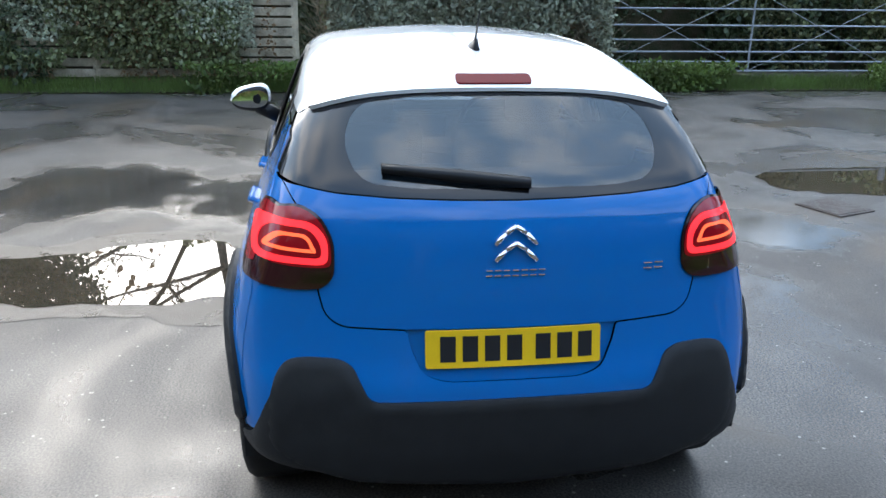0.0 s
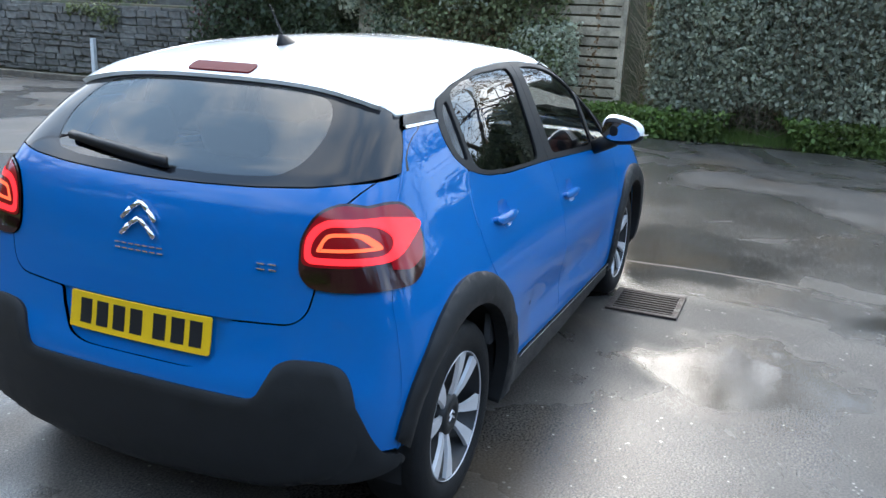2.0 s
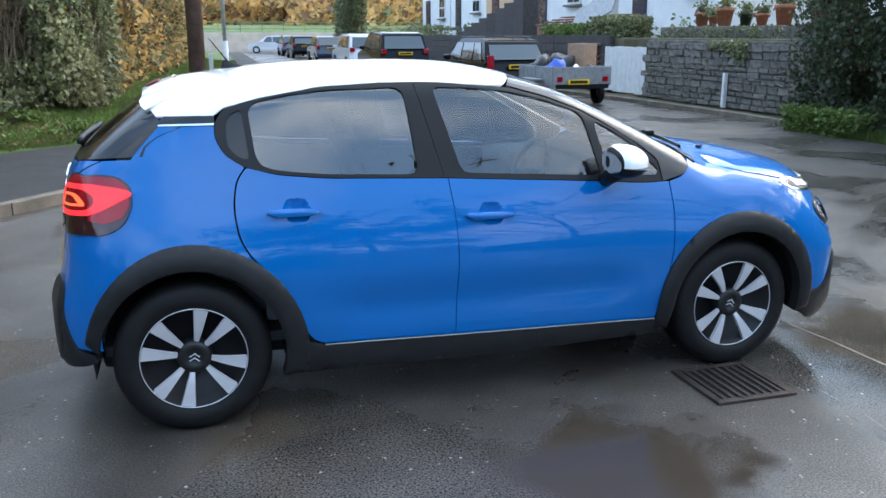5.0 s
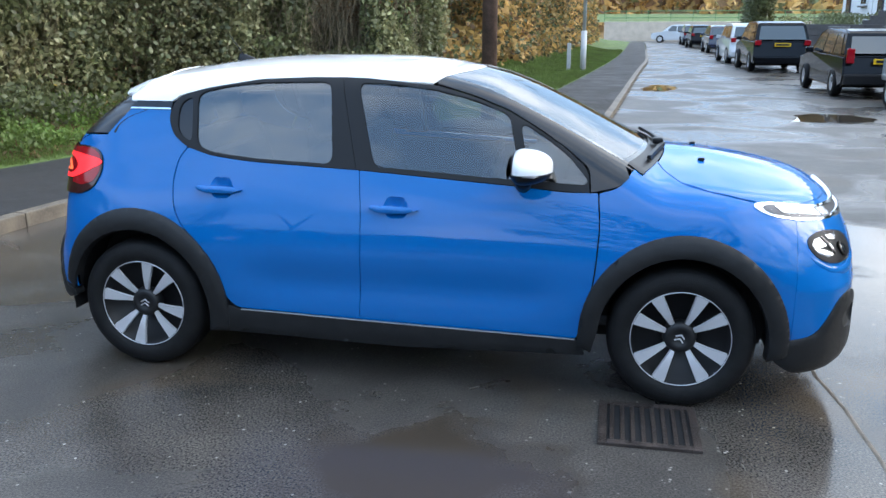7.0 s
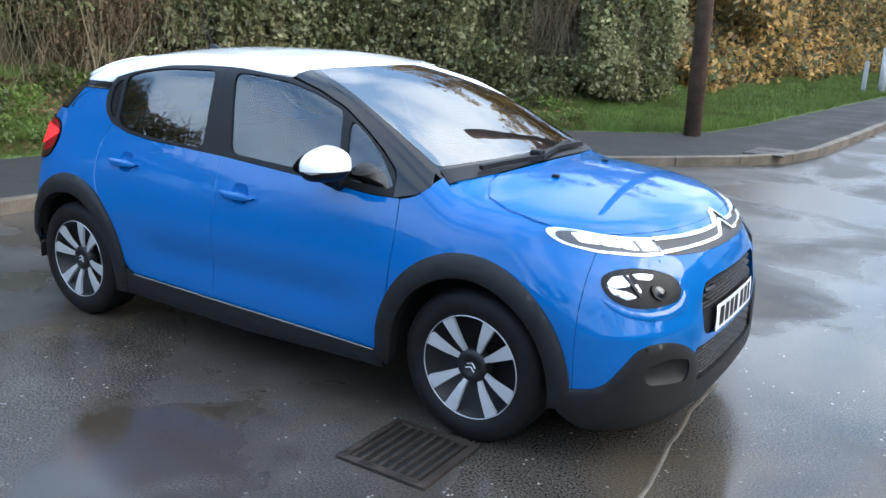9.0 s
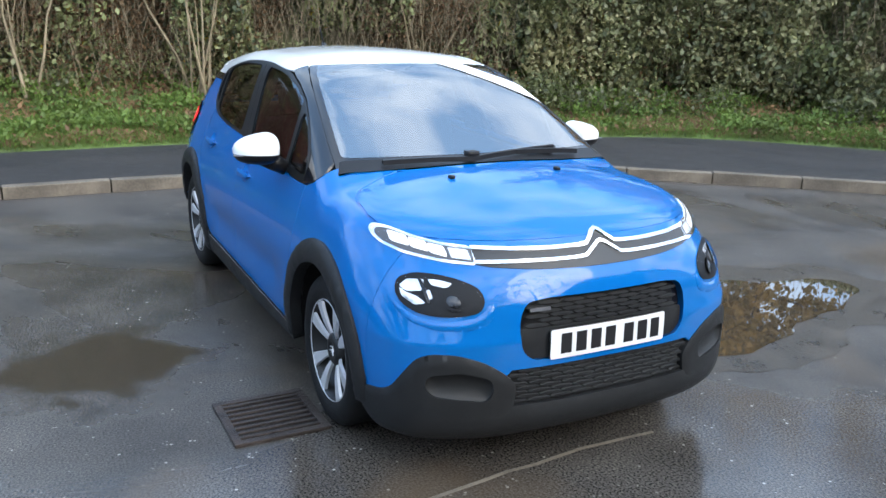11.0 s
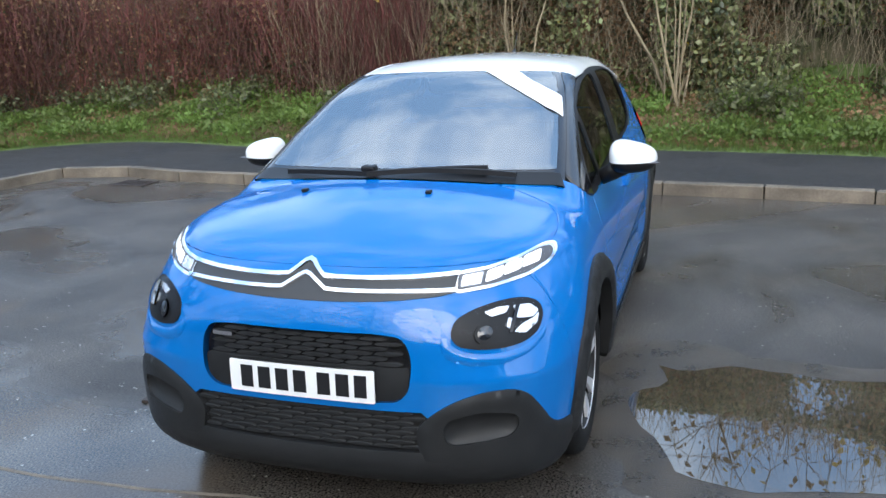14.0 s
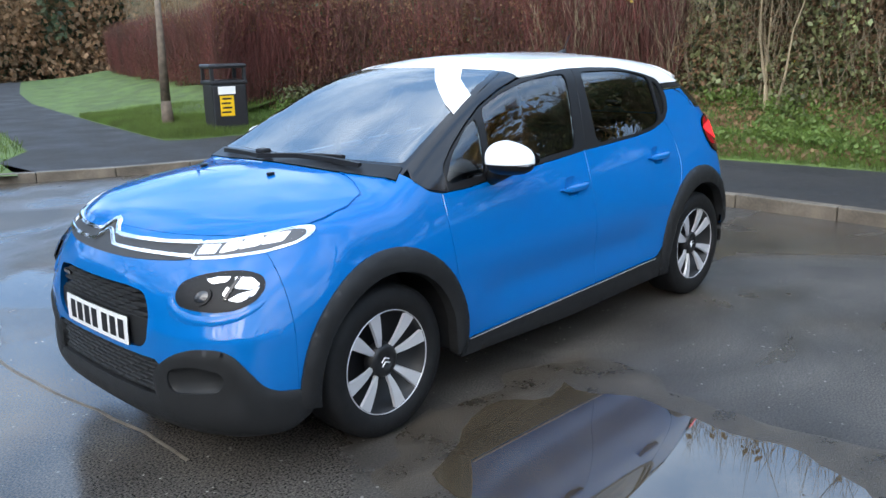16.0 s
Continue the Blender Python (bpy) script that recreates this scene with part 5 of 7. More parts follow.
puddle([(1.62, 1.02), (1.62, 1.35), (1.62, 1.75), (1.64, 2.2), (1.83, 2.8), (2.08, 3.05), (2.38, 2.87), (2.52, 2.2), (2.68, 1.8), (2.72, 1.4), (2.6, 1.08), (2.1, 0.98)], "shallow muddy puddle beside the car")
puddle([(3.68, -3.35), (4.1, -3.25), (4.45, -3.6), (4.5, -4.4), (4.4, -5.4), (3.7, -5.4), (3.4, -4.2)], "shallow puddle on the road")
puddle([(5.2, 11.0), (6.4, 10.8), (6.8, 12.2), (5.6, 12.5)], "shallow puddle in the road")
puddle([(2.9, 17.5), (3.6, 17.3), (3.9, 19.5), (3.1, 19.8)], "puddle at the kerb")


# ---- parked vehicles ----
def far_wheel(p, x, y, r, w):
    s = 1 if y > 0 else -1
    t = new("wheel")
    t.parent = p
    t.location = (x, y, r)
    lathe("tyre", [(-w / 2, r * 0.62), (-w / 2, r * 0.92), (-w * 0.35, r), (w * 0.35, r), (w / 2, r * 0.92), (w / 2, r * 0.62)], M_RUBBER, t, 28)
    lathe("rim", [(s * w * 0.42, r * 0.64), (s * w * 0.44, r * 0.55), (s * w * 0.3, r * 0.2), (s * w * 0.34, 0.001)], M_ALLOY, t, 20)


def parked(name, label, m, paint, length, width, height, kind):
    """A parked car, x ahead from the rear bumper. kind: estate, hatch or suv."""
    c = thing(name, label, "car", m, group="parked cars")
    h, w = height, width / 2
    belt = h * 0.62
    roof0, roof1 = {"estate": (0.10, 0.62), "hatch": (0.12, 0.60), "suv": (0.10, 0.62)}[kind]
    body_p = [(0.02, 0.32), (0.0, 0.5), (0.03, belt), (0.72, belt), (0.97, belt * 0.86), (1.0, 0.55), (0.985, 0.3), (0.9, 0.22), (0.1, 0.22)]
    cab_p = [(0.03, belt), (roof0, h - 0.05), (roof0 + 0.12, h), (roof1 - 0.12, h), (roof1 - 0.02, h - 0.06), (0.76, belt)]
    def extrude(nm, prof, ws, mat, parent):
        n, v, f = len(prof), [], []
        for s in (-1, 1):
            for (x, z), ww in zip(prof, ws):
                v.append((x * length, s * ww, z))
        f = [tuple(range(n))[::-1], tuple(range(n, 2 * n))] + [(i, (i + 1) % n, n + (i + 1) % n, n + i) for i in range(n)]
        bm = bmesh.new()
        vs = [bm.verts.new(q) for q in v]
        for q in f:
            bm.faces.new([vs[i] for i in q])
        bmesh.ops.bevel(bm, geom=list(bm.edges), offset=0.045, segments=3, affect="EDGES", clamp_overlap=True)
        return part(nm, bm, mat, parent, smooth=False)
    extrude("body", body_p, [w * 0.97, w, w * 0.97, w * 0.97, w * 0.93, w * 0.9, w * 0.92, w * 0.95, w * 0.95], paint, c)
    extrude("cabin", cab_p, [w * 0.95, w * 0.82, w * 0.8, w * 0.8, w * 0.82, w * 0.93], paint, c)
    for s in (-1, 1):
        def side(a, b):
            q = [(a[0] * length, s * (w * (0.95 - 0.14 * (a[1] - belt) / (h - belt)) + 0.012), a[1]) for a in (a, b)]
            return q
        for x0, x1, t0, t1 in ((0.10, 0.24, 0.155, 0.25), (0.255, 0.44, 0.262, 0.44), (0.455, 0.66, 0.455, 0.56)):
            z0, z1 = belt + 0.03, h - 0.11
            q = [(x0, z0), (x1, z0), (t1, z1), (t0, z1)]
            raw("side_window", [(x * length, s * (w * (0.95 - 0.14 * (z - belt) / (h - belt)) + 0.008), z) for x, z in q], [(0, 1, 2, 3) if s < 0 else (3, 2, 1, 0)], M_WINDOW, c)
        far_wheel(c, length * 0.19, s * (w - 0.1), 0.31 if kind != "suv" else 0.35, 0.2)
        far_wheel(c, length * 0.80, s * (w - 0.1), 0.31 if kind != "suv" else 0.35, 0.2)
        box("tail_lamp", (0.02, s * (w - 0.14), belt - 0.05 if kind != "estate" else belt + 0.0), (0.09, 0.2 if kind != "estate" else 0.16, 0.17 if kind != "estate" else 0.32), M_REDLENS, c, 0.02)
        box("headlamp", (length * 0.975, s * (w - 0.25), belt * 0.78), (0.12, 0.34, 0.14), M_CLEAR, c, 0.03)
        box("door_mirror", (length * 0.64, s * (w + 0.06), belt + 0.06), (0.12, 0.2, 0.13), paint, c, 0.03)
        if kind == "estate":
            part("roof_rail", rod_bm(bmesh.new(), (length * 0.14, s * w * 0.72, h + 0.03), (length * 0.56, s * w * 0.72, h + 0.03), 0.018, None, 8), M_SATIN, c)
    a, b = (0.03 * length - 0.02, belt + 0.05), (roof0 * length - 0.015, h - 0.09)
    raw("rear_window", [(a[0], -w * 0.82, a[1]), (a[0], w * 0.82, a[1]), (b[0], w * 0.72, b[1]), (b[0], -w * 0.72, b[1])], [(3, 2, 1, 0)], M_WINDOW, c)
    raw("windscreen", [(0.757 * length, -w * 0.82, belt + 0.03), (0.757 * length, w * 0.82, belt + 0.03), (roof1 * length + 0.0, w * 0.72, h - 0.07), (roof1 * length, -w * 0.72, h - 0.07)], [(0, 1, 2, 3)], M_WINDOW, c)
    box("rear_bumper", (0.0, 0, 0.42), (0.14, width * 0.96, 0.24), M_SATIN if kind == "estate" else paint, c, 0.04)
    pl = box("number_plate", (-0.01 if kind == "estate" else -0.01, 0, belt - 0.12), (0.025, 0.52, 0.11), M_YELLOW, c, 0.003)
    box("plate_bar", (-0.025, 0, belt - 0.12), (0.003, 0.42, 0.06), M_INK, pl, 0.0)
    return c


def facing(x, y, heading):
    return Matrix.Translation((x, y, 0.0)) @ Matrix.Rotation(radians(heading), 4, "Z")


parked("estate_car", "black estate car with roof rails parked at the kerb", facing(7.98, 15.9, 91), M_BLACKCAR, 4.6, 1.76, 1.5, "estate")
parked("suv_car", "black sport utility car parked at the kerb", facing(7.65, 26.2, 91), M_BLACKCAR, 4.5, 1.85, 1.68, "suv")
parked("hatchback_parked", "pale silver hatchback car parked at the kerb", facing(7.6, 32.4, 92), M_SILVER, 4.2, 1.78, 1.62, "suv")
parked("hatchback_parked", "navy blue hatchback car parked at the kerb", facing(8.05, 45.4, 91), M_NAVY, 4.1, 1.75, 1.5, "hatch")
parked("hatchback_parked", "black hatchback car parked at the kerb", facing(7.9, 55.5, 91), M_BLACKCAR, 4.1, 1.75, 1.5, "hatch")
parked("hatchback_parked", "navy blue hatchback car parked at the kerb", facing(7.9, 62.0, 91), M_NAVY, 4.1, 1.75, 1.5, "hatch")
parked("hatchback_parked", "pale silver hatchback car across the end of the road", facing(9.0, 72.0, 172), M_SILVER, 3.9, 1.7, 1.5, "hatch")

tr = thing("goods_trailer", "grey galvanised box trailer loaded with rubbish", "trailer", facing(8.5, 13.35, 91))
box("bed", (0.95, 0, 0.50), (1.9, 1.42, 0.06), M_GALV, tr, 0.005)
for s in (-1, 1):
    box("side_panel", (0.95, s * 0.70, 0.70), (1.9, 0.03, 0.38), M_GALV, tr, 0.006)
    box("mudguard", (0.85, s * 0.84, 0.60), (0.75, 0.2, 0.04), M_GALV, tr, 0.01)
    far_wheel(tr, 0.85, s * 0.84, 0.26, 0.15)
    box("tail_lamp", (-0.035, s * 0.56, 0.62), (0.03, 0.13, 0.11), M_REDLENS, tr, 0.01)
    for x in (0.03, 0.95, 1.87):
        box("stanchion", (x, s * 0.72, 0.70), (0.04, 0.03, 0.42), M_GALV, tr, 0.004)
box("tailboard", (-0.01, 0, 0.70), (0.03, 1.42, 0.38), M_GALV, tr, 0.006)
box("headboard", (1.91, 0, 0.70), (0.03, 1.42, 0.38), M_GALV, tr, 0.006)
box("lamp_board", (-0.03, 0, 0.46), (0.03, 1.3, 0.1), M_SATIN, tr, 0.005)
pl = box("number_plate", (-0.05, 0.1, 0.56), (0.02, 0.52, 0.11), M_YELLOW, tr, 0.003)
box("plate_bar", (-0.062, 0.1, 0.56), (0.003, 0.42, 0.06), M_INK, pl, 0.0)
part("drawbar", rod_bm(bmesh.new(), (1.9, 0, 0.45), (2.9, 0, 0.45), 0.035, None, 8), M_GALV, tr)
bx = tagged(box("cardboard_box", (0, 0, 0.42), (0.42, 0.55, 0.84), M_CARD, None, 0.01), "brown wooden box standing on the trailer", "box")
bx.location, bx.rotation_euler = (8.98, 14.4, 0.54), (0.0, 0.0, 0.3)
for k, (dx, dy, s, mat) in enumerate(((8.12, 13.95, 0.30, M_TARP), (8.52, 13.7, 0.22, M_PAPER), (8.5, 14.45, 0.38, M_BIN), (8.1, 14.7, 0.34, M_BIN), (8.92, 13.75, 0.22, M_BIN))):
    bm = bmesh.new()
    bmesh.ops.create_icosphere(bm, subdivisions=3, radius=1.0)
    for vv in bm.verts:
        vv.co *= 1 + 0.35 * noise.noise(vv.co * 1.8 + Vector((k, 0, 0)))
        vv.co = Vector((vv.co.x * s, vv.co.y * s, max(-0.35, vv.co.z) * s * 1.25))
    ob = part("rubbish_bag", bm, mat, None, smooth=True)
    ob.location = (dx, dy, 0.53 + 0.437 * s)
    tagged(ob, {M_TARP: "crumpled blue plastic sheet on the trailer", M_PAPER: "white rubbish sack on the trailer", M_BIN: "black rubbish sack on the trailer"}[mat], "rubbish bag")


M_SMOKEGREY = material("dark_lens_glass", (0.02, 0.022, 0.026), 0.04, coat=0.8)
M_BANDGREY = material("dark_grey_band", (0.03, 0.031, 0.034), 0.4)
M_LAMPBED = material("lamp_bed_grey", (0.11, 0.11, 0.115), 0.35, metal=0.3)
M_REFLECTOR = material("lamp_reflector", (0.80, 0.80, 0.82), 0.2, metal=0.7, bump=0.2, bump_scale=30)
M_BRAKE = material("dark_red_lens", (0.11, 0.005, 0.007), 0.5)
M_BRAKE.node_tree.nodes["Principled BSDF"].inputs["Specular IOR Level"].default_value = 0.15
car = thing("hatchback_car", "bright blue five-door hatchback with a white roof and black wheel-arch cladding", "car")

# roof, pillars and windows
ROOF_Y = 0.50
WS_EDGE = [(2.31, 0.686), (2.27, 0.679), (2.17, 0.664), (2.07, 0.648), (1.97, 0.63), (1.85, 0.608), (1.73, 0.584), (1.58, 0.548), (1.455, 0.508)]
APIL = uv(WS_EDGE, "top", "side")
roof_seam = [(x, ROOF_Y) for x in np.linspace(1.452, -0.085, 24)]
seam_side = uv(roof_seam, "top", "side")
ws_top = [(1.555 - 0.412 * y**2, y) for y in np.linspace(ROOF_Y, -ROOF_Y, 13)]
panel("roof", [(x, y, 0.0) for x, y in ws_top] + [(x, -y, 0.0) for x, y in roof_seam[1:]] + [(x, y, 0.0) for x, y in [(-0.07, y) for y in np.linspace(-0.46, 0.46, 9)]]
      + [(x, y, 0.0) for x, y in roof_seam[::-1][:-1]], "top", M_WHITE, car, step=0.045, label="white painted roof")
low_white = [(-0.08, 1.281), (0.142, 1.281), (0.18, 1.309), (0.33, 1.347), (0.58, 1.387), (0.84, 1.399), (1.09, 1.397), (1.27, 1.383), (1.40, 1.378), (1.445, 1.402)]
both("roof_side", [(x, z, 0.0) for x, z in low_white] + [(x, z, 0.0) for x, z in seam_side] + [(-0.095, 1.355, 0.0), (-0.11, 1.317, 0.0)], "side", M_WHITE, car, step=0.02, off=0.002, label="white roof edge")
spoiler_low = [(y, 1.358 - 0.06 * y**2 - 0.35 * y**4) for y in np.linspace(-0.575, 0.575, 19)]
spoiler = panel("roof_spoiler", [(y, z, 0.0) for y, z in spoiler_low] + [(0.570, 1.315, 0.0), (0.540, 1.348, 0.0), (0.48, 1.378, 0.0)] + [(y, 1.41 - 0.10 * y**2, 0.0) for y in np.linspace(0.42, -0.42, 9)]
      + [(-0.48, 1.378, 0.0), (-0.540, 1.348, 0.0), (-0.570, 1.315, 0.0)], "rear", M_WHITE, car, step=0.03, off=0.004, thick=0.016, label="white tailgate spoiler")
brake = panel("high_brake_light", [(-0.12, 1.366), (0.12, 1.366), (0.12, 1.39), (-0.12, 1.39)], "rear", M_BRAKE, car, off=0.010, r=0.011, step=0.012, label="dark red high brake light")
# the spoiler's lip stands out over the window
for ob in (spoiler, brake):
    for v in ob.data.vertices:
        t = min(1.0, max(0.0, (1.413 - 0.10 * v.co.y**2 - v.co.z) / 0.06))
        v.co.x -= 0.024 * t
        v.co.z += 0.004 * t
    if ob.data.attributes.get("custom_normal"):
        ob.data.attributes.remove(ob.data.attributes["custom_normal"])
    ob.data.update()
both("pillar_strip", [(-0.05, 1.28), (0.145, 1.28), (0.142, 1.25), (-0.08, 1.25)], "side", M_GLOSSBLACK, car, r=0.004, step=0.02, label="black pillar strip")
both("pillar_chrome", [(-0.07, 1.25), (0.142, 1.25), (0.142, 1.243), (-0.075, 1.243)], "side", M_CHROME, car, r=0.001, step=0.01, off=0.004, label="thin chrome strip")

LOWER = [(0.142, 1.252), (0.14, 1.196), (0.17, 1.13), (0.25, 1.075), (0.38, 1.043), (0.58, 1.022), (1.085, 1), (1.84, 0.953), (2.02, 0.937), (2.16, 0.94), (2.25, 0.965), (2.292, 1.02)]
B_UP, B_LO = (0.985, 1.399), (1.085, 1)
RGLASS = [(0.275, 1.321), (0.42, 1.353), (0.6, 1.373), (0.935, 1.379), (0.972, 1.02), (0.6, 1.036), (0.4, 1.056), (0.3, 1.082)]
QGLASS = [(0.185, 1.242), (0.198, 1.277), (0.252, 1.309), (0.272, 1.1), (0.215, 1.125), (0.187, 1.164)]
FGLASS = [(1.065, 1.377), (1.25, 1.37), (1.42, 1.351), (1.6, 1.309), (1.765, 1.25), (1.825, 0.978), (1.165, 1.018)]
TGLASS = [(1.815, 1.222), (1.92, 1.164), (2.03, 1.085), (2.12, 0.985), (2.1, 0.968), (1.865, 0.98)]
def cup(hx, hz):
    """The recess behind a door handle."""
    return [(hx - 0.058, hz + 0.012, 0.018), (hx - 0.036, hz + 0.058, 0.018), (hx + 0.04, hz + 0.056, 0.018), (hx + 0.066, hz + 0.008, 0.018), (hx + 0.045, hz - 0.036, 0.018), (hx - 0.03, hz - 0.038, 0.018)]


for s in (1, -1):
    rear_door = panel("rear_door", [(1.1, 1, 0.004), (0.58, 1.022, 0.05), (0.38, 1.043, 0.05), (0.255, 1.078, 0.01), (0.215, 1.03), (0.195, 0.93), (0.208, 0.81), (0.25, 0.73), (0.33, 0.65), (0.4, 0.565),
                      (0.435, 0.46), (0.455, 0.39), (0.51, 0.338, 0.03), (1.108, 0.318, 0.006), (1.122, 0.66), (1.118, 0.83)], "side", M_PAINT, car, side=s, r=0.05, gap=0.0022, holes=[cup(0.44, 0.893)])
    front_door = panel("front_door", [(1.1, 1, 0.004), (1.118, 0.83), (1.122, 0.66), (1.108, 0.318, 0.006), (1.6, 0.304), (2.095, 0.296, 0.01), (2.14, 0.44), (2.165, 0.62), (2.175, 0.8), (2.163, 0.94, 0.006),
                       (2.02, 0.937), (1.84, 0.953)], "side", M_PAINT, car, side=s, r=0.05, gap=0.0022, holes=[cup(1.277, 0.836)])
    panel("door_frame", [(x, z, 0.03) for x, z in LOWER[:6]] + [(*B_LO, 0.0), (*B_UP, 0.0), (0.84, 1.398), (0.58, 1.386), (0.33, 1.346), (0.18, 1.308, 0.04)], "side", M_SATIN, rear_door, side=s, r=0.05, gap=0.0015,
          off=0.002, holes=[RGLASS, QGLASS], label="satin black window frame")
    panel("door_frame", [(*B_LO, 0.0), (1.84, 0.953), (2.02, 0.937), (2.128, 0.938, 0.005), (2.118, 1.032), (2.02, 1.11), (1.9, 1.186), (1.76, 1.262), (1.6, 1.322), (1.42, 1.37), (1.27, 1.381), (1.09, 1.397), (*B_UP, 0.0)],
          "side", M_SATIN, front_door, side=s, r=0.04, gap=0.0015, off=0.002, holes=[FGLASS, TGLASS], label="satin black window frame")
    panel("door_glass", RGLASS, "side", M_PRIVACY, rear_door, side=s, off=-0.005, thick=0.003, label="privacy glass pane")
    panel("quarter_glass", QGLASS, "side", M_GLOSSBLACK, rear_door, side=s, off=-0.005, thick=0.003)
    panel("door_glass", FGLASS, "side", M_GLASS, front_door, side=s, off=-0.005, thick=0.003, label="clear glass pane")
    panel("quarter_glass", TGLASS, "side", M_GLASS, front_door, side=s, off=-0.005, thick=0.003)
    panel("a_pillar", [(2.132, 0.938, 0.004), (2.25, 0.965), (2.29, 1.0, 0.004)] + [(x, z, 0.0) for x, z in APIL[1:]] + [(1.415, 1.377), (1.6, 1.326), (1.76, 1.266), (1.9, 1.19), (2.022, 1.114), (2.122, 1.036)], "side", M_GLOSSBLACK, car,
          side=s, r=0.03, gap=0.001, off=0.003, label="gloss black windscreen pillar")
    panel("front_wing", [(2.166, 0.938, 0.004), (2.178, 0.80), (2.168, 0.62), (2.145, 0.46), (2.20, 0.56), (2.30, 0.67), (2.43, 0.73), (2.57, 0.745), (2.71, 0.70), (2.82, 0.60), (2.90, 0.47), (2.94, 0.36, 0.0), (2.945, 0.30, 0.0), (2.985, 0.30, 0.0),
          (2.985, 0.86, 0.0), (2.985, 0.885, 0.0), (2.86, 0.897, 0.03), (2.75, 0.925), (2.62, 0.948), (2.51, 0.972), (2.44, 1.005), (2.40, 1.04, 0.004), (2.325, 1.046, 0.004), (2.296, 1.018), (2.25, 0.961)], "side", M_PAINT, car, side=s, r=0.05, gap=0.0015)
    panel("rear_wing", [(0.25, 1.078, 0.01), (0.17, 1.13), (0.14, 1.196), (0.142, 1.242, 0.003), (-0.075, 1.242, 0.003), (-0.15, 1.164), (-0.22, 1.08), (-0.282, 1.04, 0.0), (-0.328, 1, 0.0), (-0.377, 0.8, 0.0), (-0.39, 0.385, 0.0), (-0.395, 0.385), (-0.36, 0.48), (-0.315, 0.58), (-0.24, 0.69),
          (-0.14, 0.75), (0.003, 0.78), (0.15, 0.75), (0.27, 0.68), (0.36, 0.58), (0.398, 0.56), (0.328, 0.648), (0.246, 0.728), (0.204, 0.81), (0.191, 0.93), (0.211, 1.03)], "side", M_PAINT, car, side=s, r=0.04, gap=0.0012)
    def arch(rx0, rx1, rz, a0, a1):
        return [(math.cos(a) * (rx1 if math.cos(a) < 0 else rx0), 0.318 + math.sin(a) * rz) for a in np.radians(np.linspace(a0, a1, 28))]
    rear_out, rear_in = arch(0.466, 0.412, 0.478, -12, 168), arch(0.37, 0.362, 0.378, 171, -16)
    arch_out, arch_in = arch(0.438, 0.438, 0.466, -6, 176), arch(0.356, 0.356, 0.372, 176, -10)
    panel("wheel_arch", [(x, z, 0.0) for x, z in rear_out + rear_in], "side", M_CLAD, car, side=s, off=0.024, thick=0.05, step=0.022, edge=0.012, label="black plastic wheel-arch cladding")
    panel("wheel_arch", [(2.54 + x, z, 0.0) for x, z in arch_out + [(-0.44, 0.27), (-0.38, 0.24)] + arch_in], "side", M_CLAD, car, side=s, off=0.024, thick=0.05, step=0.022, edge=0.012, label="black plastic wheel-arch cladding")
    panel("sill", [(0.37, 0.30), (0.46, 0.355), (0.52, 0.334), (1.6, 0.300), (2.1, 0.290), (2.14, 0.22), (1.3, 0.195), (0.42, 0.215)], "side", M_CLAD, car, side=s, off=0.010, thick=0.06, step=0.03, r=0.02, edge=0.006, label="black plastic sill")
    panel("sill_line", [(0.53, 0.340), (1.1, 0.3235), (2.09, 0.3015), (2.09, 0.296), (1.1, 0.318), (0.53, 0.3345)], "side", M_ALLOY, car, side=s, off=0.0125, thick=0.006, step=0.02, r=0.001, label="thin bright line over the sill")
    for door, hx, hz in ((rear_door, 0.44, 0.893), (front_door, 1.277, 0.836)):
        panel("handle_cup", cup(hx, hz), "side", M_PAINT, door, side=s, off=0.0, thick=0.004, r=0.018, step=0.010, dome=-0.026)
        grip = [(hx - 0.122, hz + 0.003), (hx - 0.11, hz + 0.014), (hx + 0.05, hz + 0.012), (hx + 0.115, hz + 0.002), (hx + 0.05, hz - 0.017), (hx - 0.08, hz - 0.017)]
        panel("door_handle", grip, "side", M_PAINT, door, side=s, off=0.028, thick=0.03, r=0.014, step=0.012, edge=0.010)

# windscreen, bonnet, front
ws_side = WS_EDGE
base = [(2.43 - 0.24 * y**2, y) for y in np.linspace(ws_side[0][1] - 0.004, -ws_side[0][1] + 0.004, 15)]
ws_edge = [(x, y, 0.0) for x, y in ws_side[::-1]] + [(x, y, 0.0) for x, y in base] + [(x, -y, 0.0) for x, y in ws_side] + [(1.559 - 0.412 * y**2, y, 0.0) for y in np.linspace(-ROOF_Y, ROOF_Y, 11)]
INSET = [(x - 0.012, y - 0.036) for x, y in WS_EDGE[1:-1]]
inner = [(2.368 - 0.26 * y**2, y) for y in np.linspace(0.60, -0.60, 13)] + [(x, -y) for x, y in INSET] + [(1.535 - 0.412 * y**2, y) for y in np.linspace(-0.46, 0.46, 11)] + INSET[::-1]
band = panel("windscreen_band", ws_edge, "top", M_GLOSSBLACK, car, step=0.03, thick=0.004, off=-0.001, holes=[inner], r=0.02, label="black windscreen edge band")
panel("windscreen", inner, "top", M_SCREEN, car, step=0.06, thick=0.003, off=-0.0015, r=0.02, label="laminated glass windscreen")
panel("scuttle", [(2.385 - 0.24 * y**2, y, 0.0) for y in np.linspace(0.66, -0.66, 13)] + [(2.46 - 0.24 * y**2, y, 0.0) for y in np.linspace(-0.69, 0.69, 13)], "top", M_SATIN, car, off=0.004, step=0.03, label="black wiper scuttle panel")
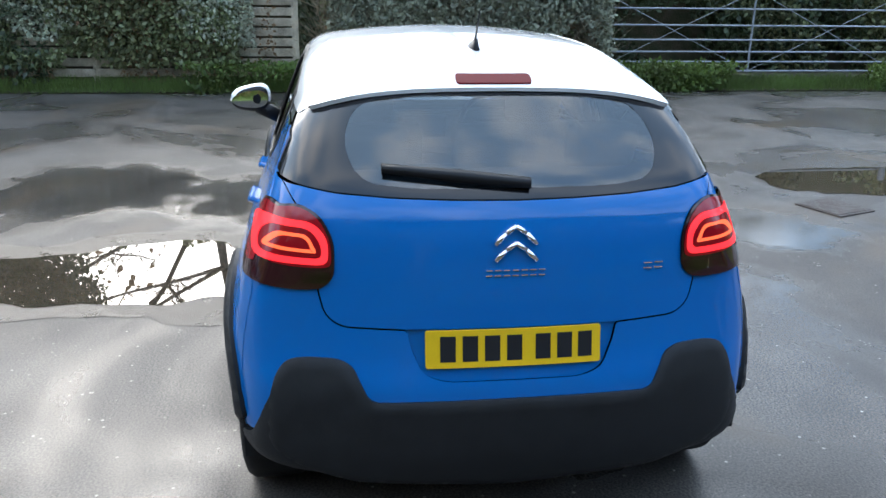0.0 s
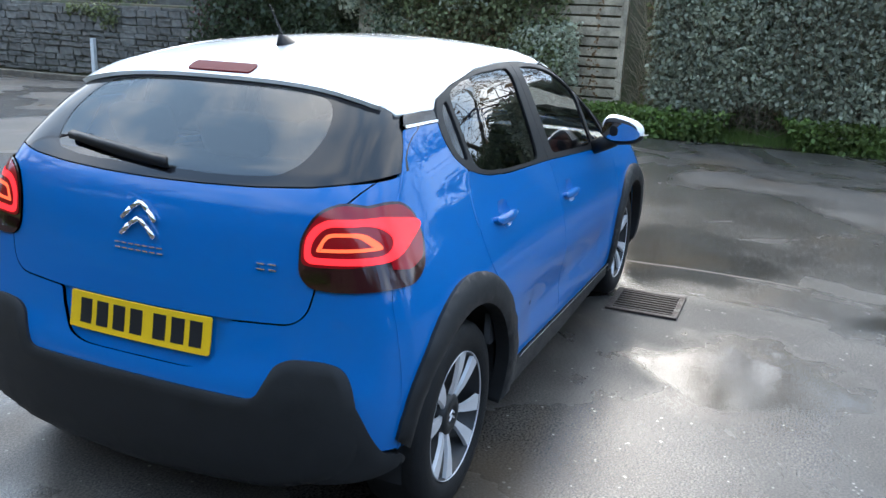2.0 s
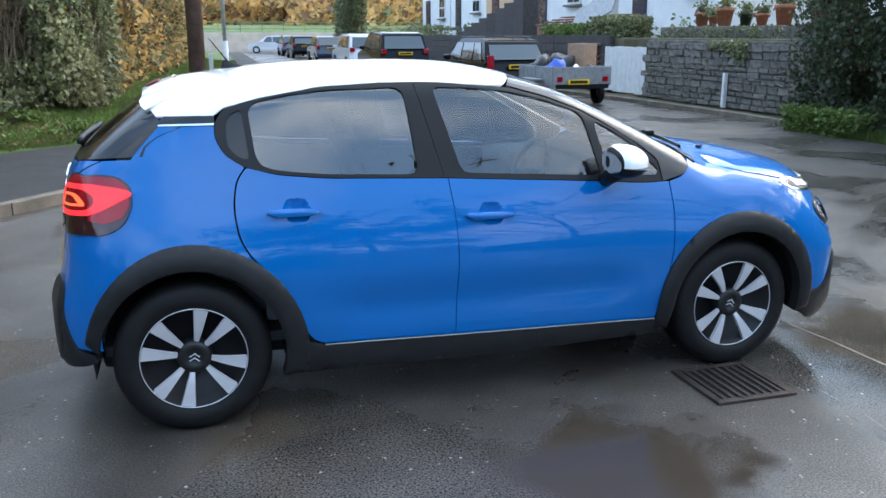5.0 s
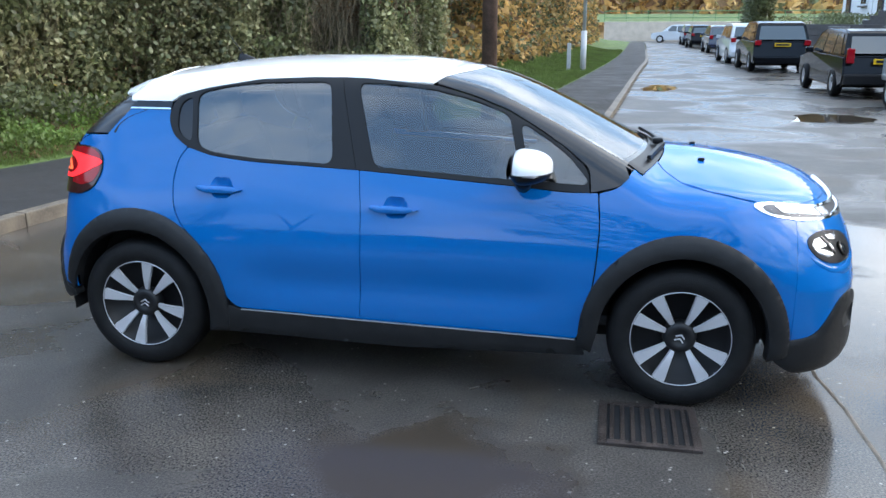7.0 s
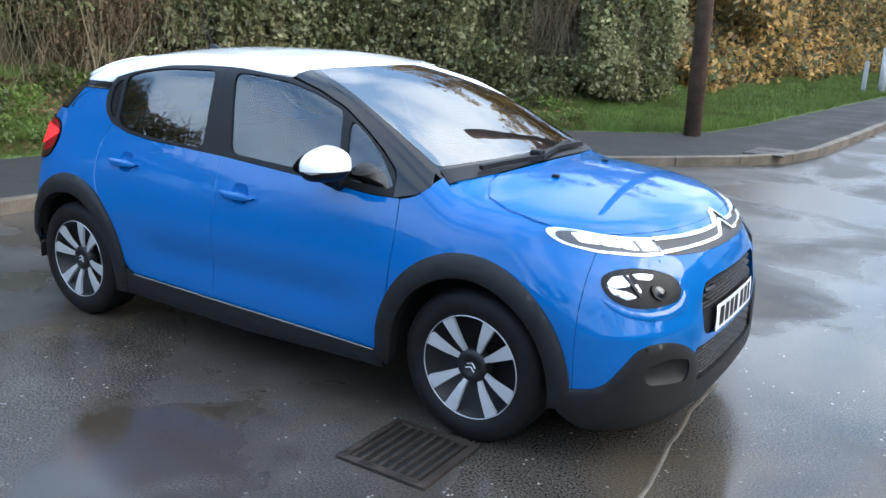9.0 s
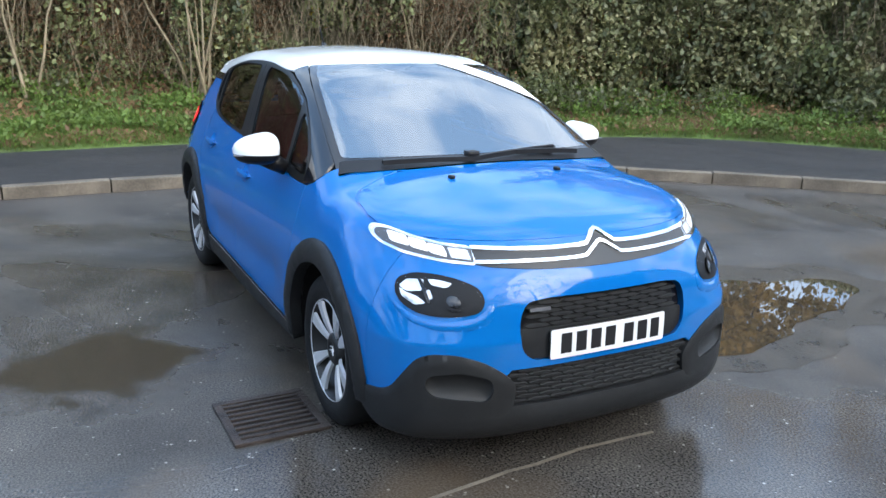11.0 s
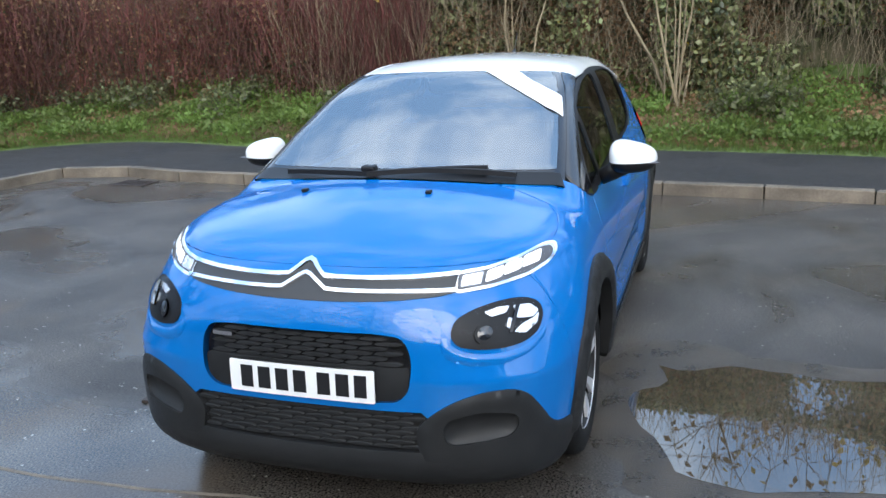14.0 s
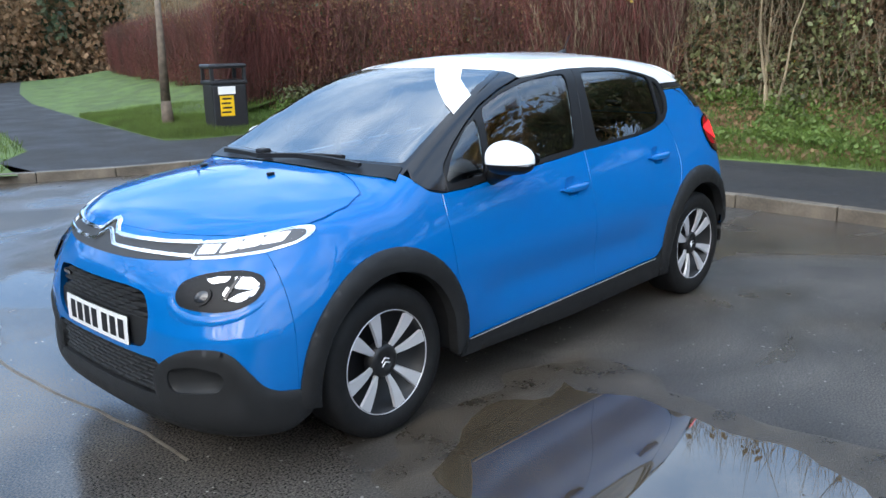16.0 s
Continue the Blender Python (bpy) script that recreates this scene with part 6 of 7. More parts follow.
bon_side = uv([(2.402, 1.042), (2.44, 1.008), (2.51, 0.975), (2.62, 0.951), (2.75, 0.928), (2.86, 0.900), (2.93, 0.892)], "side", "top")
nose = [(3.20 - 0.30 * y**2 - 0.60 * y**4, y) for y in np.linspace(0.66, -0.66, 15)]
nose_top = [(x, y) for x, y in nose]
bonnet = panel("bonnet", [(x, y, 0.0) for x, y in bon_side] + [(x, y, 0.0) for x, y in nose] + [(x, -y, 0.0) for x, y in bon_side[::-1]] + [(2.465 - 0.24 * y**2, y, 0.0) for y in np.linspace(-0.67, 0.67, 15)], "top", M_PAINT, car, step=0.04, gap=0.001)
nose_f = uv(nose_top, "top", "front")
bump_side = uv([(2.985, z) for z in np.linspace(0.89, 0.35, 14)], "side", "front")
MOUTH = [(0.25, 0.709), (0.345, 0.698, 0.03), (0.372, 0.655), (0.378, 0.60), (0.368, 0.525), (0.33, 0.488, 0.03), (0.25, 0.483)]
mouth = MOUTH + [(-p[0], *p[1:]) for p in MOUTH[::-1]]
wide_mouth = [(y * 1.035, 0.597 + (z - 0.597) * 1.09, 0.03) for y, z in [p[:2] for p in mouth]]
SKIRT = [(0.79, 0.345), (0.765, 0.365), (0.738, 0.43), (0.70, 0.485), (0.66, 0.502), (0.58, 0.495), (0.50, 0.463), (0.44, 0.425), (0.405, 0.458)]
panel("front_bumper", [(y, z, 0.0) for y, z in nose_f[::-1]] + [(y, z, 0.0) for y, z in bump_side] + [(y, z, 0.0) for y, z in SKIRT] + [(-y, z, 0.0) for y, z in SKIRT[::-1]] + [(-y, z, 0.0) for y, z in bump_side[::-1]], "front", M_PAINT, car, step=0.025,
      holes=[mouth], r=0.03, thick=0.05)
grille = panel("upper_grille", wide_mouth, "front", M_GLOSSBLACK, car, off=-0.028, r=0.03, label="black mesh grille")
for k in range(6):
    z = 0.608 + 0.0165 * k
    for j in range(7):
        y = -0.30 + 0.1 * j + (0.05 if k % 2 else 0)
        if abs(y) < 0.31:
            panel("grille_slat", [(y - 0.047, z), (y - 0.03, z + 0.006), (y + 0.03, z + 0.006), (y + 0.047, z), (y + 0.03, z - 0.004), (y - 0.03, z - 0.004)], "front", M_CLAD, grille, off=-0.012, thick=0.018, r=0.002, step=0.03)
panel("grille_bar", [(-0.37, 0.598), (0.37, 0.598), (0.362, 0.505), (0.31, 0.484), (-0.31, 0.484), (-0.362, 0.505)], "front", M_CLAD, grille, off=-0.012, thick=0.02, r=0.015, label="plain black plate carrier")
panel("parking_sensor", [(-0.335, 0.662), (-0.255, 0.664), (-0.255, 0.677), (-0.335, 0.675)], "front", M_GREYPL, grille, off=-0.004, thick=0.01, r=0.003, step=0.02)
lower = panel("lower_grille", [(-0.41, 0.468), (0.41, 0.468), (0.43, 0.30), (-0.43, 0.30)], "front", M_LINER, car, off=-0.02, r=0.02, label="black honeycomb lower grille")
for k in range(8):
    z = 0.330 + 0.0165 * k
    for j in range(9):
        y = -0.38 + 0.095 * j + (0.047 if k % 2 else 0)
        if abs(y) < 0.385:
            panel("grille_slat", [(y - 0.045, z), (y - 0.028, z + 0.006), (y + 0.028, z + 0.006), (y + 0.045, z), (y + 0.028, z - 0.004), (y - 0.028, z - 0.004)], "front", M_CLAD, lower, off=-0.006, thick=0.014, r=0.002, step=0.03)
for s in (1, -1):
    fog_hole = [(-0.288, 0.436), (-0.19, 0.465), (-0.085, 0.448), (-0.072, 0.41), (-0.10, 0.372), (-0.28, 0.348), (-0.30, 0.39)]
    panel("bumper_corner", [(-0.372, 0.40), (-0.335, 0.445), (-0.27, 0.495), (-0.185, 0.525), (-0.098, 0.529), (-0.04, 0.508), (0.006, 0.451), (0.055, 0.385), (0.10, 0.358), (0.153, 0.352), (0.208, 0.34), (0.215, 0.25), (0.13, 0.19), (-0.10, 0.18), (-0.35, 0.20), (-0.36, 0.30)], "front_diagonal", M_CLAD, car,
          side=s, off=0.013, thick=0.05, r=0.035, step=0.02, edge=0.008, holes=[fog_hole], label="black plastic bumper corner")
    panel("fog_blank", [(x + (x + 0.18) * 0.06, z + (z - 0.41) * 0.14) for x, z in fog_hole], "front_diagonal", M_CLAD, car, side=s, off=0.010, thick=0.02, r=0.03, step=0.014, dome=-0.03, label="blanked black fog lamp recess")
panel("bumper_lip", [(-0.70, 0.25)] + [(y, 0.325 - 0.01 * (1 - (y / 0.5) ** 2)) for y in np.linspace(-0.42, 0.42, 9)] + [(0.70, 0.25), (0.64, 0.185), (0.4, 0.17), (-0.4, 0.17), (-0.64, 0.185)], "front", M_CLAD, car, off=0.014, thick=0.05, r=0.03, step=0.03, edge=0.008, label="black front bumper lip")

# front face: two chrome lines that rise to a double chevron, lamps
def line_strip(pts, w):
    a = np.array(pts)
    t = np.gradient(a, axis=0)
    n = np.stack([-t[:, 1], t[:, 0]], -1) / np.linalg.norm(t, axis=1, keepdims=True)
    return [(y, z, 0.0) for y, z in np.concatenate([a + n * w / 2, (a - n * w / 2)[::-1]])]


UP = [(0.016, 0.9), (0.036, 0.884), (0.062, 0.866), (0.10, 0.8625), (0.21, 0.861), (0.35, 0.862), (0.487, 0.866)]
up = [(-y, z) for y, z in UP[::-1]] + [(0.0, 0.905)] + UP
LO = [(0.016, 0.866), (0.045, 0.849), (0.078, 0.829), (0.12, 0.8265), (0.21, 0.8255), (0.33, 0.825), (0.487, 0.8225)]
lo = [(-y, z) for y, z in LO[::-1]] + [(0.0, 0.871)] + LO
panel("front_band", [(y, z + 0.002, 0.0) for y, z in up] + [(0.487, 0.818, 0.01), (0.45, 0.811, 0.03), (0.28, 0.801, 0.05), (0.11, 0.797, 0.05), (-0.11, 0.797, 0.05), (-0.28, 0.801, 0.05), (-0.45, 0.811, 0.03), (-0.487, 0.818, 0.01)], "front", M_BANDGREY, car, off=0.003, thick=0.02, r=0.02, step=0.02, label="dark grey band behind the chrome lines")
panel("chrome_line", line_strip(up, 0.0105), "front", M_CHROME, car, off=0.012, thick=0.012, r=0.003, step=0.012)
panel("chrome_line", line_strip(lo, 0.0095), "front", M_CHROME, car, off=0.012, thick=0.012, r=0.003, step=0.012)
for s in (1, -1):
    hl = [(0.485, 0.872), (0.566, 0.878), (0.641, 0.893), (0.70, 0.911), (0.735, 0.909, 0.015), (0.750, 0.883, 0.02), (0.735, 0.855), (0.687, 0.835), (0.59, 0.82), (0.485, 0.814)]
    lamp = panel("headlight", hl, "front", M_CHROME, car, side=s, off=0.004, thick=0.03, r=0.015, step=0.014, label="slim daytime running lamp with a chrome rim")
    inner_l = [(0.485, 0.863), (0.566, 0.869), (0.641, 0.884), (0.698, 0.902), (0.726, 0.90, 0.01), (0.739, 0.882, 0.012), (0.727, 0.862), (0.682, 0.843), (0.59, 0.829), (0.49, 0.823)]
    panel("lamp_bed", inner_l, "front", M_LAMPBED, lamp, side=s, off=0.0055, thick=0.003, r=0.008, step=0.014)
    panel("lamp_bar", [(0.498, 0.859), (0.555, 0.863), (0.555, 0.832), (0.498, 0.829)], "front", M_REFLECTOR, lamp, side=s, off=0.0075, thick=0.003, r=0.004, step=0.012, label="ribbed clear indicator bed")
    for k in range(3):
        a = 0.588 + 0.047 * k
        zc = 0.85 + 0.0115 * k
        panel("lamp_element", [(a - 0.0228, zc - 0.017), (a + 0.0228, zc - 0.007), (a + 0.022, zc + 0.024), (a - 0.0228, zc + 0.015)], "front", M_DRL, lamp, side=s, off=0.008, thick=0.004, r=0.008, step=0.01, label="lit white lamp element")
    panel("lamp_lens", inner_l, "front", M_LAMPGLASS, lamp, side=s, off=0.014, thick=0.003, r=0.008, step=0.014, label="clear lens")
    fog = [(0.488, 0.702), (0.498, 0.745), (0.555, 0.772), (0.625, 0.784), (0.68, 0.782), (0.725, 0.762), (0.743, 0.725), (0.738, 0.685), (0.705, 0.66), (0.65, 0.651), (0.58, 0.653), (0.512, 0.667)]
    low = panel("main_lamp", fog, "front", M_SATIN, car, side=s, off=0.003, thick=0.03, r=0.03, step=0.016, label="black main headlamp unit with chrome reflectors")
    for facet, dip in (([(0.655, 0.764), (0.70, 0.760), (0.727, 0.737), (0.714, 0.722), (0.672, 0.728)], -0.006), ([(0.714, 0.719), (0.728, 0.732), (0.728, 0.704), (0.70, 0.683), (0.668, 0.692), (0.69, 0.712)], 0.006),
                       ([(0.578, 0.757), (0.615, 0.766), (0.646, 0.765), (0.640, 0.748), (0.60, 0.742)], 0.004), ([(0.648, 0.735), (0.668, 0.723), (0.664, 0.700), (0.646, 0.708)], -0.004)):
        panel("reflector", facet, "front", M_REFLECTOR, low, side=s, off=0.006, thick=0.004, r=0.006, step=0.010, dome=dip, label="faceted chrome reflector")
    for ly, lz, lr in ((0.588, 0.700, 0.030),):
        ring_o, ring_i = ([(ly + r * math.cos(a), lz + r * math.sin(a) * 0.95) for a in np.linspace(0, 2 * math.pi, 18, endpoint=False)] for r in (lr, lr * 0.72))
        panel("lens_ring", ring_o, "front", M_SATIN, low, side=s, off=0.012, thick=0.008, r=0.0, step=0.012, holes=[ring_i], label="black lens ring")
        panel("projector_lens", ring_i, "front", M_SMOKEGREY, low, side=s, off=0.010, thick=0.004, r=0.0, step=0.010, dome=0.010, label="dark glass projector lens")
    panel("lamp_fin", [(0.655, 0.692), (0.664, 0.692), (0.672, 0.762), (0.663, 0.763)], "front", M_GLOSSBLACK, low, side=s, off=0.010, thick=0.006, r=0.002, step=0.012)
    panel("lamp_lens", fog, "front", M_LAMPGLASS, low, side=s, off=0.018, thick=0.004, r=0.03, step=0.02, edge=0.012, label="clear lens")
    panel("lamp_scoop", [(0.462, 0.69), (0.478, 0.705), (0.488, 0.68), (0.52, 0.655), (0.58, 0.64), (0.65, 0.638), (0.71, 0.648), (0.745, 0.68), (0.758, 0.70), (0.755, 0.66), (0.72, 0.625), (0.65, 0.605), (0.56, 0.607), (0.49, 0.625), (0.465, 0.655)], "front", M_PAINT, car, side=s, off=0.008, thick=0.015, r=0.02, step=0.012, edge=0.007)

# tail
wline = [(0.655, 1.128), (0.60, 1.117), (0.50, 1.103), (0.35, 1.093), (0.18, 1.088), (0.0, 1.086)]
panel("tailgate", [(0.565, 0.90, 0.0), (0.562, 0.84), (0.543, 0.765), (0.50, 0.733, 0.03), (0.31, 0.724, 0.01), (-0.31, 0.724, 0.01), (-0.50, 0.733, 0.03), (-0.543, 0.765), (-0.562, 0.84), (-0.565, 0.90, 0.0), (-0.59, 1.04), (-0.655, 1.12, 0.004)]
      + [(-y, z, 0.0) for y, z in wline[1:]] + [(y, z, 0.0) for y, z in wline[::-1][1:-1]] + [(0.655, 1.12, 0.004), (0.59, 1.04)], "rear", M_PAINT, car, step=0.025, r=0.03, gap=0.0022)
rb_side = uv([(-0.36, z) for z in np.linspace(1.03, 0.385, 15)], "side", "rear")
rmid = uv([(-0.20, 1.125)], "side", "rear")
rtop = uv([(-0.29, 1.045), (-0.23, 1.083), (-0.155, 1.168), (-0.078, 1.246)], "side", "rear")
for s in (1, -1):
    panel("rear_corner", [(y + 0.006, z, 0.0) for y, z in rb_side] + [(0.30, 0.45, 0.0), (0.0, 0.45, 0.0), (0.0, 0.572, 0.0), (0.20, 0.572, 0.03), (0.268, 0.595), (0.300, 0.67, 0.01), (0.312, 0.721, 0.01), (0.50, 0.730, 0.03), (0.546, 0.765), (0.565, 0.84), (0.568, 0.90, 0.0), (0.595, 1.04), (0.655, 1.118, 0.0), (rmid[0][0] + 0.008, 1.122, 0.0)]
          + [(y + 0.010, z, 0.0) for y, z in rtop[1::-1]], "rear", M_PAINT, car, side=s, step=0.025, r=0.03, gap=0.0, off=-0.0012)
    panel("tail_flange", [(-0.36, 0.80), (-0.34, 1.03), (-0.22, 1.09), (-0.14, 1.17), (-0.06, 1.235), (0.02, 1.23), (-0.12, 0.80)], "side", M_PAINT, car, side=s, off=-0.016, thick=0.004, r=0.01, step=0.03)
    panel("bonnet_flange", [(2.40, 0.99), (2.75, 0.90), (2.995, 0.85), (2.995, 0.915), (2.90, 0.925), (2.75, 0.95), (2.42, 1.03)], "side", M_PAINT, car, side=s, off=-0.006, thick=0.004, r=0.01, step=0.03)
    lamp_edge = [(y, z, 0.0) for y, z in uv([(-0.352, z) for z in (1.062, 1.03, 0.98, 0.92, 0.87, 0.845)], "side", "rear")]
    red_edge = [(y, z, 0.0) for y, z in uv([(-0.352, z) for z in (1.055, 1.025, 0.98, 0.915)], "side", "rear")]
    tl = [(0.513, 0.878), (0.511, 0.975), (0.545, 1.045), (0.605, 1.073)] + lamp_edge + [(0.61, 0.838), (0.545, 0.843)]
    tail = panel("tail_lamp", tl, "rear", M_SMOKE, car, side=s, off=0.008, thick=0.03, r=0.03, step=0.014, label="lit red tail lamp with a smoked lower edge")
    panel("lamp_red", [(0.519, 0.905), (0.519, 0.975), (0.551, 1.039), (0.606, 1.066)] + red_edge + [(0.65, 0.905), (0.56, 0.902)], "rear", M_REDLENS, tail, side=s, off=0.0105, thick=0.004, r=0.03, step=0.014)
    ring = lambda d: [(0.527 + d, 0.91 + d), (0.527 + d, 0.985 - d), (0.568 + d * 0.4, 1.028 - d), (0.70 - d, 1.03 - d), (0.735 - d, 1.0 - d), (0.745 - d, 0.915 + d)]
    panel("lamp_guide", ring(0.0), "rear", M_REDGLOW, tail, side=s, off=0.0125, thick=0.003, r=0.03, step=0.012, holes=[ring(0.018)], label="glowing red light guide")
    panel("lamp_guide", ring(0.034), "rear", M_AMBERGLOW, tail, side=s, off=0.0125, thick=0.003, r=0.02, step=0.010, holes=[ring(0.043)], label="glowing orange light guide")
    panel("reverse_lamp", [(0.522, 0.868), (0.522, 0.893), (0.605, 0.893), (0.605, 0.862), (0.55, 0.860)], "rear", M_CLEAR, tail, side=s, off=0.012, thick=0.004, r=0.008, step=0.012)
    side_tl = [(-0.352, 0.845, 0.0), (-0.352, 1.062, 0.0), (-0.30, 1.068), (-0.235, 1.06), (-0.19, 1.025), (-0.186, 0.95), (-0.222, 0.88), (-0.288, 0.845)]
    panel("lamp_side", side_tl, "side", M_SMOKE, tail, side=s, off=0.008, thick=0.03, r=0.03, step=0.014)
    panel("lamp_red", [(-0.352, 1.055, 0.0), (-0.30, 1.060), (-0.24, 1.052), (-0.199, 1.02), (-0.195, 0.955), (-0.225, 0.905), (-0.29, 0.885), (-0.352, 0.895, 0.0)], "side", M_REDLENS, tail, side=s, off=0.0095, thick=0.004, r=0.02, step=0.014)
    panel("bumper_pad", [(0.03, 0.60), (0.085, 0.615), (0.125, 0.59), (0.152, 0.536), (0.20, 0.433), (0.238, 0.378), (0.30, 0.366), (0.31, 0.336), (0.26, 0.318), (0.15, 0.298), (0.03, 0.275)], "rear_diagonal", M_CLAD, car, side=s, off=0.011, thick=0.05, r=0.03, step=0.022, edge=0.006, label="black plastic bumper end")
pad = [(0.40, 0.518), (0.425, 0.53, 0.03), (0.447, 0.575), (0.468, 0.622), (0.51, 0.642), (0.60, 0.645), (0.655, 0.635), (0.685, 0.595), (0.705, 0.53), (0.715, 0.44), (0.715, 0.365), (0.63, 0.305), (0.46, 0.24)]
panel("bumper_pad", [(0.0, 0.52)] + pad + [(0.0, 0.20)] + [(-p[0], *p[1:]) for p in pad[::-1]], "rear", M_CLAD, car, off=0.022, thick=0.06, r=0.03, step=0.02, edge=0.014, dome=-0.010, label="black plastic rear bumper")
rw = [(rmid[0][0] + 0.004, 1.130)] + wline[1:]
rwin_top = [(y, 1.358 - 0.06 * y**2 - 0.35 * y**4 - 0.003) for y in np.linspace(0.545, -0.545, 15)]
rwin = [(-y, z, 0.0) for y, z in rw] + [(y, z, 0.0) for y, z in rw[::-1][1:]] + [(rtop[2][0] + 0.004, rtop[2][1], 0.0), (rtop[3][0] + 0.004, 1.25, 0.0), (rtop[3][0] - 0.012, 1.292, 0.0)] + [(y, z, 0.0) for y, z in rwin_top] + [(-rtop[3][0] + 0.012, 1.292, 0.0), (-rtop[3][0] - 0.004, 1.25, 0.0), (-rtop[2][0] - 0.004, rtop[2][1], 0.0)]
RIN = [(0.30, 1.115), (0.41, 1.127), (0.455, 1.16), (0.475, 1.225), (0.455, 1.285), (0.41, 1.322), (0.25, 1.341)]
rin = RIN + [(-y, z) for y, z in RIN[::-1]]
panel("rear_window_band", rwin, "rear", M_GLOSSBLACK, car, off=0.001, thick=0.006, step=0.03, r=0.05, holes=[rin], gap=0.0015, label="black rear window border")
panel("rear_window", rin, "rear", M_REARGLASS, car, off=0.0, thick=0.003, step=0.03, r=0.05, label="privacy glass rear window")
panel("plate_recess", [(-0.34, 0.75, 0.004), (0.34, 0.75, 0.004), (0.33, 0.59), (0.25, 0.54), (-0.25, 0.54), (-0.33, 0.59)], "rear", M_PAINT, car, off=-0.014, thick=0.01, r=0.03, step=0.03)

# shell behind the panels, floor, wheel wells
panel("body_liner", [(-0.40, 0.32), (-0.38, 1.0), (-0.2, 1.10), (0.20, 1.0), (2.2, 0.93), (2.45, 0.98), (2.96, 0.86), (2.96, 0.32), (2.93, 0.33)] + [(2.54 + math.cos(a) * 0.385, 0.318 + math.sin(a) * 0.395) for a in np.radians(np.linspace(0, 180, 15))]
      + [(2.13, 0.25), (0.42, 0.25)] + [(math.cos(a) * 0.385, 0.318 + math.sin(a) * 0.395) for a in np.radians(np.linspace(0, 180, 15))], "side", M_LINER, car, side=1, off=-0.022, thick=0.004, step=0.06, r=0.0)
panel("body_liner", [(-0.40, 0.32), (-0.38, 1.0), (-0.2, 1.10), (0.20, 1.0), (2.2, 0.93), (2.45, 0.98), (2.96, 0.86), (2.96, 0.32), (2.93, 0.33)] + [(2.54 + math.cos(a) * 0.385, 0.318 + math.sin(a) * 0.395) for a in np.radians(np.linspace(0, 180, 15))]
      + [(2.13, 0.25), (0.42, 0.25)] + [(math.cos(a) * 0.385, 0.318 + math.sin(a) * 0.395) for a in np.radians(np.linspace(0, 180, 15))], "side", M_LINER, car, side=-1, off=-0.022, thick=0.004, step=0.06, r=0.0)
box("underbody", (1.27, 0, 0.26), (3.3, 1.1, 0.1), M_LINER, car, 0.03)
box("underbody", (1.27, 0, 0.27), (1.66, 1.58, 0.12), M_LINER, car, 0.03)
for x in (0.0, 2.54):
    for s in (1, -1):
        v = [(x + 0.385 * math.cos(a), s * d, 0.33 + 0.39 * math.sin(a)) for a in np.radians(np.linspace(-12, 190, 21)) for d in (0.55, 0.80)]
        raw("wheel_well", v + [(x + 0.389 * math.cos(a), s * 0.551, 0.33 + 0.394 * math.sin(a)) for a in np.radians(np.linspace(-12, 190, 21))], [(2 * k, 2 * k + 1, 2 * k + 3, 2 * k + 2) for k in range(20)] + [tuple(range(42, 63))], M_LINER, car)

# wheels: black rims with eight machined blades
def wheel(x, s, turn):
    w = new("wheel")
    w.parent = car
    w.location = (x, s * 0.72, 0.316)
    w.rotation_euler = (0, turn, 0)
    o = lambda d: s * d
    lathe("tyre", [(o(-0.10), 0.205), (o(-0.105), 0.25), (o(-0.10), 0.295), (o(-0.085), 0.312), (o(-0.05), 0.316), (o(0.05), 0.316), (o(0.075), 0.313), (o(0.095), 0.298), (o(0.105), 0.272), (o(0.107), 0.248), (o(0.100), 0.225), (o(0.088), 0.212), (o(0.07), 0.205)], M_RUBBER, w, 64)
    lathe("rim", [(o(0.086), 0.214), (o(0.094), 0.212), (o(0.090), 0.207), (o(0.02), 0.198), (o(0.0), 0.02)], M_DARKRIM, w, 56)
    lathe("rim_edge", [(o(0.090), 0.2145), (o(0.0965), 0.2130), (o(0.0940), 0.2108), (o(0.088), 0.2100)], M_ALLOY, w, 64, label="thin machined rim edge")
    for k in range(8):
        a = 2 * math.pi * k / 8 + (0.08 if k % 2 else -0.08)
        m = Matrix.Rotation(-a, 4, "Y")
        prof = [(0.066, -0.011, 0.011, 0.070), (0.11, -0.018, 0.016, 0.082), (0.16, -0.025, 0.023, 0.089), (0.209, -0.032, 0.030, 0.092)]
        v, f = [], []
        for r, t0, t1, h in prof:
            for t, hh in ((t0, h - 0.012), (t0 + 0.003, h), (t1 - 0.003, h), (t1, h - 0.012)):
                v.append(m @ Vector((r, o(hh), t)))
        for i in range(3):
            for j in range(3):
                f.append((4 * i + j, 4 * i + j + 1, 4 * i + j + 5, 4 * i + j + 4))
        f += [(0, 1, 2, 3), (12, 13, 14, 15)]
        raw("spoke", v, [q if s < 0 else q[::-1] for q in f], M_ALLOY, w, "machined silver spoke")
    lathe("hub_cap", [(o(0.03), 0.075), (o(0.07), 0.068), (o(0.078), 0.055), (o(0.079), 0.034), (o(0.074), 0.030), (o(0.074), 0.001)], M_DARKRIM, w, 40)
    for d in (-0.010, 0.008):
        bm = bmesh.new()
        rod_bm(bm, (-0.02, o(0.077), d - 0.006), (0.0, o(0.077), d + 0.008), 0.003, seg=6)
        rod_bm(bm, (0.02, o(0.077), d - 0.006), (0.0, o(0.077), d + 0.008), 0.003, seg=6)
        part("hub_badge", bm, M_ALLOY, w)
    lathe("brake_disc", [(o(0.0), 0.04), (o(0.01), 0.14), (o(-0.01), 0.14)], M_GREYPL, w, 32)


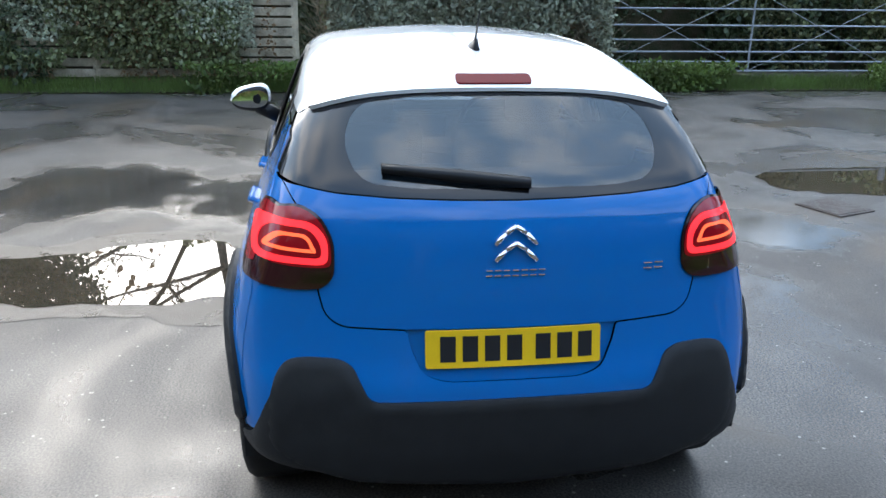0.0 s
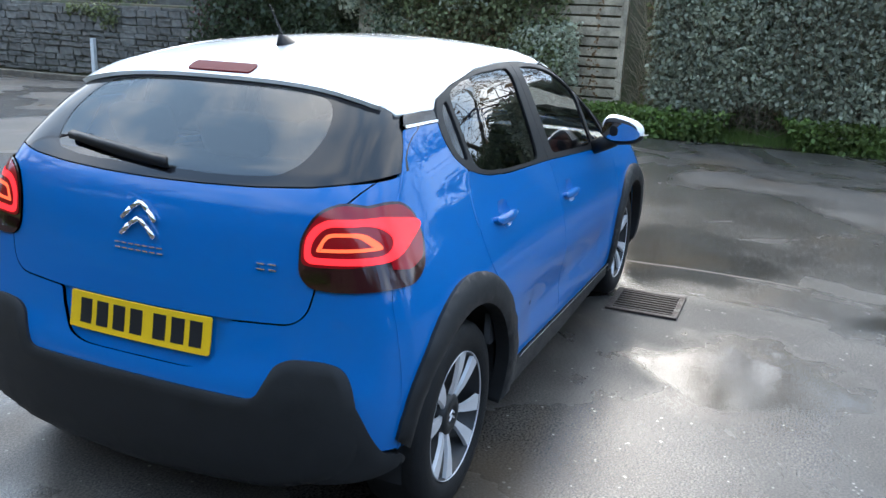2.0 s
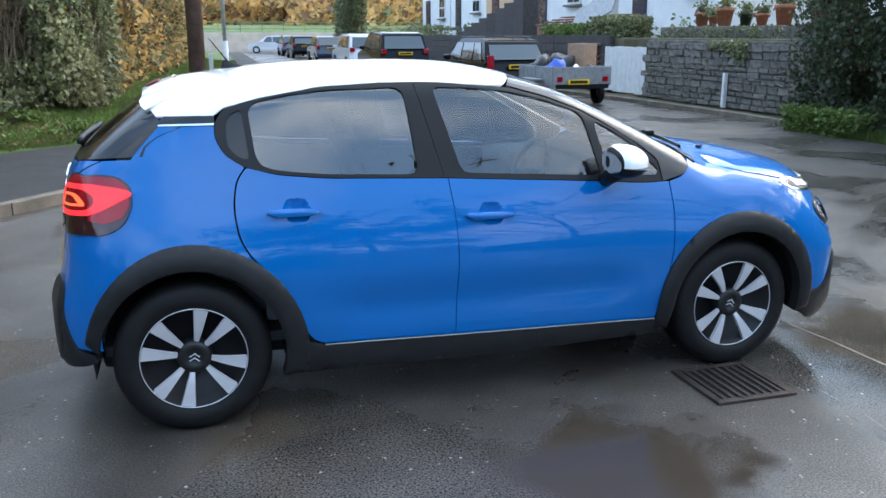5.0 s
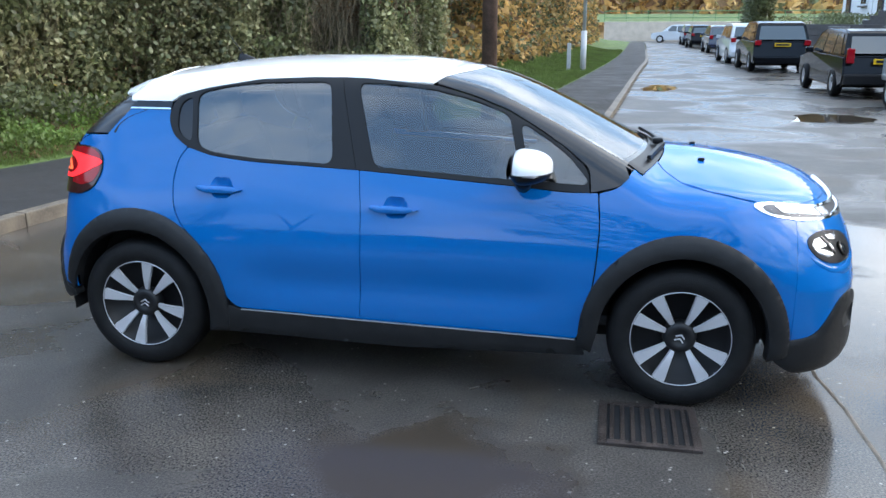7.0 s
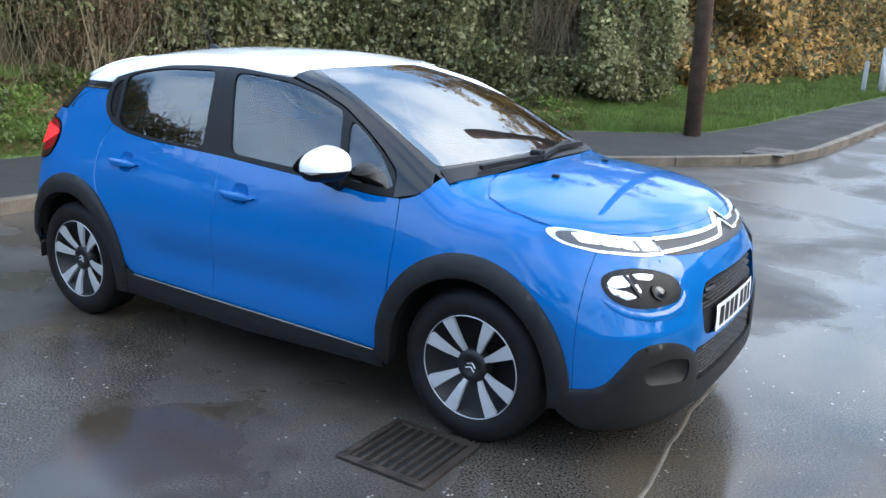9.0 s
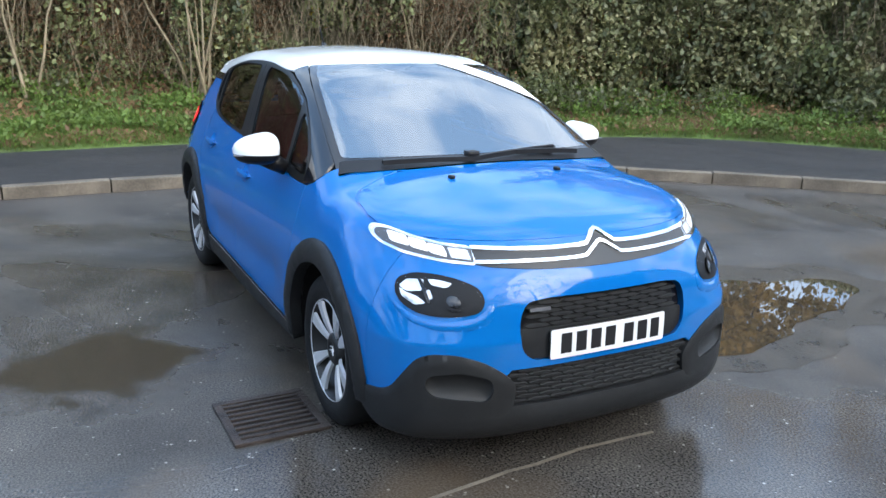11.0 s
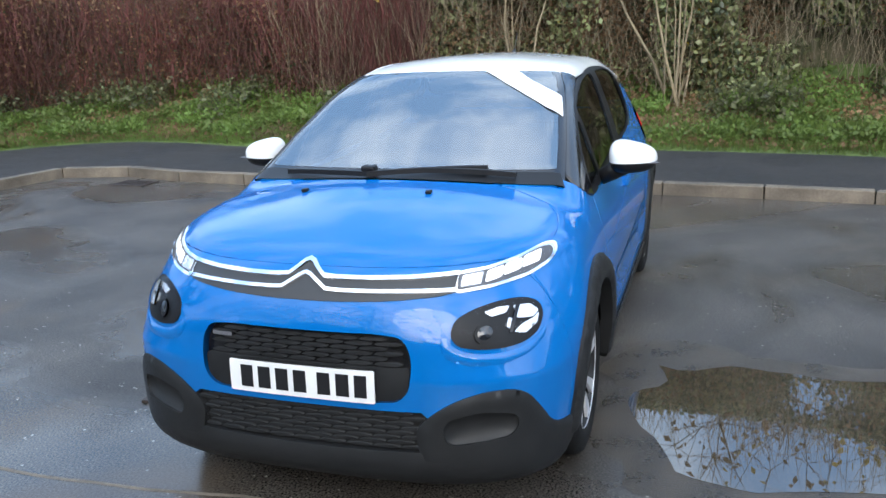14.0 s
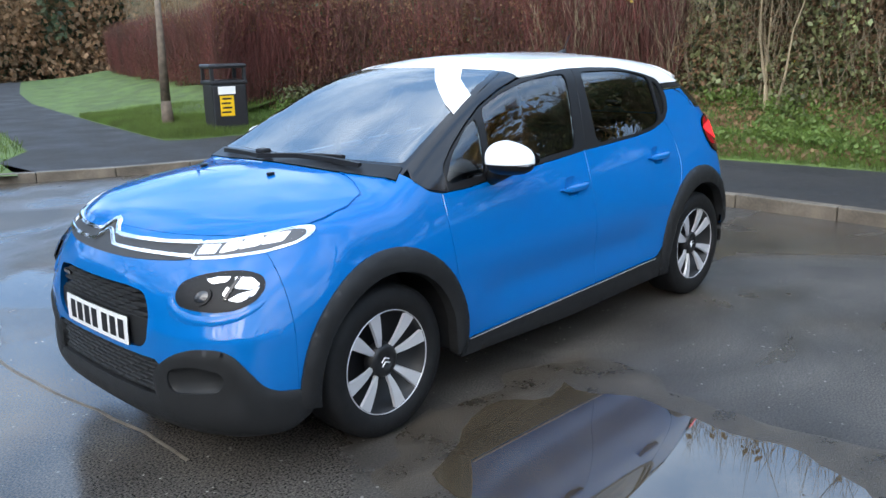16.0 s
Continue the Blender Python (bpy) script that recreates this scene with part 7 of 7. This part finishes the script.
for x, s, turn in ((0, -1, 0.1), (2.54, -1, 0.32), (0, 1, 0.5), (2.54, 1, 0.2)):
    wheel(x, s, turn)

# mirrors
def mirror(s):
    m = new("door_mirror")
    m.parent = car
    m.location = (1.85, s * 0.905, 1.055)
    def pod(grow):
        verts, faces, nu, nv = [], [], 28, 18
        for i in range(nu):
            a = 2 * math.pi * i / nu
            for j in range(nv + 1):
                b = math.pi * j / nv
                cx, cy, cz = math.cos(b), math.sin(b) * math.cos(a), math.sin(b) * math.sin(a)
                y = 0.104 * math.copysign(abs(cy) ** 0.68, cy)
                out = y / 0.104
                x = (0.118 * cx if cx > 0 else 0.055 * cx) * (1 - 0.25 * out)
                z = 0.070 * math.copysign(abs(cz) ** 0.75, cz) * (1 - 0.22 * out) - 0.006 * out
                verts.append((x * grow, s * y * grow, z * grow))
        for i in range(nu):
            for j in range(nv):
                f = (i * (nv + 1) + j, ((i + 1) % nu) * (nv + 1) + j, ((i + 1) % nu) * (nv + 1) + j + 1, i * (nv + 1) + j + 1)
                faces.append(f if s > 0 else f[::-1])
        bm = bmesh.new()
        vs = [bm.verts.new(v) for v in verts]
        for f in faces:
            bm.faces.new([vs[k] for k in f])
        bmesh.ops.remove_doubles(bm, verts=bm.verts, dist=1e-5)
        return bm
    bm = pod(1.0)
    for co, no in (((0, 0, -0.014), (0, 0, 1)), ((-0.034, 0, 0), (1, 0, 0))):
        bmesh.ops.bisect_plane(bm, geom=bm.verts[:] + bm.edges[:] + bm.faces[:], plane_co=co, plane_no=no, clear_inner=True)
    part("mirror_cap", bm, M_WHITE, m, "white mirror cap", True)
    part("mirror_shell", pod(0.98), M_SATIN, m, "black mirror shell", True)
    bm = bmesh.new()
    box_bm(bm, 0.055, s * 0.030, -0.018, 0.075, 0.125, 0.006, 0.003, Matrix.Rotation(s * 0.32, 4, "Z"))
    part("indicator", bm, M_GREYPL, m, "clear side indicator", True)
    gl = [(-0.0555, s * (0.092 * math.cos(a)), 0.044 * math.sin(a) * (1 - 0.25 * math.cos(a)) - 0.006 * math.cos(a)) for a in np.linspace(0, 2 * math.pi, 24, endpoint=False)]
    raw("mirror_glass", [(x, math.copysign(abs(y) ** 0.8 * 0.1**0.2, y), z) for x, y, z in gl], [tuple(range(24))], M_MIRROR, m, "mirror glass")
    bm = bmesh.new()
    rod_bm(bm, (-0.01, s * -0.15, -0.100), (0.0, s * -0.04, -0.040), 0.034, 0.042, 14)
    box_bm(bm, 0.01, s * -0.165, -0.102, 0.19, 0.045, 0.06, 0.02)
    part("mirror_foot", bm, M_SATIN, m, "", True)


mirror(1), mirror(-1)

# wipers, washer jets, aerial, badges, plates
def on_body(u, v, plane, off=0.0):
    p = solve(np.array([u]), np.array([v]), plane)
    return Vector((p + normals(p) * off)[0])


for y0, x0, y1, x1 in ((-0.10, 2.45, 0.38, 2.345), (-0.10, 2.45, -0.50, 2.365), (0.50, 2.36, 0.14, 2.40)):
    mids = [on_body(x0 + (x1 - x0) * k / 10, y0 + (y1 - y0) * k / 10, "top", 0.022) for k in range(11)]
    ring = [[p + Vector((dx, 0, dz)) for dx, dz in ((0.011, -0.012), (-0.009, -0.004), (-0.005, 0.010), (0.009, 0.008))] for p in mids]
    raw("wiper", [v for row in ring for v in row], [(4 * k + j, 4 * k + (j + 1) % 4, 4 * k + 4 + (j + 1) % 4, 4 * k + 4 + j) for k in range(10) for j in range(4)] + [(0, 3, 2, 1), (40, 41, 42, 43)], M_SATIN, car, "black windscreen wiper")
bm = bmesh.new()
box_bm(bm, *on_body(2.42, -0.10, "top", 0.03), 0.05, 0.06, 0.03, 0.01)
part("wiper_hub", bm, M_SATIN, car)
for y in (-0.30, 0.22):
    bm = bmesh.new()
    c = on_body(2.62, y, "top", 0.006)
    box_bm(bm, *c, 0.03, 0.022, 0.014, 0.005)
    part("washer_jet", bm, M_SATIN, car)
c = on_body(0.27, 0.0, "top", 0.0)
fin = [(0.05, 0.020, 0.0), (0.02, 0.022, 0.016), (-0.02, 0.018, 0.030), (-0.05, 0.012, 0.036), (-0.058, 0.010, 0.020), (-0.062, 0.012, -0.004)]
aerial = raw("aerial", [(c.x + x, sy * w * k, c.z + z * h - 0.004) for x, w, z in fin for sy, k, h in ((-1, 1.0, 0.0), (-1, 0.5, 1.0), (1, 0.5, 1.0), (1, 1.0, 0.0))],
             [(4 * a + b, 4 * a + b + 1, 4 * a + b + 5, 4 * a + b + 4) for a in range(5) for b in range(3)] + [(0, 1, 2, 3), (23, 22, 21, 20)], M_SATIN, car, "black roof aerial", True)
part("mast", rod_bm(bmesh.new(), (c.x - 0.03, 0, c.z + 0.025), (c.x - 0.11, 0, c.z + 0.13), 0.004, 0.0018, 8), M_SATIN, aerial, "", True)
stations = [on_body(0.37 - 0.42 * k / 9, 1.152 - 0.035 * k / 9, "rear", 0.020) for k in range(10)]
rows_w = [[p + Vector((dx, 0, dz * (1 - 0.5 * abs(k / 9 - 0.6)))) for dx, dz in ((0.012, -0.022), (-0.008, -0.016), (-0.010, 0.012), (0.010, 0.020))] for k, p in enumerate(stations)]
raw("rear_wiper", [v for row in rows_w for v in row], [(4 * k + j, 4 * k + (j + 1) % 4, 4 * k + 4 + (j + 1) % 4, 4 * k + 4 + j) for k in range(9) for j in range(4)] + [(0, 3, 2, 1), (36, 37, 38, 39)], M_SATIN, car, "black rear wiper", True)
for dz in (0.0, -0.045):
    bm = bmesh.new()
    for sy in (-1, 1):
        pts = [on_body(sy * y, z + dz, "rear", 0.010) for y, z in ((0.060, 0.968), (0.03, 0.998), (0.0, 1.018))]
        for a, b in zip(pts, pts[1:]):
            rod_bm(bm, a, b, 0.0085, 0.0085, 8)
    part("chevron_badge", bm, M_CHROME, car, "chrome chevron badge", True)
for y0, y1 in ((0.09, -0.09), (-0.385, -0.455)):
    n = 7 if y0 > 0 else 2
    for k in range(n):
        y = y0 + (y1 - y0) * (k + 0.5) / n
        c = on_body(y, 0.888, "rear", 0.004)
        bm = bmesh.new()
        box_bm(bm, c.x, c.y, c.z + 0.008, 0.006, abs(y1 - y0) / n * 0.75, 0.004, 0.001)
        box_bm(bm, c.x, c.y, c.z - 0.008, 0.006, abs(y1 - y0) / n * 0.75, 0.004, 0.001)
        part("badge_bar", bm, M_CHROME, car, "small chrome badge bar")


def number_plate(mat, plane, z, off, label):
    """A thin plate that follows the bumper, with plain bars in place of its characters."""
    p = new("number_plate")
    p.parent = car
    p["label"] = label
    panel("plate", [(-0.26, z - 0.055), (0.26, z - 0.055), (0.26, z + 0.055), (-0.26, z + 0.055)], plane, mat, p, off=off, thick=0.006, r=0.008, step=0.04)
    for y, w in ((-0.195, 0.045), (-0.13, 0.045), (-0.065, 0.045), (0.0, 0.045), (0.085, 0.045), (0.15, 0.045), (0.212, 0.042)):
        y = y if plane == "rear" else -y
        panel("plate_bar", [(-y - w / 2, z - 0.0375), (-y + w / 2, z - 0.0375), (-y + w / 2, z + 0.0375), (-y - w / 2, z + 0.0375)], plane, M_INK, p, off=off + 0.0015, thick=0.001, r=0.0, step=0.05)


number_plate(M_YELLOW, "rear", 0.667, 0.004, "yellow rear number plate with plain dark bars")
number_plate(M_PLATEW, "front", 0.537, 0.008, "white front number plate with plain dark bars")
panel("windscreen_sticker", [(1.552, 0.16, 0.0), (1.515, 0.31, 0.0), (1.646, 0.415, 0.0), (1.709, 0.50, 0.0), (1.75, 0.572, 0.0), (1.905, 0.605, 0.0), (1.871, 0.525, 0.0), (1.793, 0.415, 0.0), (1.70, 0.30, 0.0)], "top", M_PAPER, car, off=0.003, thick=0.001, step=0.03, label="white paper banner across the windscreen corner")

# cabin: seats, dashboard, wheel, floor, headlining
def seat(x, y, w):
    s = new("seat")
    s.parent = car
    s.location = (x, y, 0)
    bm = box_bm(bmesh.new(), 0.05, 0, 0.50, 0.5, w, 0.16, 0.05)
    part("cushion", bm, M_SEAT, s, smooth=True)
    bm = box_bm(bmesh.new(), 0, 0, 0.30, 0.13, w, 0.58, 0.05, Matrix.Translation((-0.2, 0, 0.52)) @ Matrix.Rotation(radians(-18), 4, "Y"))
    part("backrest", bm, M_SEAT, s, smooth=True)
    for yy in ((0,) if w < 0.8 else (-0.38, 0.0, 0.38)):
        bm = box_bm(bmesh.new(), 0, yy, 0.68, 0.09, 0.24, 0.15, 0.04, Matrix.Translation((-0.2, 0, 0.52)) @ Matrix.Rotation(radians(-18), 4, "Y"))
        part("headrest", bm, M_SEAT, s, smooth=True)


seat(1.22, -0.36, 0.5), seat(1.22, 0.36, 0.5), seat(0.36, 0.0, 1.24)
bm = box_bm(bmesh.new(), 1.93, 0, 0.86, 0.42, 1.34, 0.2, 0.07)
box_bm(bm, 2.15, 0, 0.93, 0.3, 1.2, 0.1, 0.03)
box_bm(bm, 1.74, 0, 0.92, 0.06, 0.26, 0.12, 0.02)
part("dashboard", bm, M_DASH, car, smooth=True)
sw = new("steering_wheel")
sw.parent = car
sw.matrix_local = Matrix.Translation((1.62, -0.36, 0.93)) @ Matrix.Rotation(radians(-65), 4, "Y")
lathe("wheel_rim", [(0.016 * math.sin(a), 0.175 + 0.016 * math.cos(a)) for a in np.linspace(0, 2 * math.pi, 11)], M_SATIN, sw, 40, "z")
bm = box_bm(bmesh.new(), 0, 0, -0.02, 0.1, 0.14, 0.05, 0.02)
box_bm(bm, 0, 0, -0.01, 0.035, 0.34, 0.02, 0.006)
part("wheel_boss", bm, M_SATIN, sw)
box("cabin_floor", (1.0, 0, 0.34), (2.7, 1.4, 0.05), M_DASH, car, 0.01)
box("parcel_shelf", (-0.12, 0, 0.97), (0.42, 1.1, 0.03), M_DASH, car, 0.01)
panel("headlining", [(1.47, -0.48), (1.47, 0.48), (-0.05, 0.46), (-0.05, -0.46)], "top", M_HEADLINER, car, off=-0.035, thick=0.004, step=0.12, r=0.05)
bm = box_bm(bmesh.new(), 1.60, 0, 1.355, 0.05, 0.22, 0.07, 0.02)
part("interior_mirror", bm, M_SATIN, car, "black rear-view mirror", True)
for s in (1, -1):
    both_seam = [(0.97, 1.02), (1.10, 1.02), (1.06, 1.38), (0.94, 1.39)]
    panel("b_pillar_trim", both_seam, "side", M_DASH, car, side=s, off=-0.04, thick=0.03, step=0.05, r=0.0)
    panel("door_card", [(0.30, 0.45), (2.1, 0.40), (2.12, 0.93), (1.1, 0.985), (0.32, 1.03)], "side", M_DASH, car, side=s, off=-0.05, thick=0.02, step=0.06, r=0.03)
